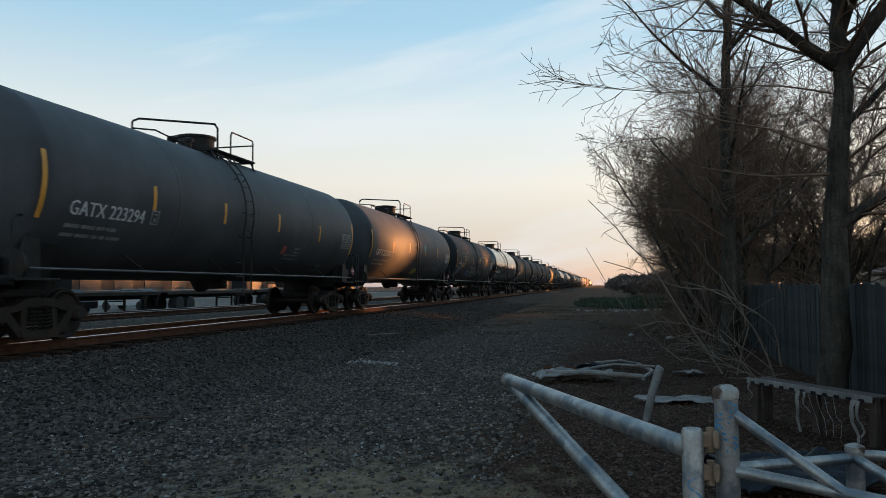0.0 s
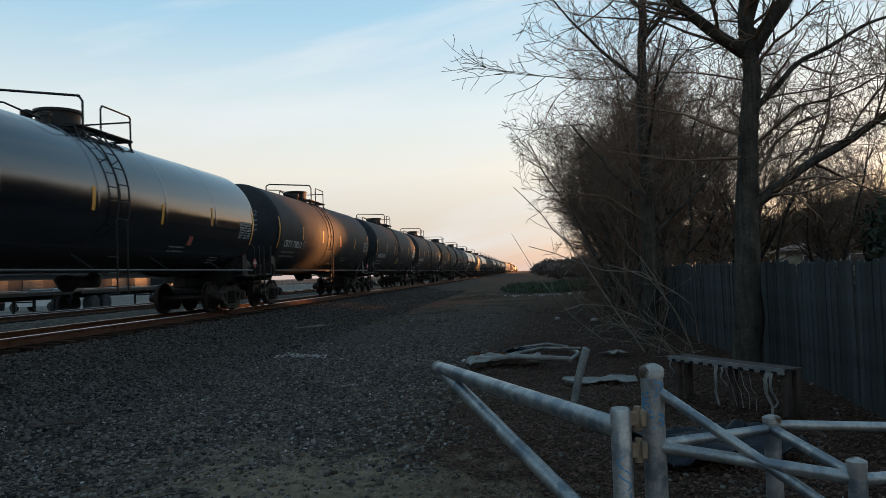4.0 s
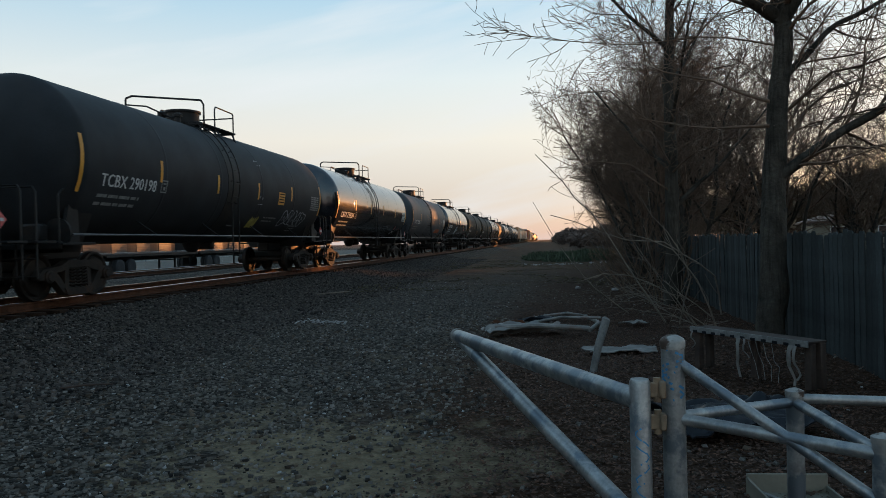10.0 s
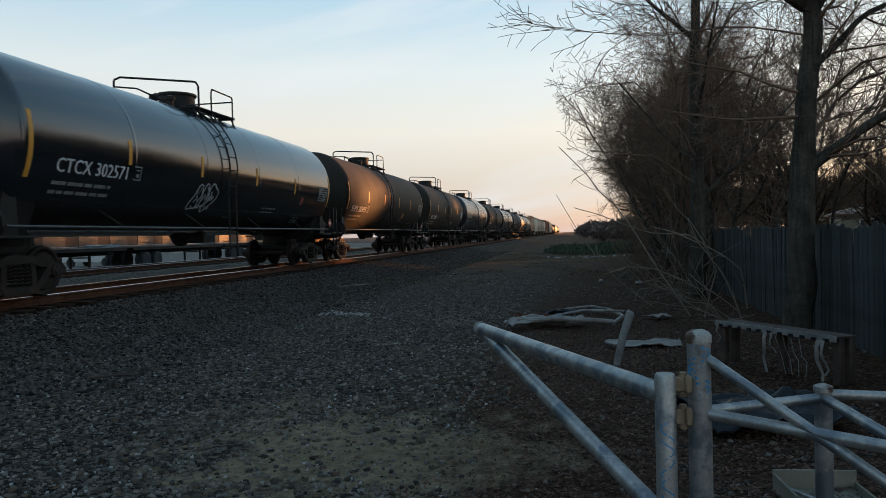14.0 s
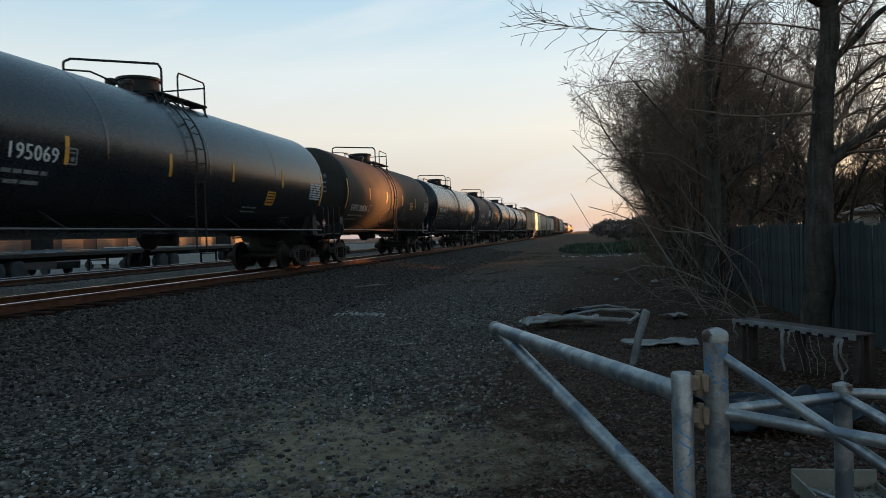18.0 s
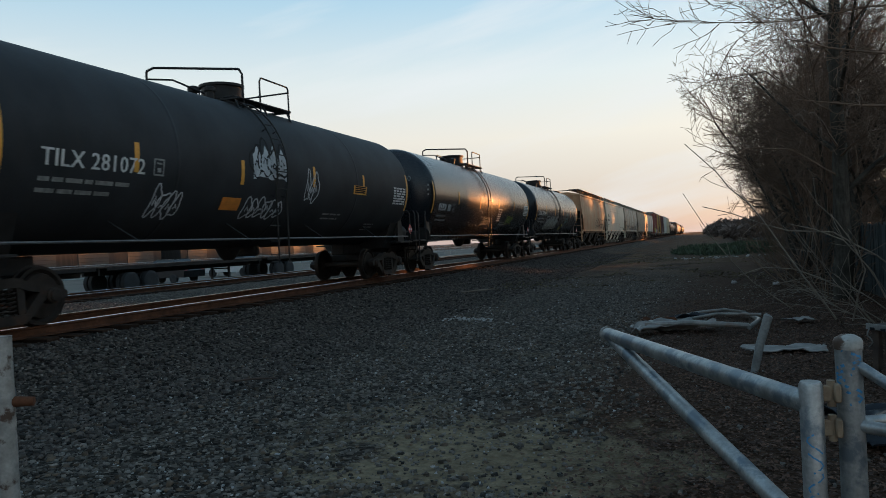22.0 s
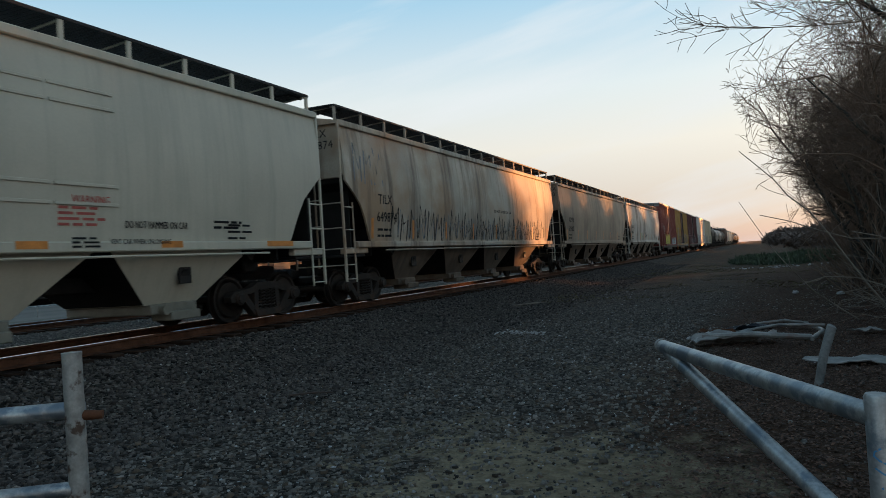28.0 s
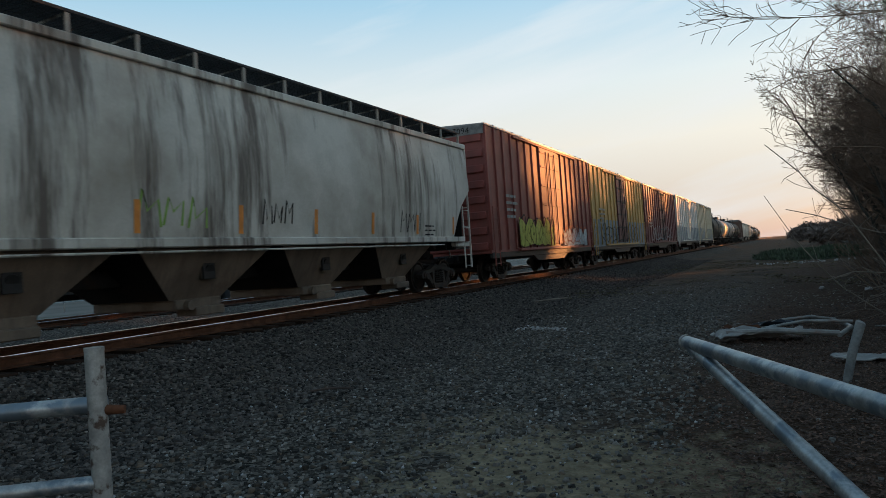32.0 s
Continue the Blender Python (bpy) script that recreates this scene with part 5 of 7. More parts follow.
# -- what sets the cars apart --
def yellow_board(u, w, du=0.55, dw=0.42, seed=1):
    def f(car, L, on):
        d = decal("notice_board", u, w, du, dw, on, M_YELLOW, car, "yellow notice panel")
        g = Geo()
        for k in range(4):
            z = w - dw * 0.32 + dw * 0.21 * k
            g.add([tuple(c + (0.004 if i == 0 else 0) for i, c in enumerate(on(x, z_))) for x, z_ in ((u - du * 0.4, z), (u + du * 0.4, z), (u + du * 0.4, z + 0.035), (u - du * 0.4, z + 0.035))], [(0, 1, 2, 3)])
        part("notice_bars", g, M_BLACK_INK, d)
    return f


def both(*fs):
    def f(car, L, on):
        for q in fs:
            q(car, L, on)
    return f


def tag_paint(u, w, du, dw, col, seed, loops=4, width=0.04, style="bubble", label="spray-painted scrawl"):
    return lambda car, L, on: scribble("graffiti", u, w, du, dw, on, GRAF[col], car, label, seed, loops, width, style)


def blob(u, w, du, dw, col, seed, label="spray-painted patch"):
    return lambda car, L, on: fill_blob("graffiti", u, w, du, dw, on, GRAF[col], car, label, seed)


def pink_card(u, w):
    return lambda car, L, on: decal("card", u, w, 0.24, 0.26, on, M_RED_INK, car, "faded red card")


def head_mark(body):
    """The mark repeated on the near head of a tank."""
    def f(car, L, on):
        v, fc = lettering(body, 0.2)
        g = Geo()

        def at(x, z):
            rr = min(1.0, math.hypot(x, z - TANK_Z) / TANK_R)
            return (x, -L / 2 - 0.62 * math.sqrt(1 - rr * rr) - 0.012, z)
        x0 = 0.95 - v[:, 0].max()
        g.add([at(x0 + p[0], TANK_Z + 0.45 + p[1]) for p in v], fc)
        for k in range(3):
            z = TANK_Z + 0.25 - 0.17 * k
            g.add([at(x, z_) for x, z_ in ((x0 + 0.05, z), (x0 + 0.85, z), (x0 + 0.85, z + 0.06), (x0 + 0.05, z + 0.06))], [(0, 1, 2, 3)])
        part("head_mark", g.mesh("head_mark", M_FADED, 0), None, car, "white mark on the head")
    return f


tank_car(10.16, 24.89, "grey", "GATX 223294", 1, both(pink_card(1.9, -0.55), lambda c, L, on: lines_block("stencil_block", 2.6, -0.5, 0.5, 2, 0.12, 0.06, on, M_FADED, c, "faint print", 3)), "dull dark-grey tank car with white reporting marks", 4)
tank_car(27.45, 42.16, "grey", "GATX 223160", 2, both(head_mark("223160"), blob(1.0, 0.15, 0.5, 0.42, "teal", 4), tag_paint(-3.2, -1.0, 3.0, 0.9, "grey", 11, 5, 0.05, "tag"), tag_paint(3.2, -1.1, 2.6, 0.9, "grey", 12, 4, 0.05), blob(-0.2, -1.15, 0.9, 0.45, "yellow", 9)), "dull dark-grey tank car with scrawled graffiti", 4)
tank_car(44.93, 59.62, "dull", "", 4, both(lambda c, L, on: write("reporting_mark", "UTLX", 0.28, (-5.9, -0.35), on, MARK_PALE, c, "faded yellow reporting mark"), tag_paint(-5.8, 0.1, 2.2, 0.6, "white", 21, 4, 0.06, "tag"), tag_paint(-7.0, -0.9, 0.9, 0.9, "white", 22, 2, 0.05), tag_paint(-2.4, -1.1, 2.2, 0.8, "white", 23, 4, 0.05), tag_paint(0.5, 0.2, 2.6, 0.7, "white", 24, 4, 0.08, "tag"), tag_paint(0.2, -0.9, 1.3, 0.5, "grey", 25, 3, 0.06), tag_paint(3.6, -0.8, 2.8, 0.7, "grey", 26, 5, 0.05), blob(-3.6, -1.0, 0.9, 0.5, "blue", 5), pink_card(0.6, 0.15)), "black tank car covered in white spray-painted tags", 5)
tank_car(62.35, 76.70, "gloss", "SHPX 210588", 5, both(pink_card(3.0, -0.5)), "glossy black tank car that mirrors the sky", 5)
tank_car(79.47, 93.91, "dull", "CBTX 738212", 7, both(head_mark("738212"), pink_card(1.3, 0.0)), "dull black tank car with white reporting marks", 6, belt=True)
tank_car(96.75, 111.14, "dull", "SHPX 214293", 8, both(head_mark("214293"), blob(-0.05, -0.95, 0.45, 0.6, "lime", 6, "yellow sprayed patch")), "dull black tank car with an orange-lit flank", 6, belt=True)
tank_car(113.81, 128.29, "dull", "SHPX 213108", 10, both(blob(0.2, -1.0, 0.7, 0.4, "orange", 7)), "dull black tank car with white reporting marks", 6, belt=True)
tank_car(130.84, 145.33, "brown", "SHQX 6320", 11, both(tag_paint(3.2, -0.7, 1.7, 0.75, "white", 31, 3, 0.04)), "ringed brownish-black tank car with a white tag", 12, belt=True)
tank_car(148.07, 162.54, "dull", "TCBX 290198", 13, both(yellow_board(3.1, 0.0), tag_paint(3.6, -1.0, 2.2, 0.6, "white", 33, 5, 0.035), blob(1.1, -1.15, 0.6, 0.5, "yellow", 3), tag_paint(1.2, -0.3, 0.35, 1.5, "white", 35, 2, 0.07, "tag")), "dull black tank car with a yellow notice and tags", 5, belt=True)
tank_car(165.22, 179.77, "gloss", "CBTX 739284", 14, both(pink_card(5.2, -0.75)), "glossy black tank car that mirrors the sky", 6)
tank_car(182.71, 197.39, "grey", "CTCX 732006", 16, both(head_mark("732006"), tag_paint(-1.5, -0.8, 2.3, 0.6, "black", 41, 5, 0.03), blob(3.0, -0.95, 2.2, 0.45, "orange", 8, "faded orange tag"), tag_paint(4.3, -0.35, 1.0, 0.6, "white", 42, 3, 0.04, "tag")), "greyed black tank car with faded orange graffiti", 4)
tank_car(199.72, 214.88, "gloss", "CTCX 302571", 17, both(tag_paint(-1.95, -0.95, 1.0, 0.85, "white", 43, 3, 0.04), tag_paint(-1.9, -0.85, 0.9, 0.6, "white", 143, 4, 0.03, "tag"), pink_card(5.0, -0.35)), "glossy black tank car that mirrors the sky", 5)
tank_car(217.6, 232.0, "brown", "SHPX 208493", 19, both(yellow_board(2.6, -0.5, 0.4, 0.3)), "dusty brownish tank car lit by the low sun", 5, belt=True)
tank_car(234.85, 248.65, "brown", "SHPX 208602", 20, both(head_mark("208602")), "dusty brownish-black tank car", 5)
tank_car(251.55, 266.69, "semi", "TILX 195069", 22, both(yellow_board(3.6, -0.38)), "satin black tank car with a yellow notice panel", 4)
tank_car(269.62, 283.64, "brown", "SHPX 208526", 23, both(head_mark("208526"), yellow_board(3.0, -0.05, 0.6, 0.35), tag_paint(-1.9, -0.95, 1.8, 0.6, "grey", 51, 4, 0.04), tag_paint(1.3, -0.9, 0.6, 0.6, "grey", 52, 2, 0.04)), "dusty brownish-black tank car with a yellow notice", 5, belt=True)
tank_car(286.69, 301.51, "semi", "TILX 194962", 25, both(head_mark("194962"), yellow_board(3.75, -0.25, 0.62, 0.56)), "satin black tank car with a yellow notice panel", 4)
tank_car(304.29, 318.79, "dull", "TILX 281072", 26, both(head_mark("281072"), yellow_board(3.8, 0.03, 0.8, 0.24), blob(-1.3, 0.0, 1.3, 0.8, "white", 4), tag_paint(-1.35, 0.0, 1.35, 0.85, "black", 60, 4, 0.05), tag_paint(-1.4, -0.9, 1.45, 0.5, "white", 61, 6, 0.04), tag_paint(-4.15, -0.95, 0.75, 0.62, "white", 62, 4, 0.035), tag_paint(0.9, -0.4, 0.55, 0.75, "white", 63, 3, 0.035), (lambda c, L, on: decal("orange_panel", -1.9, -0.57, 0.62, 0.28, on, M_ORANGE, c, "orange panel"))), "black tank car with large white graffiti", 4)
tank_car(321.47, 336.33, "semi", "REBX 80", 28, both(head_mark("80"), tag_paint(-2.9, -0.9, 1.9, 0.8, "white", 71, 4, 0.05, "tag"), tag_paint(-0.9, -0.85, 1.4, 0.35, "grey", 72, 4, 0.05), tag_paint(3.05, -0.82, 1.4, 0.6, "yellow", 73, 6, 0.035, "tag"), tag_paint(3.1, -0.75, 1.0, 0.35, "green", 74, 4, 0.03), tag_paint(1.9, -1.15, 0.9, 0.26, "grey", 75, 2, 0.03), lambda c, L, on: lines_block("notice_block", 1.3, -0.1, 0.7, 6, 0.11, 0.04, on, M_WHITE, c, "white notice lines", 77)), "satin black tank car with a long scrawl", 4)
tank_car(338.81, 353.30, "semi", "TILX 320146", 29, both(head_mark("320146"), blob(-4.1, -1.1, 3.5, 1.05, "silver", 4, "filled silver graffiti"), tag_paint(-4.1, -1.1, 3.5, 1.1, "black", 81, 6, 0.035), tag_paint(-4.15, -1.12, 3.6, 1.14, "white", 84, 6, 0.03), tag_paint(2.4, -0.55, 0.8, 0.7, "teal", 82, 2, 0.05), tag_paint(1.0, 0.25, 0.9, 0.55, "white", 83, 3, 0.04, "tag"), blob(1.2, -1.15, 0.7, 0.55, "yellow", 5)), "satin black tank car with bubble-lettered graffiti", 4)

hopper_car(356.3, 371.76, "rust", None, 3, "rust-streaked cream covered hopper car", 1, both(tag_paint(0.6, 1.75, 5.2, 0.85, "black", 91, 7, 0.045), tag_paint(0.4, 1.7, 5.0, 0.7, "black", 92, 9, 0.035, "tag")), "low", M_TRUCK)
hopper_car(373.01, 392.07, "grey", ("MBKX", "190093"), 4, "clean light-grey covered hopper car", 2, both(lambda c, L, on: write("notice", "DO NOT HAMMER ON CAR", 0.12, (3.96, 1.78), on, M_BLACK_INK, c, "black notice", 0.62), lambda c, L, on: write("notice", "VENT CAR WHEN UNLOADING", 0.08, (3.62, 1.53), lambda u, w: (1.578, u, w), M_BLACK_INK, c, "small black notice", 0.75), lambda c, L, on: lines_block("small_print", 5.95, 1.9, 0.98, 2, 0.1, 0.045, on, M_BLACK_INK, c, "small black print", 8), lambda c, L, on: lines_block("small_print", 2.96, 1.6, 0.5, 3, 0.06, 0.03, lambda u, w: (1.578, u, w), M_BLACK_INK, c, "small black print", 9), lambda c, L, on: write("notice", "WARNING", 0.12, (3.0, 2.13), on, M_RED_INK, c, "red notice", 0.8), lambda c, L, on: lines_block("red_notice", 2.78, 2.04, 0.85, 4, 0.08, 0.04, on, M_RED_INK, c, "red small print", 4), lambda c, L, on: [part("stiffener", Geo().box((on(0, z)[0], y_, z), (0.03, l_, 0.05), 0.008), HOPS["grey"], c) for z in (2.12, 2.40, 3.58, 3.83) for y_, l_ in ((-1.0, 5.4), (2.19, 0.92), (3.28, 1.12), (-4.6, 1.6))]), "low")
hopper_car(393.05, 412.3, "stained", ("TILX", "649874"), 4, "streaked light-grey covered hopper with black scrawl", 3, both(tag_paint(-7.4, 1.62, 15.2, 0.95, "black", 93, 26, 0.06, "tag"), tag_paint(-7.0, 1.66, 14.4, 0.8, "grey", 193, 17, 0.06, "tag"), tag_paint(-2.0, 1.62, 9.0, 0.55, "black", 194, 14, 0.045, "tag"), tag_paint(-9.2, 3.0, 1.5, 1.1, "grey", 95, 3, 0.05, "tag"), lambda c, L, on: write("notice", "DO NOT HAMMER ON CAR", 0.11, (1.0, 2.62), on, M_BLACK_INK, c, "black notice")), "high", HOPS["shaded_bay"])
hopper_car(413.7, 433.05, "dust", ("ADMX", "635980"), 4, "brown-dusted light-grey covered hopper car", 4, both(tag_paint(3.4, 1.8, 1.0, 0.5, "grey", 95, 3, 0.04, "tag")), "high", HOPS["shaded_bay"])
hopper_car(434.3, 453.42, "white", ("ADMX", "64493"), 4, "dirty off-white covered hopper with dark streaks", 5, both(tag_paint(-3.6, 1.75, 1.6, 0.6, "green", 96, 3, 0.05, "tag"), tag_paint(-0.6, 1.85, 1.0, 0.5, "black", 97, 3, 0.04, "tag"), tag_paint(4.9, 1.7, 1.2, 0.6, "black", 98, 3, 0.04, "tag")), "high", HOPS["shaded_bay"])

box_car(455.23, 469.6, "red", "red ribbed box car with bright graffiti", "red", 17, 5.45, 1, None, both(blob(-4.4, 1.15, 4.6, 1.25, "lime", 7, "yellow-green filled graffiti"), tag_paint(-4.4, 1.2, 4.6, 1.2, "black", 101, 7, 0.06), blob(1.6, 1.1, 4.2, 0.9, "white", 9, "faded white graffiti"), tag_paint(1.6, 1.15, 4.0, 0.9, "orange", 102, 6, 0.06)), "887094")
box_car(469.95, 485.6, "yellow", "weathered yellow box car with a dark door", "dark", 16, 5.4, 2, GRAF["grey"], both(tag_paint(-6, 1.2, 11, 1.0, "black", 103, 12, 0.06)))
box_car(486.2, 502.8, "dark", "dark red ribbed box car", "dark", 16, 5.4, 3, None, both(tag_paint(-6, 1.2, 11, 1.1, "grey", 104, 10, 0.08)))
box_car(504.0, 522.4, "white", "dirty white refrigerator box car", "white", 12, 5.48, 4, GRAF["grey"])
box_car(523.0, 541.9, "cream", "cream refrigerator box car", "cream", 12, 5.48, 5, GRAF["grey"])
u = 544.2
for k, kind in enumerate(("brown", "pale", "pale", "brown")):
    tank_car(u, u + 14.5, kind, "", 40 + k, None, "dusty tank car far up the train", 4)
    u += 17.3
box_car(u - 0.7, u + 15.0, "brown", "brown box car far up the train", "brown", 14, 5.2, 6)
u += 17.0
for k, kind in enumerate(("white", "grey", "stained")):
    hopper_car(u, u + 17.0, kind, None, 3, "pale covered hopper far up the train", 10 + k)
    u += 18.3
for k, kind in enumerate(("pale", "brown", "dull", "pale", "brown", "dull")):
    tank_car(u + 1, u + 15.5, kind, "", 50 + k, None, "tank car far up the train", 4)
    u += 17.3


# ---- bare trees ----
def tubes_mesh(name, segs, mat, sides=4):
    """Many tapered twigs as one mesh: rows of two ends and two radii."""
    s = np.array(segs, float)
    a_, b_, ra, rb = s[:, 0:3], s[:, 3:6], s[:, 6], s[:, 7]
    d = b_ - a_
    d /= np.linalg.norm(d, axis=1, keepdims=True) + 1e-9
    ref = np.where(np.abs(d[:, 2:3]) < 0.9, np.array([[0, 0, 1.0]]), np.array([[1.0, 0, 0]]))
    u = np.cross(d, ref)
    u /= np.linalg.norm(u, axis=1, keepdims=True)
    w = np.cross(d, u)
    n_ = len(s)
    v = np.empty((n_, 2 * sides, 3))
    for k in range(sides):
        c, q = math.cos(2 * math.pi * k / sides), math.sin(2 * math.pi * k / sides)
        v[:, k] = a_ + (u * c + w * q) * ra[:, None]
        v[:, sides + k] = b_ + (u * c + w * q) * rb[:, None]
    f = np.array([(k, (k + 1) % sides, sides + (k + 1) % sides, sides + k) for k in range(sides)])
    f = (f[None] + (np.arange(n_) * 2 * sides)[:, None, None]).reshape(-1, 4)
    return fast_mesh(name, v.reshape(-1, 3), f, mat, True)


def grow(r_, segs, p, d, length, rad, level, top, spread=48, step=0.35, up=0.05, wig=0.16, tip=0.0045, dense=1.0, start=0.2):
    """One branch, then its side branches."""
    n_ = max(3, int(length / (step * (0.75 ** level))))
    pts = [(p.copy(), d.copy(), rad)]
    seg = length / n_
    for i in range(n_):
        d = (d + Vector((r_.gauss(0, wig), r_.gauss(0, wig), r_.gauss(0, wig) + up))).normalized()
        q = p + d * seg
        r2 = max(tip, rad * (1 - 0.82 * (i + 1) / n_))
        segs.append((*p, *q, pts[-1][2], r2, level))
        p = q
        pts.append((p.copy(), d.copy(), r2))
    if level >= top:
        return
    kids = max(2, int(dense * length * (2.0, 3.0, 4.6, 6.5)[min(level, 3)]))
    kids = min(kids, (16, 12, 9, 8)[min(level, 3)])
    for k in range(kids):
        t = start + (1 - start) * (k + r_.random()) / kids
        q, dd, rr = pts[min(n_, int(t * n_))]
        a_ = radians(r_.uniform(spread * 0.6, spread * 1.35))
        side = dd.cross(Vector((r_.gauss(0, 1), r_.gauss(0, 1), r_.gauss(0, 1)))).normalized()
        nd = (dd * math.cos(a_) + side * math.sin(a_)).normalized()
        grow(r_, segs, q, nd, length * r_.uniform(0.32, 0.6) * (1.15 - 0.55 * t), max(tip, rr * r_.uniform(0.45, 0.7)), level + 1, top, spread, step, up, wig * 1.4, tip, dense, 0.12)


MAINS = []


def bark_tube(runs, name, mat, seed=3):
    """Thick limbs as one mesh: even rings, with ridged bark along the grain."""
    vs, fs, base = [], [], 0
    g = np.random.default_rng(seed)
    for pts, rads in runs:
        p = np.array([tuple(q) for q in pts])
        rr = np.array(rads)
        cum = np.concatenate([[0], np.cumsum(np.linalg.norm(np.diff(p, axis=0), axis=1))])
        n_ = max(4, int(cum[-1] / (0.07 if rr[0] > 0.15 else 0.10)))
        s_ = np.linspace(0, cum[-1], n_ + 1)
        k_ = np.ones(5) / 5
        c = np.stack([np.convolve(np.pad(np.interp(s_, cum, p[:, i]), 2, mode="edge"), k_, "valid") for i in range(3)], -1)
        c[0], c[-1] = p[0], p[-1]
        r = np.interp(s_, cum, rr)
        sides = 26 if rr[0] > 0.15 else 12
        d = np.gradient(c, axis=0)
        d /= np.linalg.norm(d, axis=1, keepdims=True)
        ref = np.array([0, 1.0, 0]) if abs(d[0][1]) < 0.8 else np.array([1.0, 0, 0])
        u = np.cross(d, ref)
        u /= np.linalg.norm(u, axis=1, keepdims=True)
        w = np.cross(d, u)
        a_ = np.arange(sides) * 2 * math.pi / sides
        S, A_ = np.meshgrid(s_, np.arange(sides), indexing="ij")
        off = int(g.integers(0, 200))
        rough = value_noise(A_ * 1.0 + off, S * 3.0, 1.35, 11) - 0.5
        rough += 0.8 * (value_noise(A_ + off, S * 0.6, 5.0, 12) - 0.5)
        R = r[:, None] * (1 + (0.17 if rr[0] > 0.15 else 0.1) * rough)
        v = c[:, None] + R[..., None] * (np.cos(a_)[None, :, None] * u[:, None] + np.sin(a_)[None, :, None] * w[:, None])
        i, j = np.meshgrid(np.arange(n_), np.arange(sides), indexing="ij")
        f = np.stack([i * sides + j, i * sides + (j + 1) % sides, (i + 1) * sides + (j + 1) % sides, (i + 1) * sides + j], -1).reshape(-1, 4)
        vs.append(v.reshape(-1, 3))
        fs.append(f + base)
        base += v.shape[0] * sides
    return fast_mesh(name, np.concatenate(vs), np.concatenate(fs), mat, True)


def tree_parts(t, segs, bark, twig, cut=0.035):
    big = [s[:8] for s in segs if s[6] >= cut]
    small = [s[:8] for s in segs if s[6] < cut]
    if MAINS:
        part("trunk", bark_tube(MAINS, "trunk", bark), None, t, "rough grey-brown ridged trunk and limbs")
        MAINS.clear()
        small = big + small
        big = []
    if big:
        part("trunk", tubes_mesh("trunk", big, bark, 9), None, t, "rough grey-brown trunk and limbs")
    part("crown", tubes_mesh("crown", small, twig, 3), None, t, "bare leafless twigs")
    return t


def limb(r_, segs, pts, r0, r1, top, dense=1.0, length=1.9, level0=1, spread=50, tip=0.0045, kids=9):
    """A limb along given points, with side branches."""
    pts = [Vector(p) for p in pts]
    fine = []
    for a_, b_ in zip(pts[:-1], pts[1:]):
        n_ = max(2, int((b_ - a_).length / 0.35))
        fine += [a_.lerp(b_, i / n_) for i in range(n_)]
    fine.append(pts[-1])
    fine = [fine[0]] + [p + Vector((r_.gauss(0, 0.02), r_.gauss(0, 0.02), r_.gauss(0, 0.02))) for p in fine[1:]]
    n_ = len(fine) - 1
    rads = [r0 + (r1 - r0) * (i / n_) ** 0.8 for i in range(n_ + 1)]
    if r0 > 0.05:
        MAINS.append((fine, rads))
    else:
        for i in range(n_):
            segs.append((*fine[i], *fine[i + 1], rads[i], rads[i + 1], 0))
    for k in range(kids):
        t = (0.42 if r0 > 0.15 else 0.15) + (0.58 if r0 > 0.15 else 0.85) * (k + r_.random()) / kids
        i = min(n_ - 1, int(t * n_))
        dd = (fine[i + 1] - fine[i]).normalized()
        a_ = radians(r_.uniform(spread * 0.6, spread * 1.3))
        side = dd.cross(Vector((r_.gauss(0, 1), r_.gauss(0, 1), r_.gauss(0, 1)))).normalized()
        grow(r_, segs, fine[i], (dd * math.cos(a_) + side * math.sin(a_)).normalized(), length * r_.uniform(0.6, 1.2) * (1.2 - 0.6 * t), min(0.035, max(0.0055, rads[i] * 0.42)), level0, top, spread, 0.3, 0.04, 0.15, tip, dense, 0.12)


# the thick tree by the fence
r_ = random.Random(5)
segs = []
B = (3.05, 10.6)
limb(r_, segs, [(B[0], B[1], -0.1), (B[0] + 0.02, B[1], 0.4), (B[0] + 0.1, B[1], 2.4), (B[0] + 0.22, B[1], 4.7), (B[0] + 0.28, B[1] - 0.1, 7.5), (B[0] + 0.2, B[1], 10.5)], 0.215, 0.02, 3, 1.6, 2.3, 1, 52, 0.0045, 18)
limb(r_, segs, [(B[0] + 0.16, B[1], 4.6), (B[0] - 0.5, B[1] - 0.3, 5.0), (B[0] - 1.4, B[1] - 0.6, 5.6), (B[0] - 2.6, B[1] - 0.8, 6.4)], 0.10, 0.02, 3, 1.4, 1.8, 1, 50, 0.0045, 15)
limb(r_, segs, [(B[0] + 0.2, B[1], 4.5), (B[0] + 0.8, B[1] - 0.2, 5.4), (B[0] + 1.3, B[1] - 0.3, 6.6), (B[0] + 2.0, B[1] - 0.4, 8.3)], 0.12, 0.03, 3, 1.6, 2.0, 1, 50, 0.0045, 16)
limb(r_, segs, [(B[0] + 0.10, B[1], 2.35), (B[0] + 0.55, B[1] - 0.15, 2.75), (B[0] + 1.2, B[1] - 0.4, 3.1), (B[0] + 2.0, B[1] - 0.7, 3.65), (B[0] + 3.0, B[1] - 1.0, 4.3)], 0.085, 0.025, 3, 1.6, 1.9, 1, 52, 0.0045, 16)
limb(r_, segs, [(B[0] + 0.15, B[1], 4.2), (B[0] - 0.9, B[1] - 0.2, 4.35), (B[0] - 2.2, B[1] - 0.4, 4.25), (B[0] - 3.2, B[1] - 0.5, 4.4), (B[0] - 3.8, B[1] - 0.5, 4.6)], 0.017, 0.004, 3, 1.3, 1.1, 2, 40, 0.004, 26)
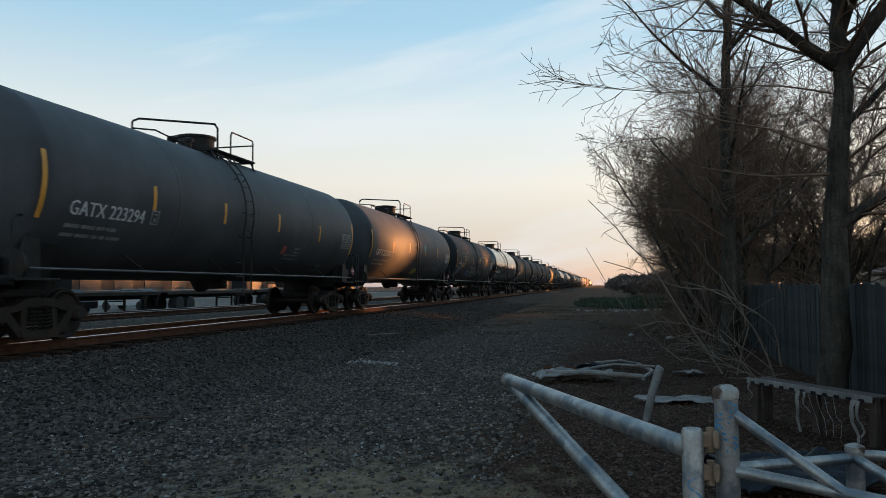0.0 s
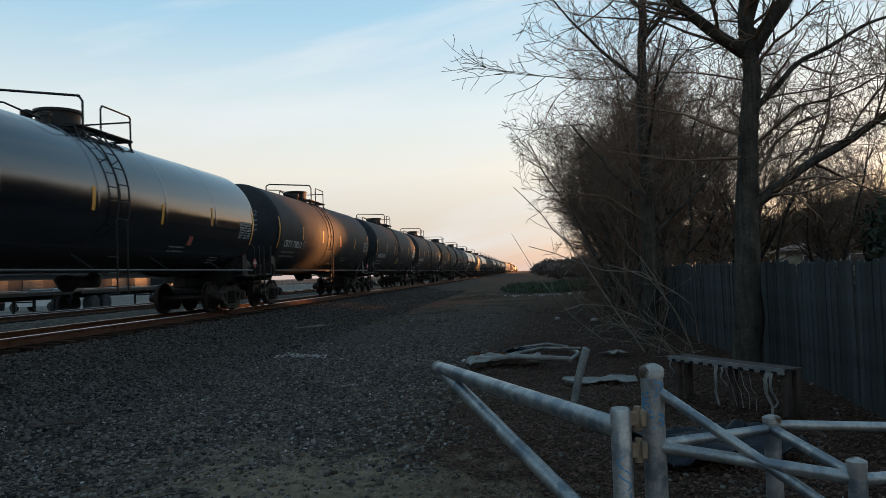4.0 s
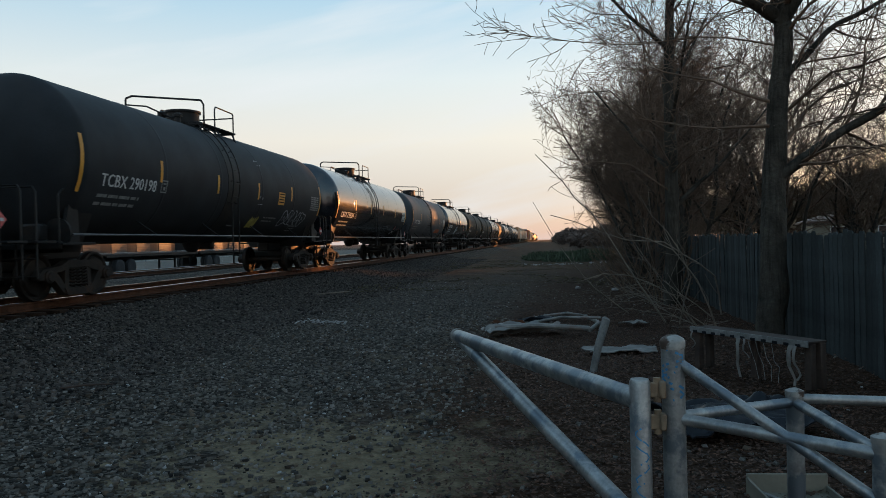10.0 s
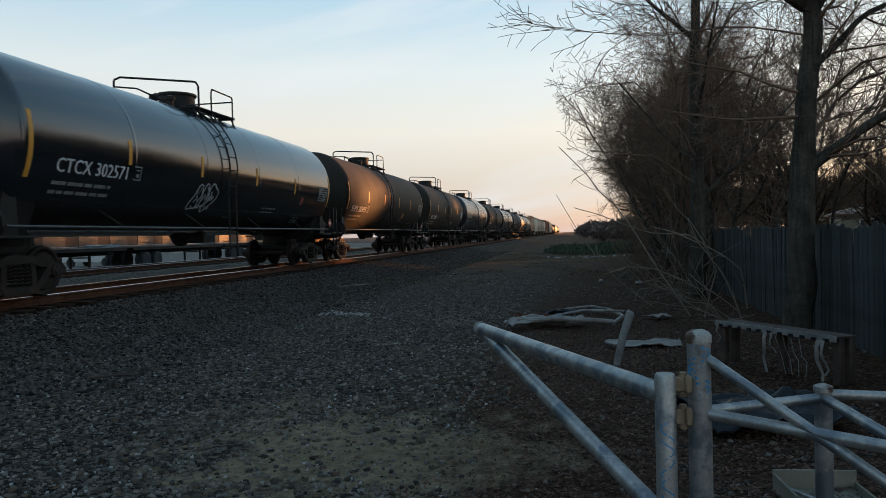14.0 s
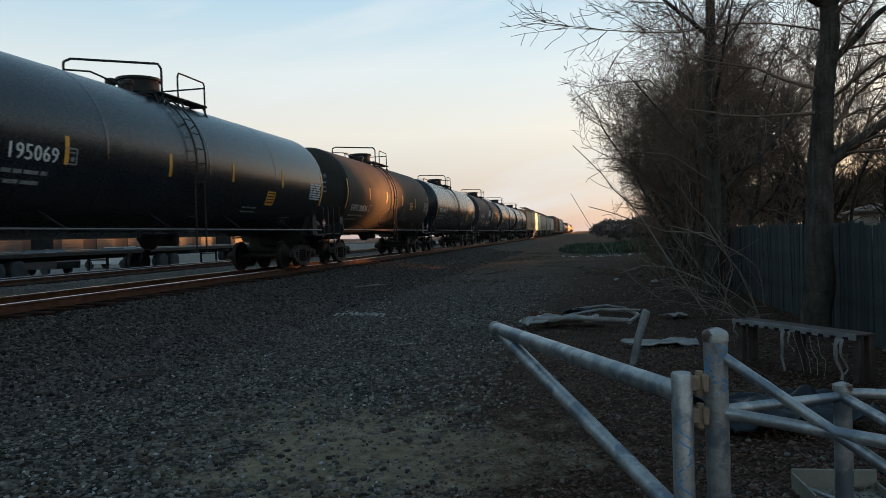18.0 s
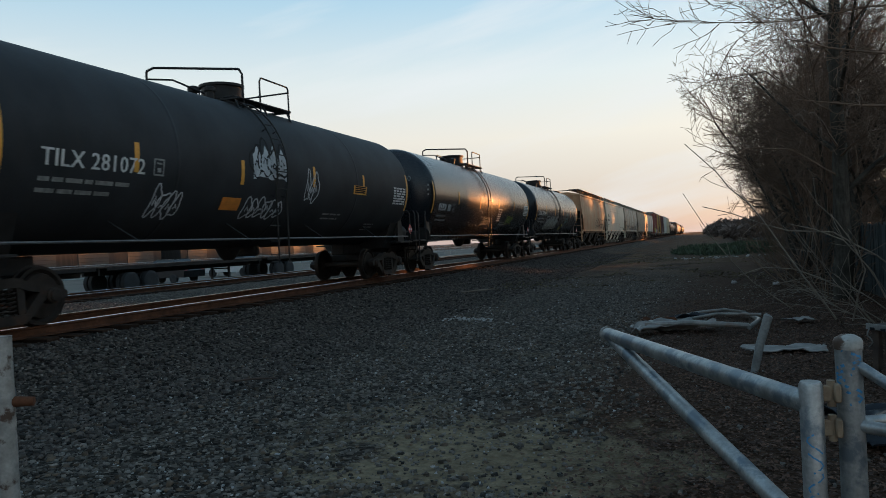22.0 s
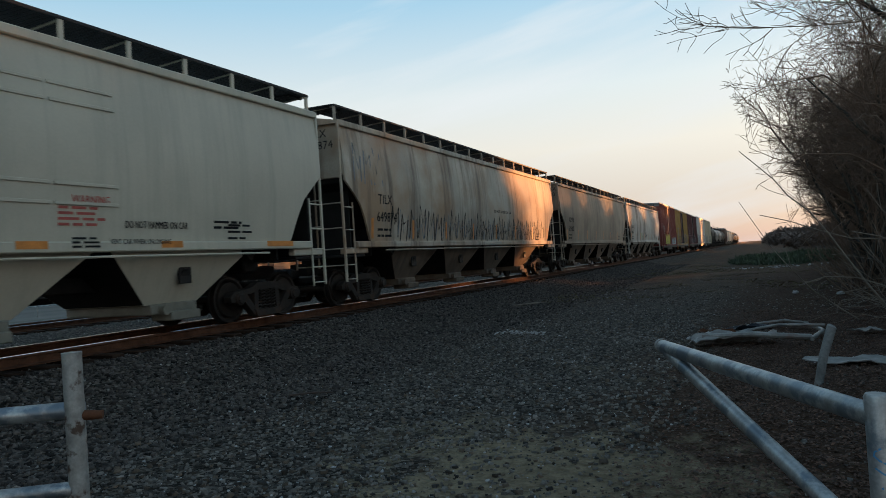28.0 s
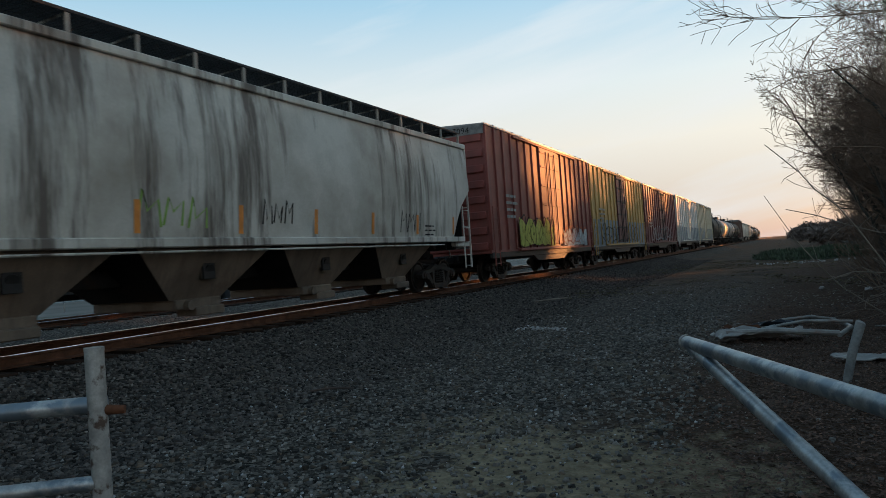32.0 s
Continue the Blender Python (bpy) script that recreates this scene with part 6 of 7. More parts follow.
limb(r_, segs, [(B[0] + 0.1, B[1], 3.1), (B[0] - 0.8, B[1] - 0.5, 3.0), (B[0] - 1.9, B[1] - 0.9, 3.2)], 0.03, 0.007, 3, 0.8, 1.2, 2, 48, 0.004, 9)
limb(r_, segs, [(B[0] + 0.1, B[1], 2.7), (B[0] + 0.9, B[1] + 0.4, 3.6), (B[0] + 1.8, B[1] + 0.6, 3.9)], 0.04, 0.01, 3, 1.6, 1.6, 1, 50, 0.0045, 13)
limb(r_, segs, [(B[0] + 0.25, B[1], 5.6), (B[0] - 0.7, B[1] - 0.3, 6.4), (B[0] - 2.0, B[1] - 0.6, 7.8)], 0.07, 0.015, 3, 1.6, 2.1, 1, 52, 0.0045, 16)
limb(r_, segs, [(B[0] + 0.27, B[1], 6.2), (B[0] + 1.3, B[1] + 0.3, 6.9), (B[0] + 2.8, B[1] + 0.5, 7.6)], 0.06, 0.014, 3, 1.6, 2.1, 1, 52, 0.0045, 16)
limb(r_, segs, [(B[0] + 0.17, B[1], 3.7), (B[0] + 1.0, B[1] + 0.4, 4.5), (B[0] + 2.2, B[1] + 0.7, 5.1), (B[0] + 3.4, B[1] + 0.9, 5.5)], 0.055, 0.012, 3, 1.6, 1.9, 1, 54, 0.0045, 18)
limb(r_, segs, [(B[0] + 0.24, B[1], 5.0), (B[0] + 0.6, B[1] - 0.6, 6.1), (B[0] + 0.9, B[1] - 1.1, 7.6)], 0.055, 0.012, 3, 1.6, 1.9, 1, 50, 0.0045, 13)
for k, (dx, dy, z0, dz) in enumerate(((-2.0, -0.9, 3.4, 0.5), (1.9, -0.6, 3.2, 0.9), (2.4, -0.8, 4.9, 1.2), (-2.4, 0.4, 4.6, 1.0))):
    limb(r_, segs, [(B[0] + 0.14, B[1], z0), (B[0] + 0.4 * dx, B[1] + 0.4 * dy, z0 + 0.6 * dz), (B[0] + 0.75 * dx, B[1] + 0.75 * dy, z0 + 0.75 * dz), (B[0] + dx, B[1] + dy, z0 + dz)], 0.032, 0.007, 3, 1.3, 1.2, 2, 52, 0.004, 12)
tree_parts(thing("bare_tree", "thick-trunked bare tree standing against the board fence", "tree", "bare trees"), segs, M_BARK, M_TWIG)

# the slender tree behind it
segs = []
A = (2.75, 16.8)
limb(r_, segs, [(A[0], A[1], -0.1), (A[0] + 0.05, A[1], 2.5), (A[0] + 0.0, A[1], 5.0), (A[0] + 0.15, A[1], 8.0), (A[0] + 0.3, A[1], 11.5)], 0.19, 0.05, 3, 0.9, 2.4, 1, 46, 0.006, 14)
for k in range(7):
    z = 2.2 + k * 0.9
    a_ = k * 2.4
    limb(r_, segs, [(A[0] + 0.03, A[1], z), (A[0] + 0.9 * math.cos(a_), A[1] + 0.9 * math.sin(a_), z + 0.8), (A[0] + 2.2 * math.cos(a_), A[1] + 2.2 * math.sin(a_), z + 2.3)], 0.06, 0.012, 3, 0.9, 1.8, 1, 46, 0.005, 9)
for k, (dx, dy, z0, dz) in enumerate(((-2.3, -2.6, 2.6, 0.55), (-1.2, -3.4, 3.2, 0.5), (0.6, -3.6, 3.0, 0.3), (-3.0, -1.2, 3.9, 0.9), (-2.2, -2.2, 5.0, 1.3), (1.6, -2.8, 4.2, 0.8), (-0.4, -3.2, 5.8, 1.2))):
    limb(r_, segs, [(A[0] + 0.03, A[1], z0), (A[0] + 0.45 * dx, A[1] + 0.45 * dy, z0 + dz), (A[0] + 0.8 * dx, A[1] + 0.8 * dy, z0 + dz * 0.9), (A[0] + dx, A[1] + dy, z0 + dz * 0.5)], 0.03, 0.006, 3, 0.9, 1.3, 2, 44, 0.0045, 12)
tree_parts(thing("bare_tree", "slender upright bare tree among the thicket", "tree", "bare trees"), segs, M_BARK, M_TWIG)


def thicket_tree(seed, height, stems, tip=0.0065, start=0.1):
    """A many-stemmed bare thicket tree."""
    r_ = random.Random(seed)
    segs = []
    for k in range(stems):
        a_ = k * 6.283 / stems + r_.uniform(-0.4, 0.4)
        lean = r_.uniform(0.08, 0.40)
        d = Vector((math.cos(a_) * lean, math.sin(a_) * lean, 1)).normalized()
        grow(r_, segs, Vector((0.25 * math.cos(a_), 0.25 * math.sin(a_), -0.1)), d, height * r_.uniform(0.72, 1.0), r_.uniform(0.05, 0.10), 0, 3, 44, 0.5, 0.02, 0.09, tip, 1.05, start)
    return [q for q in segs if max(math.hypot(q[0], q[1]), math.hypot(q[3], q[4])) < 1.25 + 0.48 * max(q[2], 0.0)]


VARIANTS = [thicket_tree(31, 8.6, 6, 0.0065, 0.28), thicket_tree(32, 7.6, 6, 0.0065, 0.25), thicket_tree(33, 9.4, 5, 0.0065, 0.3), thicket_tree(35, 8.0, 6, 0.0065, 0.36)]
protos = []
for k, sg in enumerate(VARIANTS):
    t = thing("thicket_tree", "many-stemmed bare thicket tree with reddish-brown twigs", "tree", "thicket along the fence")
    protos.append(tree_parts(t, sg, M_BARK, M_TWIG, 0.03))
spots = [(2.9, 22.0, 3, 40, 0.95), (3.9, 28.5, 3, 130, 1.0), (3.4, 18.6, 0, 20, 0.9), (3.5, 25.2, 2, 150, 0.9), (4.4, 29.8, 0, 220, 0.95), (5.4, 33.0, 2, 10, 0.95), (6.8, 24.5, 1, 200, 1.0), (6.4, 21.5, 3, 30, 1.1), (6.6, 37.0, 0, 140, 1.0), (5.6, 41.0, 3, 50, 1.0), (4.4, 32.0, 1, 120, 1.0), (4.6, 36.5, 0, 15, 0.95), (5.4, 40.5, 1, 310, 0.95), (4.9, 34.5, 3, 200, 0.75), (5.0, 45.0, 1, 60, 0.85), (9.2, 23.5, 1, 80, 0.8), (11.8, 26.5, 3, 330, 0.8), (14.5, 24.0, 0, 10, 0.75)]
used = set()
for x, y, k, turn, sc in spots:
    m = pose(x, y, float(ground_z(x, y)), 0, 0, turn) @ Matrix.Scale(sc, 4)
    if k not in used:
        protos[k].matrix_basis = m
        used.add(k)
    else:
        copy_thing(protos[k], m).scale = (sc, sc, sc)

# low brush under the trees
def brush(seed):
    r_ = random.Random(seed)
    sg = []
    for k in range(11):
        a_ = k * 0.571 + r_.uniform(-0.3, 0.3)
        lean = r_.uniform(0.25, 1.0)
        d_ = Vector((math.cos(a_) * lean, math.sin(a_) * lean, 1)).normalized()
        grow(r_, sg, Vector((0.3 * math.cos(a_), 0.3 * math.sin(a_), -0.08)), d_, r_.uniform(2.2, 3.8), r_.uniform(0.014, 0.026), 1, 3, 46, 0.45, 0.015, 0.10, 0.0055, 0.75, 0.12)
    return [q for q in sg if math.hypot(q[3], q[4]) < 0.9 + 0.45 * max(q[5], 0.0)]


bprotos = []
for k in range(2):
    t = thing("brush", "low tangle of bare brown brush under the trees", "shrub", "brush along the fence")
    part("crown", tubes_mesh("crown", [q[:8] for q in brush(140 + k)], M_TWIG, 3), None, t, "bare leafless twigs")
    bprotos.append(t)
for k, (x, y, turn, sc) in enumerate(((2.7, 18.0, 0, 0.9), (2.5, 21.5, 70, 1.0), (2.6, 25.0, 140, 1.0), (3.2, 28.5, 230, 0.95), (3.8, 32.5, 20, 0.95), (4.3, 37.0, 310, 1.0), (4.9, 42.0, 100, 1.05), (5.8, 47.5, 160, 1.1), (4.6, 21.0, 200, 1.0), (5.2, 27.0, 50, 1.1), (4.4, 30.5, 80, 1.1), (5.2, 35.0, 10, 1.15), (6.2, 40.0, 200, 1.15), (3.6, 23.5, 280, 1.0))):
    m = pose(x, y, float(ground_z(x, y)), 0, 0, turn) @ Matrix.Scale(sc, 4)
    if k < 2:
        bprotos[k].matrix_basis = m
    else:
        copy_thing(bprotos[k % 2], m).scale = (sc, sc, sc)

# arching pale whips at the foot of the thicket
for j, (x, y, n_) in enumerate(((2.1, 11.6, 2), (2.5, 14.0, 3), (2.6, 16.5, 3), (2.9, 12.6, 3))):
    segs = []
    r_ = random.Random(70 + j)
    for k in range(n_):
        a_ = r_.uniform(1.9, 4.6)
        d = Vector((math.cos(a_) * 0.9, math.sin(a_) * 0.9, r_.uniform(0.15, 1.0))).normalized()
        grow(r_, segs, Vector((x + r_.gauss(0, 0.2), y + r_.gauss(0, 0.25), 0.02)), d, r_.uniform(1.2, 2.5), r_.uniform(0.007, 0.012), 1, 2, 40, 0.3, -0.012, 0.11, 0.0035, 0.8, 0.3)
    t = thing("bare_shrub", "arching pale bare whips over the leaf litter", "shrub", "bare shrubs")
    part("crown", tubes_mesh("crown", [s[:8] for s in segs], M_TWIG_PALE, 4), None, t)
# one long whip that reaches out over the yard
segs = []
limb(random.Random(9), segs, [(1.4, 13.2, 0.25), (0.75, 12.9, 0.75), (0.2, 12.7, 1.5), (-0.22, 12.5, 2.25)], 0.012, 0.004, 3, 0.5, 0.5, 3, 40, 0.0035, 3)
for j, (pts, r0) in enumerate((([(2.0, 13.0, 0.1), (1.35, 13.0, 1.2), (0.8, 13.0, 2.06), (0.3, 12.9, 2.6), (-0.13, 12.8, 3.1)], 0.014),
                               ([(3.0, 13.3, 0.2), (2.9, 13.2, 0.9), (2.06, 13.0, 1.5), (1.32, 12.9, 1.58), (0.1, 12.7, 2.05)], 0.013),
                               ([(2.4, 12.2, 0.1), (2.0, 12.0, 0.7), (1.3, 11.9, 1.05), (0.5, 11.8, 0.95)], 0.011),
                               ([(2.6, 11.8, 0.1), (2.3, 11.7, 0.9), (1.9, 11.5, 1.4), (1.2, 11.4, 1.7)], 0.012),
                               ([(2.2, 12.8, 0.1), (2.35, 12.6, 0.9), (2.0, 12.4, 1.7), (1.5, 12.2, 2.3)], 0.011))):
    limb(random.Random(90 + j), segs, pts, r0 * 1.35, 0.006, 3, 0.6, 0.55, 3, 40, 0.004, 6)
t = thing("bare_shrub", "long pale whips arching over the yard", "shrub", "bare shrubs")
part("crown", tubes_mesh("crown", [s[:8] for s in segs], M_TWIG_PALE, 4), None, t)


def clump(r_, n_, centre, radii, size, squash=0.6):
    """Leaf blades in an uneven ellipsoid."""
    g = np.random.default_rng(r_)
    d = g.normal(size=(n_, 3))
    d /= np.linalg.norm(d, axis=1, keepdims=True)
    rad = g.random(n_) ** 0.33
    rad *= 0.72 + 0.28 * np.sin(d[:, 0] * 5 + r_) * np.cos(d[:, 2] * 6 + d[:, 1] * 4)
    c = np.asarray(centre) + d * rad[:, None] * np.asarray(radii)
    u = g.normal(size=(n_, 3)) * size
    w = np.cross(u, g.normal(size=(n_, 3)))
    w *= size * squash / (np.linalg.norm(w, axis=1, keepdims=True) + 1e-9)
    return np.stack([c - u, c + w, c + u, c - w], 1)


def leafy(name, label, cat, centre, blobs, mat, n_, size, seed, trunk=True, group=""):
    t = thing(name, label, cat, group, pose(centre[0], centre[1], float(ground_z(centre[0], centre[1]))))
    vs = [clump(seed + i, n_, c, rr, size) for i, (c, rr) in enumerate(blobs)]
    v = np.concatenate(vs).reshape(-1, 3)
    v[:, 2] = np.maximum(v[:, 2], 0.02)
    part("crown", fast_mesh("crown", v, np.arange(len(v)).reshape(-1, 4), mat), None, t, "dense small leaves")
    if trunk:
        top = max(c[2] for c, _ in blobs)
        g = Geo().tube([(0, 0, -0.1), (0.05, 0, top * 0.4), (0.0, 0.05, top * 0.8)], [0.18, 0.13, 0.06], 9)
        for k in range(4):
            c = blobs[k % len(blobs)][0]
            g.tube([(0.03, 0, top * 0.3), (c[0] * 0.5, c[1] * 0.5, top * 0.55), (c[0], c[1], c[2])], [0.08, 0.05, 0.02], 6)
        part("trunk", g, M_BARK, t)
    return t


M_EVERGREEN = material("dark_evergreen_leaves", (0.030, 0.042, 0.024), 0.8, 0.0, 0.4, 3, 20, island=0.5)
M_BROWNLEAF = material("brownish_winter_leaves", (0.125, 0.088, 0.052), 0.85, 0.0, 0.4, 3, 20, island=0.5)
# distance haze is put into this base colour as a paler grey-brown
M_HAZE_WOOD = material("grey_brown_wood_with_haze", (0.135, 0.106, 0.092), 0.98, 0.0, 0.3, 0.4, 6, island=0.35, spec=0.05)
leafy("evergreen_bush", "dark rounded evergreen bush behind the fence", "bush", (10.8, 20.5), [((0, 0, 2.0), (1.9, 1.9, 1.9)), ((1.2, 0.5, 1.6), (1.5, 1.5, 1.6)), ((-1.0, -0.4, 1.3), (1.3, 1.3, 1.3))], M_EVERGREEN, 3500, 0.09, 3)
# wood added far off to the east to block the sun but for one gap
row = [(60 + 3 * (q % 2), 88 + 4.4 * q, 14.6) for q in range(11)] + [(60.5, 134.3, 15.0), (64, 135.5, 15.0), (60.5, 137.0, 14.5)] + [(68 + 3 * (q % 2), 90 + 4.4 * q, 14.2) for q in range(14)] + [(61, 141.5, 4.6), (60, 144.5, 4.8)] + [(63, 152.0, 15.0)] + [(60 + 3.5 * (q % 2), 155.0 + 4.2 * q, 14.5 if q < 12 else 5.0 if 22 <= q <= 23 else 18.5) for q in range(45)] + [(60 + 3.5 * (q % 2), 344.0 + 5.2 * q, 18.5) for q in range(20)] + [(60 + 3.5 * (q % 2), 450.0 + 11 * q, 15.5) for q in range(10)]
for k, (x, y, h) in enumerate(row):
    leafy("distant_tree", "brownish tree added far off to block the sun", "tree", (x, y), [((0, 0, h * 0.56), (3.2, 3.0, h * 0.42)), ((1.4, 1.0, h * 0.44), (2.8, 2.6, h * 0.38)), ((-1.2, -1.2, h * 0.34), (2.8, 2.6, h * 0.33))], M_BROWNLEAF, 340, 0.55, 520 + 5 * k, True, "wood beyond the houses")
for k, (x, y, h) in enumerate(((24, 58, 7.5), (31, 66, 8.0), (38, 62, 7.0), (45, 74, 8.5))):
    leafy("garden_tree", "brown-leaved tree behind the houses", "tree", (x, y), [((0, 0, h * 0.62), (2.8, 2.6, h * 0.36)), ((1.4, 0.6, h * 0.5), (2.2, 2.2, h * 0.32)), ((-1.5, -0.4, h * 0.45), (2.0, 2.0, h * 0.3))], M_BROWNLEAF, 2200, 0.14, 80 + 5 * k, True, "garden trees")
# far thickets up the line
for k in range(16):
    y = 105 + 17 * k + random.Random(k).uniform(-5, 5)
    x = (4.2 if k < 2 else 0.8) + (k % 4) * 2.8 + 0.012 * y + random.Random(k + 50).uniform(-1, 3)
    h = 3.2 + random.Random(k + 90).uniform(0, 2.4)
    leafy("far_thicket", "grey-brown thicket up the line with haze in its colour", "thicket", (x, y), [((0, 0, h * 0.5), (3.2, 3.5, h * 0.5)), ((2.4, 2, h * 0.42), (3.0, 3.2, h * 0.45)), ((-2.0, -3, h * 0.36), (2.4, 3.0, h * 0.38))], M_HAZE_WOOD, 900, 0.2, 200 + 5 * k, False, "far thickets")
for k in range(6):
    x, y = -30 - 9 * k, 330 + 24 * k
    leafy("far_thicket", "grey-brown trees beyond the train with haze in their colour", "thicket", (x, y), [((0, 0, 4), (5, 5, 4)), ((4, 3, 3), (4, 4, 3.2))], M_HAZE_WOOD, 700, 0.3, 400 + 5 * k, False, "far thickets")


# ---- weeds where the dirt way swings off ----
def weed_field(n_):
    a_, q = rng.random(n_) * 6.283, rng.random(n_) ** 0.5
    return 3.0 + 4.6 * q * np.cos(a_) + 0.8 * np.sin(a_ * 3), 62 + 15 * q * np.sin(a_)


def blades(name, x, y, height, width, mat, label):
    """Many small leaning leaves as one mesh."""
    n_ = len(x)
    a_ = rng.random(n_) * 6.283
    c = np.stack([x, y, ground_z(x, y)], -1)
    side = np.stack([np.cos(a_), np.sin(a_), 0 * a_], -1) * width
    tip = np.stack([rng.normal(0, 0.12, n_), rng.normal(0, 0.12, n_), height], -1)
    v = np.stack([c + tip * 0.25 - side * 0.2, c + tip * 0.6 + side, c + tip, c + tip * 0.55 - side], 1)
    return tagged(new(name, fast_mesh(name, v.reshape(-1, 3), np.arange(n_ * 4).reshape(-1, 4), mat)), label, "weeds", kind="stuff")


x, y = weed_field(16000)
lump = value_noise(x, y, 1.1, 21) * (0.5 + value_noise(x, y, 3.5, 22))
blades("weeds", x, y, 0.06 + 0.55 * lump * rng.random(16000) ** 0.5, 0.06, M_WEED, "patch of low green leafy weeds")
x, y = -7.0 + 9.5 * rng.random(7000), 22 + 36 * rng.random(7000)
keep = value_noise(x, y, 1.6, 23) * value_noise(x, y, 5.0, 24) > 0.36
blades("sparse_weeds", x[keep], y[keep], 0.02 + 0.06 * rng.random(int(keep.sum())), 0.03, M_DRYGRASS, "thin scattered weeds on the bare earth")


# ---- board fence ----
fence = thing("board_fence", "weathered grey upright-board fence", "fence")
fence["kind"] = "structure"
fence.location = (3.42, 0, 0)
r_ = random.Random(3)
board_mes = []
for k in range(4):
    hgt = 1.53 + 0.015 * k
    w = 0.135
    g = Geo().prism([(-w / 2, 0), (w / 2, 0), (w / 2, hgt - 0.035), (w / 2 - 0.03, hgt), (-w / 2 + 0.03, hgt), (-w / 2, hgt - 0.035)], -0.009, 0.009, "x")
    board_mes.append(g.mesh("board", M_FENCE))
y = 4.6
while y < 34:
    z = float(ground_z(3.42, y))
    part("board", board_mes[r_.randrange(4)], None, fence, "", pose(r_.gauss(0, 0.006), y, z - 0.05 + r_.gauss(0, 0.012) - (z - 0.1) * 0.9, r_.gauss(0, 0.5), r_.gauss(0, 0.4), r_.gauss(0, 1.5)))
    y += 0.146
g = Geo()
for z in (0.45, 1.3):
    g.box((0.04, 19.3, z), (0.045, 29.4, 0.09), 0.008)
part("rail", g, M_FENCE, fence)
post_me = Geo().box((0.1, 0, 0.76), (0.09, 0.09, 1.5), 0.01).mesh("post", M_FENCE)
for k in range(13):
    part("post", post_me, None, fence, "", pose(0, 4.8 + 2.4 * k, 0))


# ---- the pipe gate and the pipe stile ----
def pipe(parent, name, pts, r, label="", mat=None, n_=20):
    return part(name, Geo().tube(pts, r, n_), mat or M_GALV, parent, label)


gate = thing("pipe_gate", "galvanised pipe gate swung open on its hinge post", "gate")
P, P2, END = (0.61, 3.77), (0.44, 3.72), (-0.77, 6.05, 0.82)
pipe(gate, "hinge_pipe", [(P2[0], P2[1], 0.03), (P2[0], P2[1], 0.89), (P2[0], P2[1], 0.905)], [0.052, 0.052, 0.044], "upright hinge pipe of the gate")
pipe(gate, "top_pipe", [(P2[0], P2[1], 0.80), END], 0.054, "mottled galvanised top pipe")
pipe(gate, "brace", [(P2[0], P2[1], 0.166), (P2[0] - 0.4609 * 2.48, P2[1] + 0.8875 * 2.48, 0.79)], 0.050, "slanting brace pipe")
d = Vector((END[0] - P2[0], END[1] - P2[1], 0.02)).normalized()
e0 = Vector(END)
pipe(gate, "end_cap", [e0 - d * 0.02, e0 + d * 0.015, e0 + d * 0.03], [0.061, 0.061, 0.045], "rusty end cap", M_GALV_OLD)
for z in (0.85, 0.69):
    g = Geo().tube([(P2[0] + 0.085, P2[1] + 0.01, z - 0.06), (P2[0] + 0.085, P2[1] + 0.01, z + 0.06)], 0.019, 10).box((P2[0] + 0.06, P2[1] + 0.005, z), (0.06, 0.03, 0.075), 0.008).box((P2[0] + 0.108, P2[1] - 0.01, z + 0.005), (0.03, 0.05, 0.085), 0.008)
    part("hinge", g, M_HINGE, gate, "tan rusted hinge")
g = Geo()
for k in range(5):
    stroke(g, [(0.1 * math.sin(k * 2 + i * 0.9) * 0.35, 0.22 + 0.09 * k + 0.018 * i) for i in range(6)], 0.008, lambda u, w: (P2[0] + 0.0535 * math.sin(u / 0.053), P2[1] - 0.0535 * math.cos(u / 0.053), w))
part("marker_scrawl", g, M_BLUE_PAINT, gate, "blue marker scrawl")

gate_post = thing("gate_post", "tall galvanised gate post with a concrete-filled top", "gate post")
pipe(gate_post, "post", [(P[0], P[1], -0.2), (P[0], P[1], 1.06)], 0.0575)
g = Geo().lathe([(1.05, 0.062), (1.085, 0.063), (1.10, 0.055), (1.115, 0.03), (1.118, 0.004)], "z", 20, (P[0], P[1], 0))
part("cap", g, M_GALV_OLD, gate_post, "rough rusty cap")
g = Geo()
for k in range(4):
    stroke(g, [(0.06 * math.sin(k * 1.7 + i * 0.8), 0.80 + 0.055 * k + 0.014 * i) for i in range(7)], 0.012, lambda u, w: (P[0] + 0.0592 * math.sin(u / 0.0585 - 0.2), P[1] - 0.0592 * math.cos(u / 0.0585 - 0.2), w))
part("marker_scrawl", g, M_BLUE_PAINT, gate_post, "blue marker scrawl")

stile = thing("pipe_barrier", "galvanised pipe barrier of low posts and rails", "barrier")
P3, P4 = (1.30, 4.14), (1.38, 3.30)
P5 = (2.45, 4.26)
for q, rr, top in ((P3, 0.045, 0.77), (P4, 0.0395, 0.75), (P5, 0.045, 0.77)):
    pipe(stile, "post", [(q[0], q[1], -0.1), (q[0], q[1], top - 0.03)], rr)
    g = Geo().lathe([(top - 0.035, rr + 0.003), (top - 0.008, rr + 0.003), (top, rr * 0.7), (top + 0.008, rr * 0.25)], "z", 18, (q[0], q[1], 0))
    part("cap", g, M_GALV_OLD, stile, "capped top")
pipe(stile, "rail", [(P[0], P[1], 0.70), (P4[0], P4[1], 0.665)], 0.030)
pipe(stile, "rail", [(P[0], P[1], 0.705), (P3[0], P3[1], 0.70)], 0.027)
pipe(stile, "rail", [(P3[0], P3[1], 0.70), (P4[0], P4[1], 0.67)], 0.027)
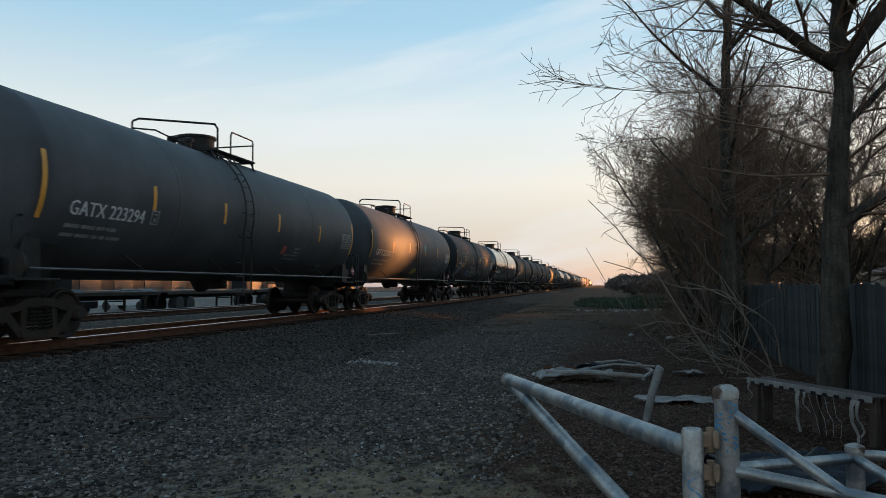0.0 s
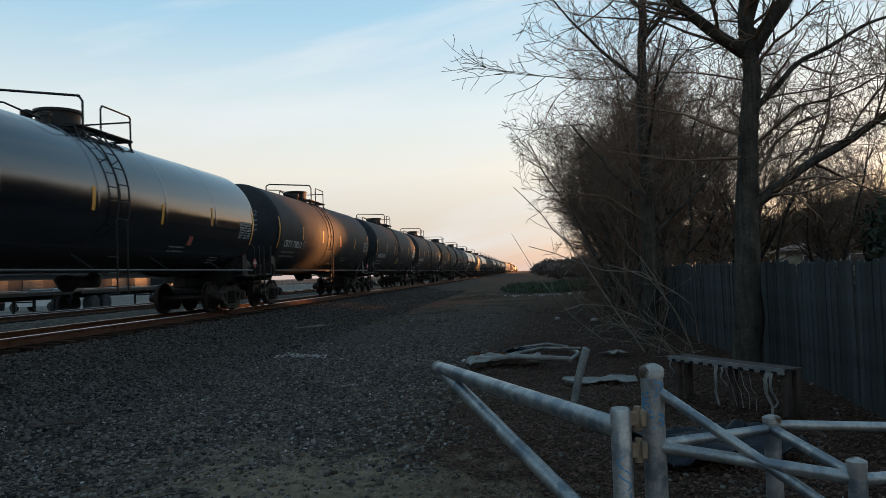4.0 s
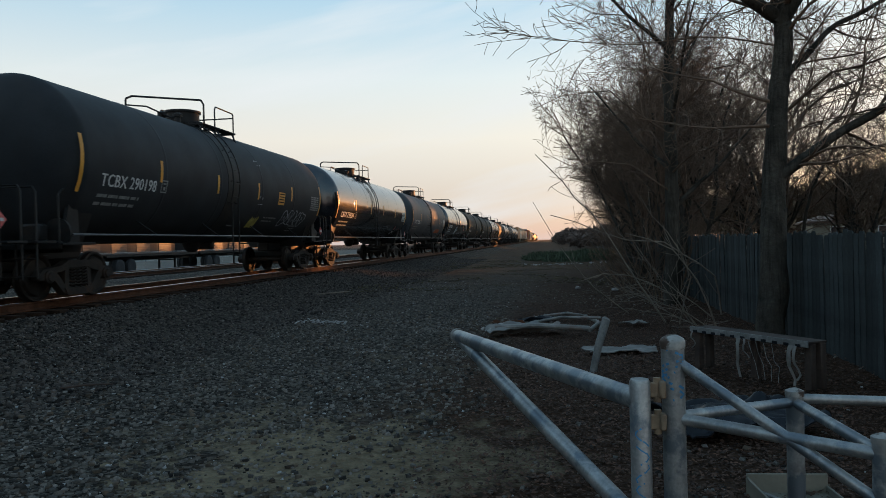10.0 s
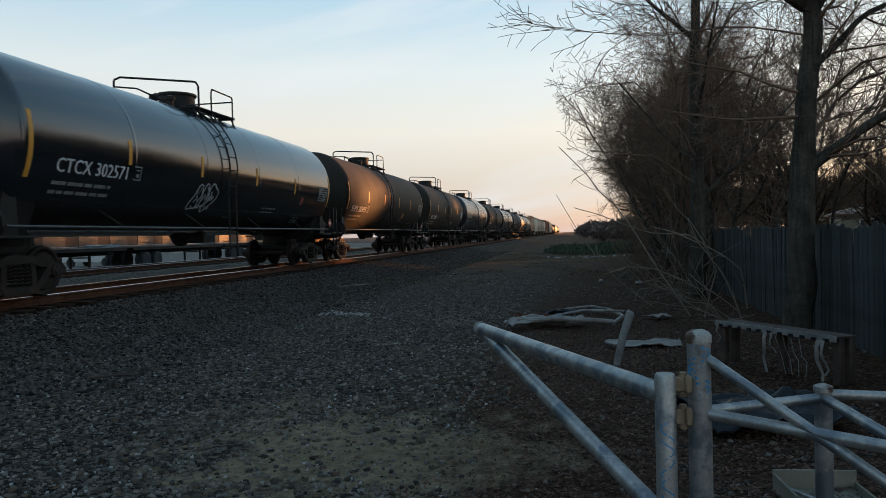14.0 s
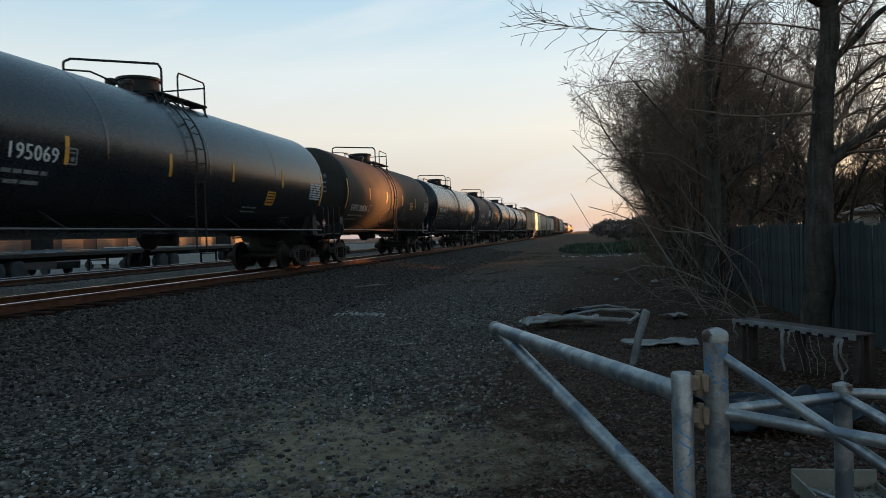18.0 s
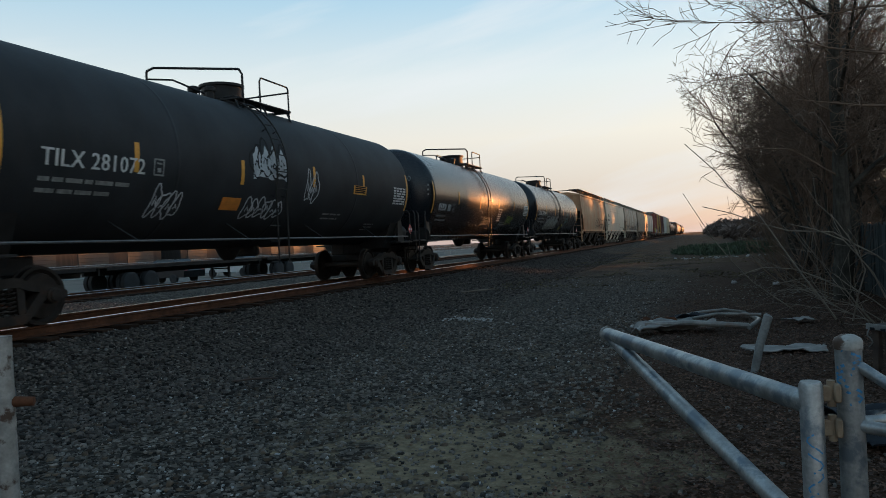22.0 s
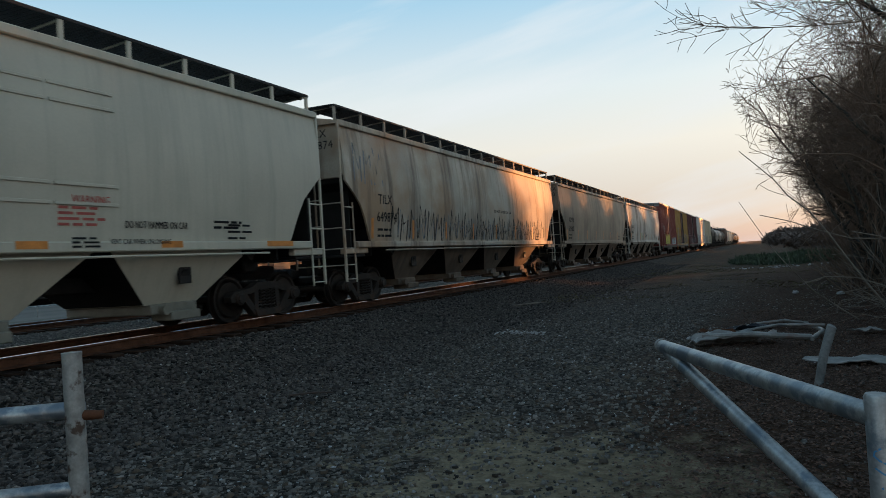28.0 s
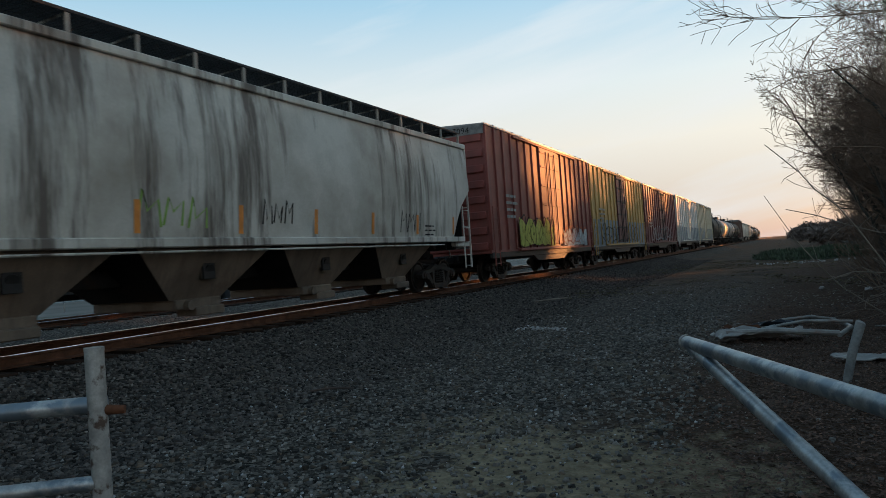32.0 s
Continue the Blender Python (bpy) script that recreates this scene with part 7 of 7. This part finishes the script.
pipe(stile, "rail", [(P3[0], P3[1], 0.72), (P5[0], P5[1], 0.66)], 0.027)
pipe(stile, "rail", [(P4[0], P4[1], 0.66), (P5[0] + 0.1, P4[1] + 0.25, 0.68)], 0.027)
pipe(stile, "brace", [(P[0], P[1], 1.0), (P4[0] + 0.02, P4[1] - 0.02, 0.44)], 0.026)

left_gate = thing("pipe_barrier", "weathered pipe barrier with two rails and a rusty stub", "barrier")
Q = (-3.87, 3.09)
pipe(left_gate, "post", [(Q[0], Q[1], -0.1), (Q[0], Q[1], 1.22)], 0.057, "speckled weathered post", M_GALV_OLD)
part("rim", Geo().lathe([(1.20, 0.0585), (1.225, 0.0585), (1.226, 0.047), (1.19, 0.046)], "z", 20, (Q[0], Q[1], 0)), M_GALV_OLD, left_gate)
back = Vector((-0.80, -0.60, 0)).normalized()
pipe(left_gate, "top_rail", [(Q[0] + 0.02, Q[1] + 0.05, 0.87), (Q[0] + back.x * 3, Q[1] + back.y * 3, 0.90)], 0.053, "mottled galvanised rail")
pipe(left_gate, "low_rail", [(Q[0], Q[1], 0.40), (Q[0] + back.x * 3, Q[1] + back.y * 3, 0.42)], 0.045)
pipe(left_gate, "stub", [(Q[0], Q[1], 0.84), (Q[0] + 0.13, Q[1] + 0.09, 0.83)], [0.035, 0.026], "rusty stub", M_RUST)


# ---- litter and dumped things by the fence ----
def sheet_geo(nx, ny, size, fold, seed, thick=0.012):
    """A crumpled sheet with thickness."""
    g = Geo()
    xs = np.linspace(-0.5, 0.5, nx)
    ys = np.linspace(-0.5, 0.5, ny)
    top = []
    for i, a_ in enumerate(xs):
        for j, b_ in enumerate(ys):
            z = fold * (noise.noise(Vector((a_ * 3 + seed, b_ * 3, seed))) + 0.5 * noise.noise(Vector((a_ * 8, b_ * 8 + seed, 1.0))))
            wob = 1 + 0.16 * noise.noise(Vector((a_ * 4, b_ * 4, seed + 3)))
            top.append((a_ * size[0] * wob, b_ * size[1] * wob, max(z + fold * 0.6, 0.01)))
    k = len(top)
    low = [(p[0], p[1], p[2] - thick) for p in top]
    f = []
    for i in range(nx - 1):
        for j in range(ny - 1):
            q = (i * ny + j, (i + 1) * ny + j, (i + 1) * ny + j + 1, i * ny + j + 1)
            f += [q, tuple(t + k for t in q[::-1])]
    ring = [i * ny for i in range(nx)] + [(nx - 1) * ny + j for j in range(1, ny)] + [i * ny + ny - 1 for i in range(nx - 2, -1, -1)] + [j for j in range(ny - 2, 0, -1)]
    for a_, b_ in zip(ring, ring[1:] + ring[:1]):
        f.append((a_, b_, b_ + k, a_ + k))
    g.add(top + low, f)
    return g


wreck = thing("broken_bumper_frame", "bent pale plastic cover and frame dumped on the gravel", "debris", m=pose(0.0, 13.0, 0.03))
part("cover", sheet_geo(18, 10, (1.3, 0.55), 0.16, 2.0), M_PLASTIC, wreck, "crumpled pale cover", pose(-0.45, -0.75, 0.02, 0, 0, 12))
for pts, rr in ((([(-1.0, -1.1, 0.06), (-0.7, -0.2, 0.10), (-0.1, 0.9, 0.12), (0.35, 1.35, 0.12)]), 0.03), (([(0.35, 1.35, 0.12), (0.75, 0.6, 0.10), (0.85, -0.3, 0.12), (0.65, -0.9, 0.07)]), 0.035), (([(-0.9, -1.0, 0.14), (-0.2, -0.95, 0.16), (0.65, -0.85, 0.09)]), 0.045), (([(-0.5, -0.3, 0.1), (0.2, 0.1, 0.18), (0.9, 0.1, 0.16)]), 0.025), (([(-0.2, 0.6, 0.14), (0.3, 0.4, 0.22), (0.7, 0.9, 0.12)]), 0.022)):
    part("frame_bar", Geo().tube(pts, rr, 8), M_PLASTIC, wreck, "bent frame bar")
part("torn_strip", sheet_geo(14, 4, (0.9, 0.12), 0.1, 5.0), M_TARP, wreck, "dark torn strip", pose(-0.3, -0.1, 0.1, 0, 0, 30))
part("torn_strip", sheet_geo(10, 4, (0.6, 0.1), 0.1, 6.0), M_RUST, wreck, "brown torn strip", pose(-0.7, -0.5, 0.1, 0, 0, -20))

pole = thing("leaning_post", "short grey post leaning in the leaf litter", "post")
part("shaft", Geo().tube([(0.47, 8.6, -0.05), (0.56, 8.62, 0.35), (0.66, 8.65, 0.66), (0.67, 8.65, 0.675)], [0.042, 0.045, 0.05, 0.03], 12), M_GREYBOARD, pole)
solid("cardboard_sheet", sheet_geo(14, 8, (0.95, 0.4), 0.05, 8.0), M_PLASTIC, "flattened pale sheet on the leaf litter", "sheet", m=pose(0.95, 10.2, 0.05, 0, 0, 4))
solid("rag", sheet_geo(10, 6, (0.5, 0.25), 0.05, 11.0), M_PLASTIC, "pale rag under the shrubs", "rag", m=pose(1.5, 13.4, 0.05, 0, 0, 24))
solid("tarpaulin", sheet_geo(44, 34, (1.2, 0.85), 0.15, 14.0), M_TARP, "dark wrinkled plastic sheeting heaped on the ground", "sheeting", m=pose(1.5, 6.3, 0.05, 0, 0, 18))

bench = thing("broken_bench", "rotten wooden bench frame draped with torn grey strips", "bench", m=pose(2.15, 8.10, 0.08, 0, 0, -58))
part("top_board", Geo().box((0, 0, 0.465), (1.56, 0.26, 0.022), 0.006), M_WOOD_OLD, bench)
g = Geo().box((0, -0.145, 0.455), (1.58, 0.014, 0.062), 0.004)
strip = part("edge_strip", g, M_GREYBOARD, bench, "pale notched edge strip")
for k in range(11):
    part("notch", Geo().box((-0.70 + 0.138 * k, -0.154, 0.436), (0.06, 0.008, 0.03), 0.003), M_TARP, strip)
for x, yy, ln in ((-0.72, -0.08, 0.45), (0.02, 0.0, 0.44), (0.74, -0.06, 0.46), (0.74, 0.08, 0.46), (-0.72, 0.08, 0.45)):
    part("leg", Geo().box((x, yy, ln / 2), (0.09, 0.07, ln), 0.012, None), M_WOOD_OLD, bench, "rotten brown wooden leg")
for k, (x, ln, wd) in enumerate(((-0.06, 0.42, 0.055), (0.03, 0.20, 0.03), (0.60, 0.40, 0.06), (0.66, 0.34, 0.04), (-0.73, 0.2, 0.025))):
    g = Geo()
    rr = random.Random(k)
    edge = [(x + 0.04 * math.sin(i * 1.1 + k) * i / 6 + rr.uniform(-0.01, 0.01), 0.43 - ln * i / 6, wd * (1 - 0.07 * i) * rr.uniform(0.7, 1.1)) for i in range(7)]
    front = [(p + q * w_ / 2, -0.165 - 0.02 * math.sin(i * 0.9), z) for i, (p, z, w_) in enumerate(edge) for q in (-1, 1)]
    g.add(front + [(p[0], p[1] + 0.006, p[2]) for p in front], [q for i in range(6) for q in ((2 * i, 2 * i + 1, 2 * i + 3, 2 * i + 2), (14 + 2 * i + 2, 14 + 2 * i + 3, 14 + 2 * i + 1, 14 + 2 * i), (2 * i, 2 * i + 2, 16 + 2 * i, 14 + 2 * i), (2 * i + 1, 15 + 2 * i, 17 + 2 * i, 2 * i + 3))])
    part("torn_strip", g, M_PLASTIC, bench, "hanging torn pale strip")
for k in range(4):
    part("wire", Geo().tube([(0.1 + 0.1 * k, -0.19, 0.42), (0.14 + 0.1 * k, -0.2, 0.34 - 0.03 * k), (0.2 + 0.1 * k, -0.2, 0.2), (0.26 + 0.08 * k, -0.22, 0.05)], 0.003, 5), M_GREYBOARD, bench)

panel = thing("cream_panel_box", "cream sheet-metal drawer lying in the leaf litter", "panel", m=pose(1.43, 4.5, -0.01, 0, 0, 3))
part("base", Geo().box((0, 0, 0.02), (0.48, 0.40, 0.02), 0.004), M_CREAM, panel)
for c, s in (((0, 0.2, 0.08), (0.48, 0.016, 0.13)), ((-0.235, 0, 0.07), (0.016, 0.40, 0.11)), ((0.235, 0, 0.05), (0.016, 0.40, 0.05))):
    part("side", Geo().box(c, s, 0.004), M_CREAM, panel)
part("brace_bar", Geo().box((-0.12, -0.02, 0.06), (0.03, 0.34, 0.02), 0.004, Matrix.Rotation(0.5, 3, "Z")), M_GALV, panel)

# sticks, stones, chips that stand out on the gravel
solid("stick", Geo().tube([(-7.0, 21.2, 0.12), (-6.6, 21.7, 0.13), (-6.25, 22.3, 0.12)], [0.02, 0.024, 0.012], 7), M_TWIG_PALE, "pale stick lying on the gravel", "stick")
solid("stick", Geo().tube([(-5.6, 7.6, 0.05), (-5.35, 7.75, 0.06), (-5.1, 7.85, 0.05)], [0.012, 0.016, 0.01], 7), M_WOOD_OLD, "short dark stick on the gravel", "stick")
for k, (x, y, s, mt, lb) in enumerate(((0.94, 24.0, 0.16, M_STONE_W, "pale stone on the bare earth"), (-5.0, 18.0, 0.12, M_STONE, "dark clod on the gravel"), (2.0, 22.5, 0.18, M_STONE_W, "pale lump under the thicket"), (-0.05, 2.95, 0.02, M_WEED, "small green leaf on the gravel"))):
    g = Geo()
    rr = random.Random(k)
    prof = [(-0.35 * s, 0.3 * s), (-0.1 * s, 0.55 * s), (0.15 * s, 0.45 * s), (0.3 * s, 0.2 * s)]
    g.lathe(prof, "z", 9)
    g.v = [(p[0] * rr.uniform(0.85, 1.2), p[1] * rr.uniform(0.7, 1.1), p[2] * rr.uniform(0.85, 1.1)) for p in g.v]
    solid("stone", g, mt, lb, "stone", m=pose(x, y, float(ground_z(x, y)) + 0.2 * s))


def white_spill(n_):
    return rng.normal(-4.75, 0.30, n_), rng.normal(14.4, 0.12, n_)


stones("broken_white_bits", 90, white_spill, lambda n_: 0.02 + 0.03 * rng.random(n_), M_STONE_W, "spill of broken white bits")


def kerb_bits(n_):
    return -1.5 + 5 * rng.random(n_), 46 + 3 * rng.normal(0, 0.3, n_)


stones("far_white_bits", 40, kerb_bits, lambda n_: 0.05 + 0.08 * rng.random(n_), M_STONE_W, "row of pale bits on the bare earth")


# ---- bungalow behind the fence ----
M_WALL = material("cream_stucco", (0.24, 0.22, 0.17), 0.8, 0.0, 0.12, 1.5, 20)
M_SHINGLE = material("brown_roof_shingle", (0.16, 0.10, 0.075), 0.9, 0.0, 0.25, 3, 30)
M_GLASS = material("dark_window_glass", (0.02, 0.022, 0.025), 0.1, 0.0, 0.1, 3, 30, bump=0.0)


def bungalow(x, y, turn, w, d, label):
    h = thing("bungalow", label, "house", "houses behind the fence", pose(x, y, 0, 0, 0, turn))
    part("wall", Geo().box((0, 0, 1.25), (w, d, 2.6), 0.02), M_WALL, h)
    roof = [(-w / 2 - 0.5, -d / 2 - 0.5, 2.5), (w / 2 + 0.5, -d / 2 - 0.5, 2.5), (w / 2 + 0.5, d / 2 + 0.5, 2.5), (-w / 2 - 0.5, d / 2 + 0.5, 2.5), (-w / 2 + d * 0.4, 0, 3.75), (w / 2 - d * 0.4, 0, 3.75)]
    roof += [(p[0], p[1], 2.35) for p in roof[:4]]
    part("roof", Geo().add(roof, [(0, 1, 5, 4), (1, 2, 5), (2, 3, 4, 5), (3, 0, 4), (6, 7, 1, 0), (7, 8, 2, 1), (8, 9, 3, 2), (9, 6, 0, 3), (9, 8, 7, 6)]), M_SHINGLE, h, "low brown hipped roof")
    for k in range(3):
        xx = -w * 0.32 + w * 0.32 * k
        fr = part("window", Geo().box((xx, -d / 2 - 0.02, 1.5), (1.3, 0.08, 1.1), 0.01), M_WHITE, h, "white-framed window")
        part("pane", Geo().box((xx, -d / 2 - 0.065, 1.5), (1.15, 0.02, 0.95), 0.004), M_GLASS, fr)
    part("vent", Geo().tube([(w * 0.1, 0.3, 3.4), (w * 0.1, 0.3, 4.15)], 0.1, 10), M_STEEL_DARK, h, "dark roof vent")
    return h


bungalow(28.5, 68, -12, 11, 8, "cream bungalow with a low brown roof")
bungalow(46, 72, -6, 12, 8, "cream bungalow behind the garden trees")

# ---- the lot beyond the tracks ----
solid("pavement", Geo().box((-62, 60, 0.06), (74, 260, 0.05), 0.01), M_CONCRETE, "pale concrete lot beyond the tracks", "pavement", kind="structure")
M_SHED = material("grey_shed_cladding", (0.028, 0.027, 0.026), 0.7, 0.0, 0.2, 0.4, 8, streak=(0.06, 0.055, 0.05), streak_amt=0.5, spec=0.2)
M_SHED_PALE = material("white_shutter", (0.035, 0.035, 0.034), 0.6, 0.0, 0.2, 1, 12)


def shed(y, length, height, shutters, label):
    """A long low shed with roller shutters and a shallow roof."""
    h = thing("storage_shed", label, "shed", "sheds beyond the lot", pose(-78, y, 0.05))
    part("wall", Geo().box((0, 0, height / 2), (14, length, height), 0.03), M_SHED, h)
    part("roof", Geo().prism([(-7.4, height), (0, height + 1.3), (7.4, height), (7.4, height + 0.14), (0, height + 1.45), (-7.4, height + 0.14)], -length / 2 - 0.4, length / 2 + 0.4, "y"), M_ROOF, h, "shallow grey metal roof")
    for k in range(shutters):
        yy = -length / 2 + length * (k + 0.5) / shutters
        fr = part("shutter", Geo().box((7.03, yy, 1.6), (0.08, length / shutters * 0.6, 3.2), 0.02), M_SHED_PALE, h, "pale roller shutter")
        for j in range(7):
            part("slat", Geo().box((7.08, yy, 0.3 + 0.44 * j), (0.03, length / shutters * 0.58, 0.05), 0.01), M_SHED, fr)
    part("fascia", Geo().box((7.06, 0, height - 0.35), (0.1, length, 0.5), 0.02), M_SHED_PALE, h, "pale fascia board")
    return h


for k, (y, ln, hh, n_) in enumerate(((-22, 34, 4.6, 5), (18, 38, 5.2, 6), (62, 40, 4.8, 5), (108, 44, 5.0, 6), (156, 40, 4.6, 5))):
    shed(y, ln, hh, n_, "long grey shed with pale shutters beyond the lot")


def tyre_me():
    g = Geo().lathe([(-0.13, 0.28), (-0.14, 0.44), (-0.10, 0.50), (0.10, 0.50), (0.14, 0.44), (0.13, 0.28)], "x", 20)
    return g.mesh("tyre", M_TYRE), Geo().lathe([(-0.12, 0.10), (-0.08, 0.27), (0.08, 0.27), (0.12, 0.10)], "x", 16).mesh("rim", M_FADED)


TYRE, RIM = tyre_me()


def flatbed(x, y, turn, label):
    t = thing("flatbed_trailer", label, "trailer", "trailers parked in the lot", pose(x, y, 0.085, 0, 0, turn))
    part("deck", Geo().box((0, 0, 1.28), (2.5, 12.0, 0.10), 0.02), M_WOOD_OLD, t, "timber deck")
    g = Geo()
    for s in (1, -1):
        g.box((s * 0.5, 0, 1.05), (0.12, 11.6, 0.34), 0.02).box((s * 1.22, 0, 1.2), (0.06, 12.0, 0.16), 0.01)
    for k in range(11):
        g.box((0, -5.4 + 1.08 * k, 1.15), (2.4, 0.08, 0.12), 0.01)
    part("frame", g, M_STEEL_DARK, t)
    for yy in (-4.6, -3.3):
        for s in (1, -1):
            for xx in (0.85, 1.15):
                w = part("tyre", TYRE, None, t, "", pose(s * xx, yy, 0.5))
            part("rim", RIM, None, w, "pale wheel rim")
    part("landing_leg", Geo().box((0.6, 3.6, 0.5), (0.12, 0.12, 1.0), 0.01).box((-0.6, 3.6, 0.5), (0.12, 0.12, 1.0), 0.01).box((0.6, 3.6, 0.03), (0.3, 0.3, 0.05), 0.01).box((-0.6, 3.6, 0.03), (0.3, 0.3, 0.05), 0.01).tube([(0.6, 3.6, 0.8), (-0.6, 3.6, 0.8)], 0.04, 8), M_STEEL_DARK, t)
    return t


for k in range(5):
    flatbed(-25.6 - 0.5 * k, 5.5 + 13.2 * k, (-1, 1, -1, 2, -1)[k], "empty dark flatbed trailer parked beyond the tracks")


def car(x, y, turn, col, label):
    t = thing("parked_car", label, "car", "cars parked in the lot", pose(x, y, 0.085, 0, 0, turn))
    mt = material("car_paint", col, 0.3, 0.1, 0.1, 2, 30, bump=0.02)
    g = Geo().prism([(-2.2, 0.35), (-2.25, 0.75), (-2.1, 0.92), (-1.2, 0.98), (1.0, 0.95), (2.0, 0.82), (2.25, 0.6), (2.2, 0.35)], -0.86, 0.86, "x")
    body = part("body", g, mt, t)
    g = Geo()
    lo = [(-0.82, -1.75, 0.95), (0.82, -1.75, 0.95), (0.82, 1.05, 0.95), (-0.82, 1.05, 0.95)]
    hi = [(-0.64, -1.25, 1.44), (0.64, -1.25, 1.44), (0.64, 0.25, 1.44), (-0.64, 0.25, 1.44)]
    g.add(lo + hi, [(0, 1, 5, 4), (1, 2, 6, 5), (2, 3, 7, 6), (3, 0, 4, 7), (4, 5, 6, 7), (3, 2, 1, 0)])
    cab = part("cabin", g, M_GLASS, t, "dark glass")
    part("roof", Geo().box((0, -0.5, 1.45), (1.3, 1.5, 0.04), 0.015), mt, cab)
    for yy in (-1.35, 1.35):
        for s in (1, -1):
            w = part("tyre", TYRE, None, t, "", pose(s * 0.8, yy, 0.31) @ Matrix.Scale(0.62, 4))
            part("rim", RIM, None, w)
    for s in (1, -1):
        part("headlight", Geo().box((s * 0.62, 2.18, 0.66), (0.34, 0.1, 0.14), 0.03), M_WHITE, body)
        part("tail_light", Geo().box((s * 0.66, -2.2, 0.78), (0.28, 0.08, 0.16), 0.03), M_RED_INK, body)
    return t


car(-31.8, 20.5, 80, (0.55, 0.56, 0.56), "white car parked beyond the tracks")
car(-31.2, 36.5, 84, (0.02, 0.02, 0.022), "black car parked beyond the tracks")
car(-32.0, 44.5, 88, (0.45, 0.46, 0.47), "silver car parked beyond the tracks")

loader = thing("wheel_loader", "orange yard machine parked beyond the tracks", "loader", m=pose(-34, 17, 0.085, 0, 0, 30))
M_MACHINE = material("orange_machine_paint", (0.55, 0.20, 0.03), 0.5, 0.0, 0.15, 3, 30)
part("body", Geo().prism([(-1.6, 0.6), (-1.6, 1.5), (-0.3, 1.7), (1.5, 1.2), (1.7, 0.6)], -0.8, 0.8, "x"), M_MACHINE, loader)
part("cab", Geo().box((0, -0.3, 2.0), (1.3, 1.2, 1.2), 0.06), M_GLASS, loader, "dark cab")
part("bucket", Geo().prism([(1.9, 0.2), (2.7, 0.2), (2.1, 0.5), (2.0, 1.0)], -1.0, 1.0, "x"), M_MACHINE, loader)
for yy in (-1.1, 1.2):
    for s in (1, -1):
        w = part("tyre", TYRE, None, loader, "", pose(s * 0.95, yy, 0.5))
        part("rim", RIM, None, w)
cone = thing("traffic_cone", "orange traffic cone in the lot", "traffic cone", m=pose(-28, 13.4, 0.085))
part("cone", Geo().lathe([(0.04, 0.16), (0.7, 0.03), (0.72, 0.02)], "z", 14), M_MACHINE, cone)
part("base", Geo().box((0, 0, 0.02), (0.4, 0.4, 0.04), 0.01), M_MACHINE, cone)

# wire fence along the lot
lot_fence = thing("wire_fence", "low galvanised post-and-rail wire fence along the lot", "fence")
lot_fence["kind"] = "structure"
pm = Geo().tube([(0, 0, 0), (0, 0, 1.35)], 0.03, 8).mesh("post", M_GALV)
for k in range(45):
    part("post", pm, None, lot_fence, "", pose(-36.2, -4 + 2.6 * k, 0.08))
for z in (0.55, 0.95, 1.35):
    part("rail", Geo().tube([(-36.2, -6, z + 0.08), (-36.2, 116, z + 0.08)], 0.022, 7), M_GALV, lot_fence)


def motions():
    """The train runs down the line at a steady pace; its wheels turn."""
    turn = math.degrees(SPEED / 30 / WHEEL_R)
    first = {}
    for w, a_ in AXLES:
        if a_ not in first:
            walk(w, [(k / 30, pose(0, a_, WHEEL_R, turn * k)) for k in range(961)])
            first[a_] = w
        else:
            src = first[a_].animation_data
            w.rotation_mode = "QUATERNION"
            keys = w.animation_data_create()
            keys.action = src.action
            keys.action_slot = src.action_slot
    for car, u in CARS:
        walk(car, [(t, pose(TRACK_X, u - SPEED * t, RAIL_Z)) for t in (0.0, 8.0, 16.0, 24.0, 32.0)])


motions()
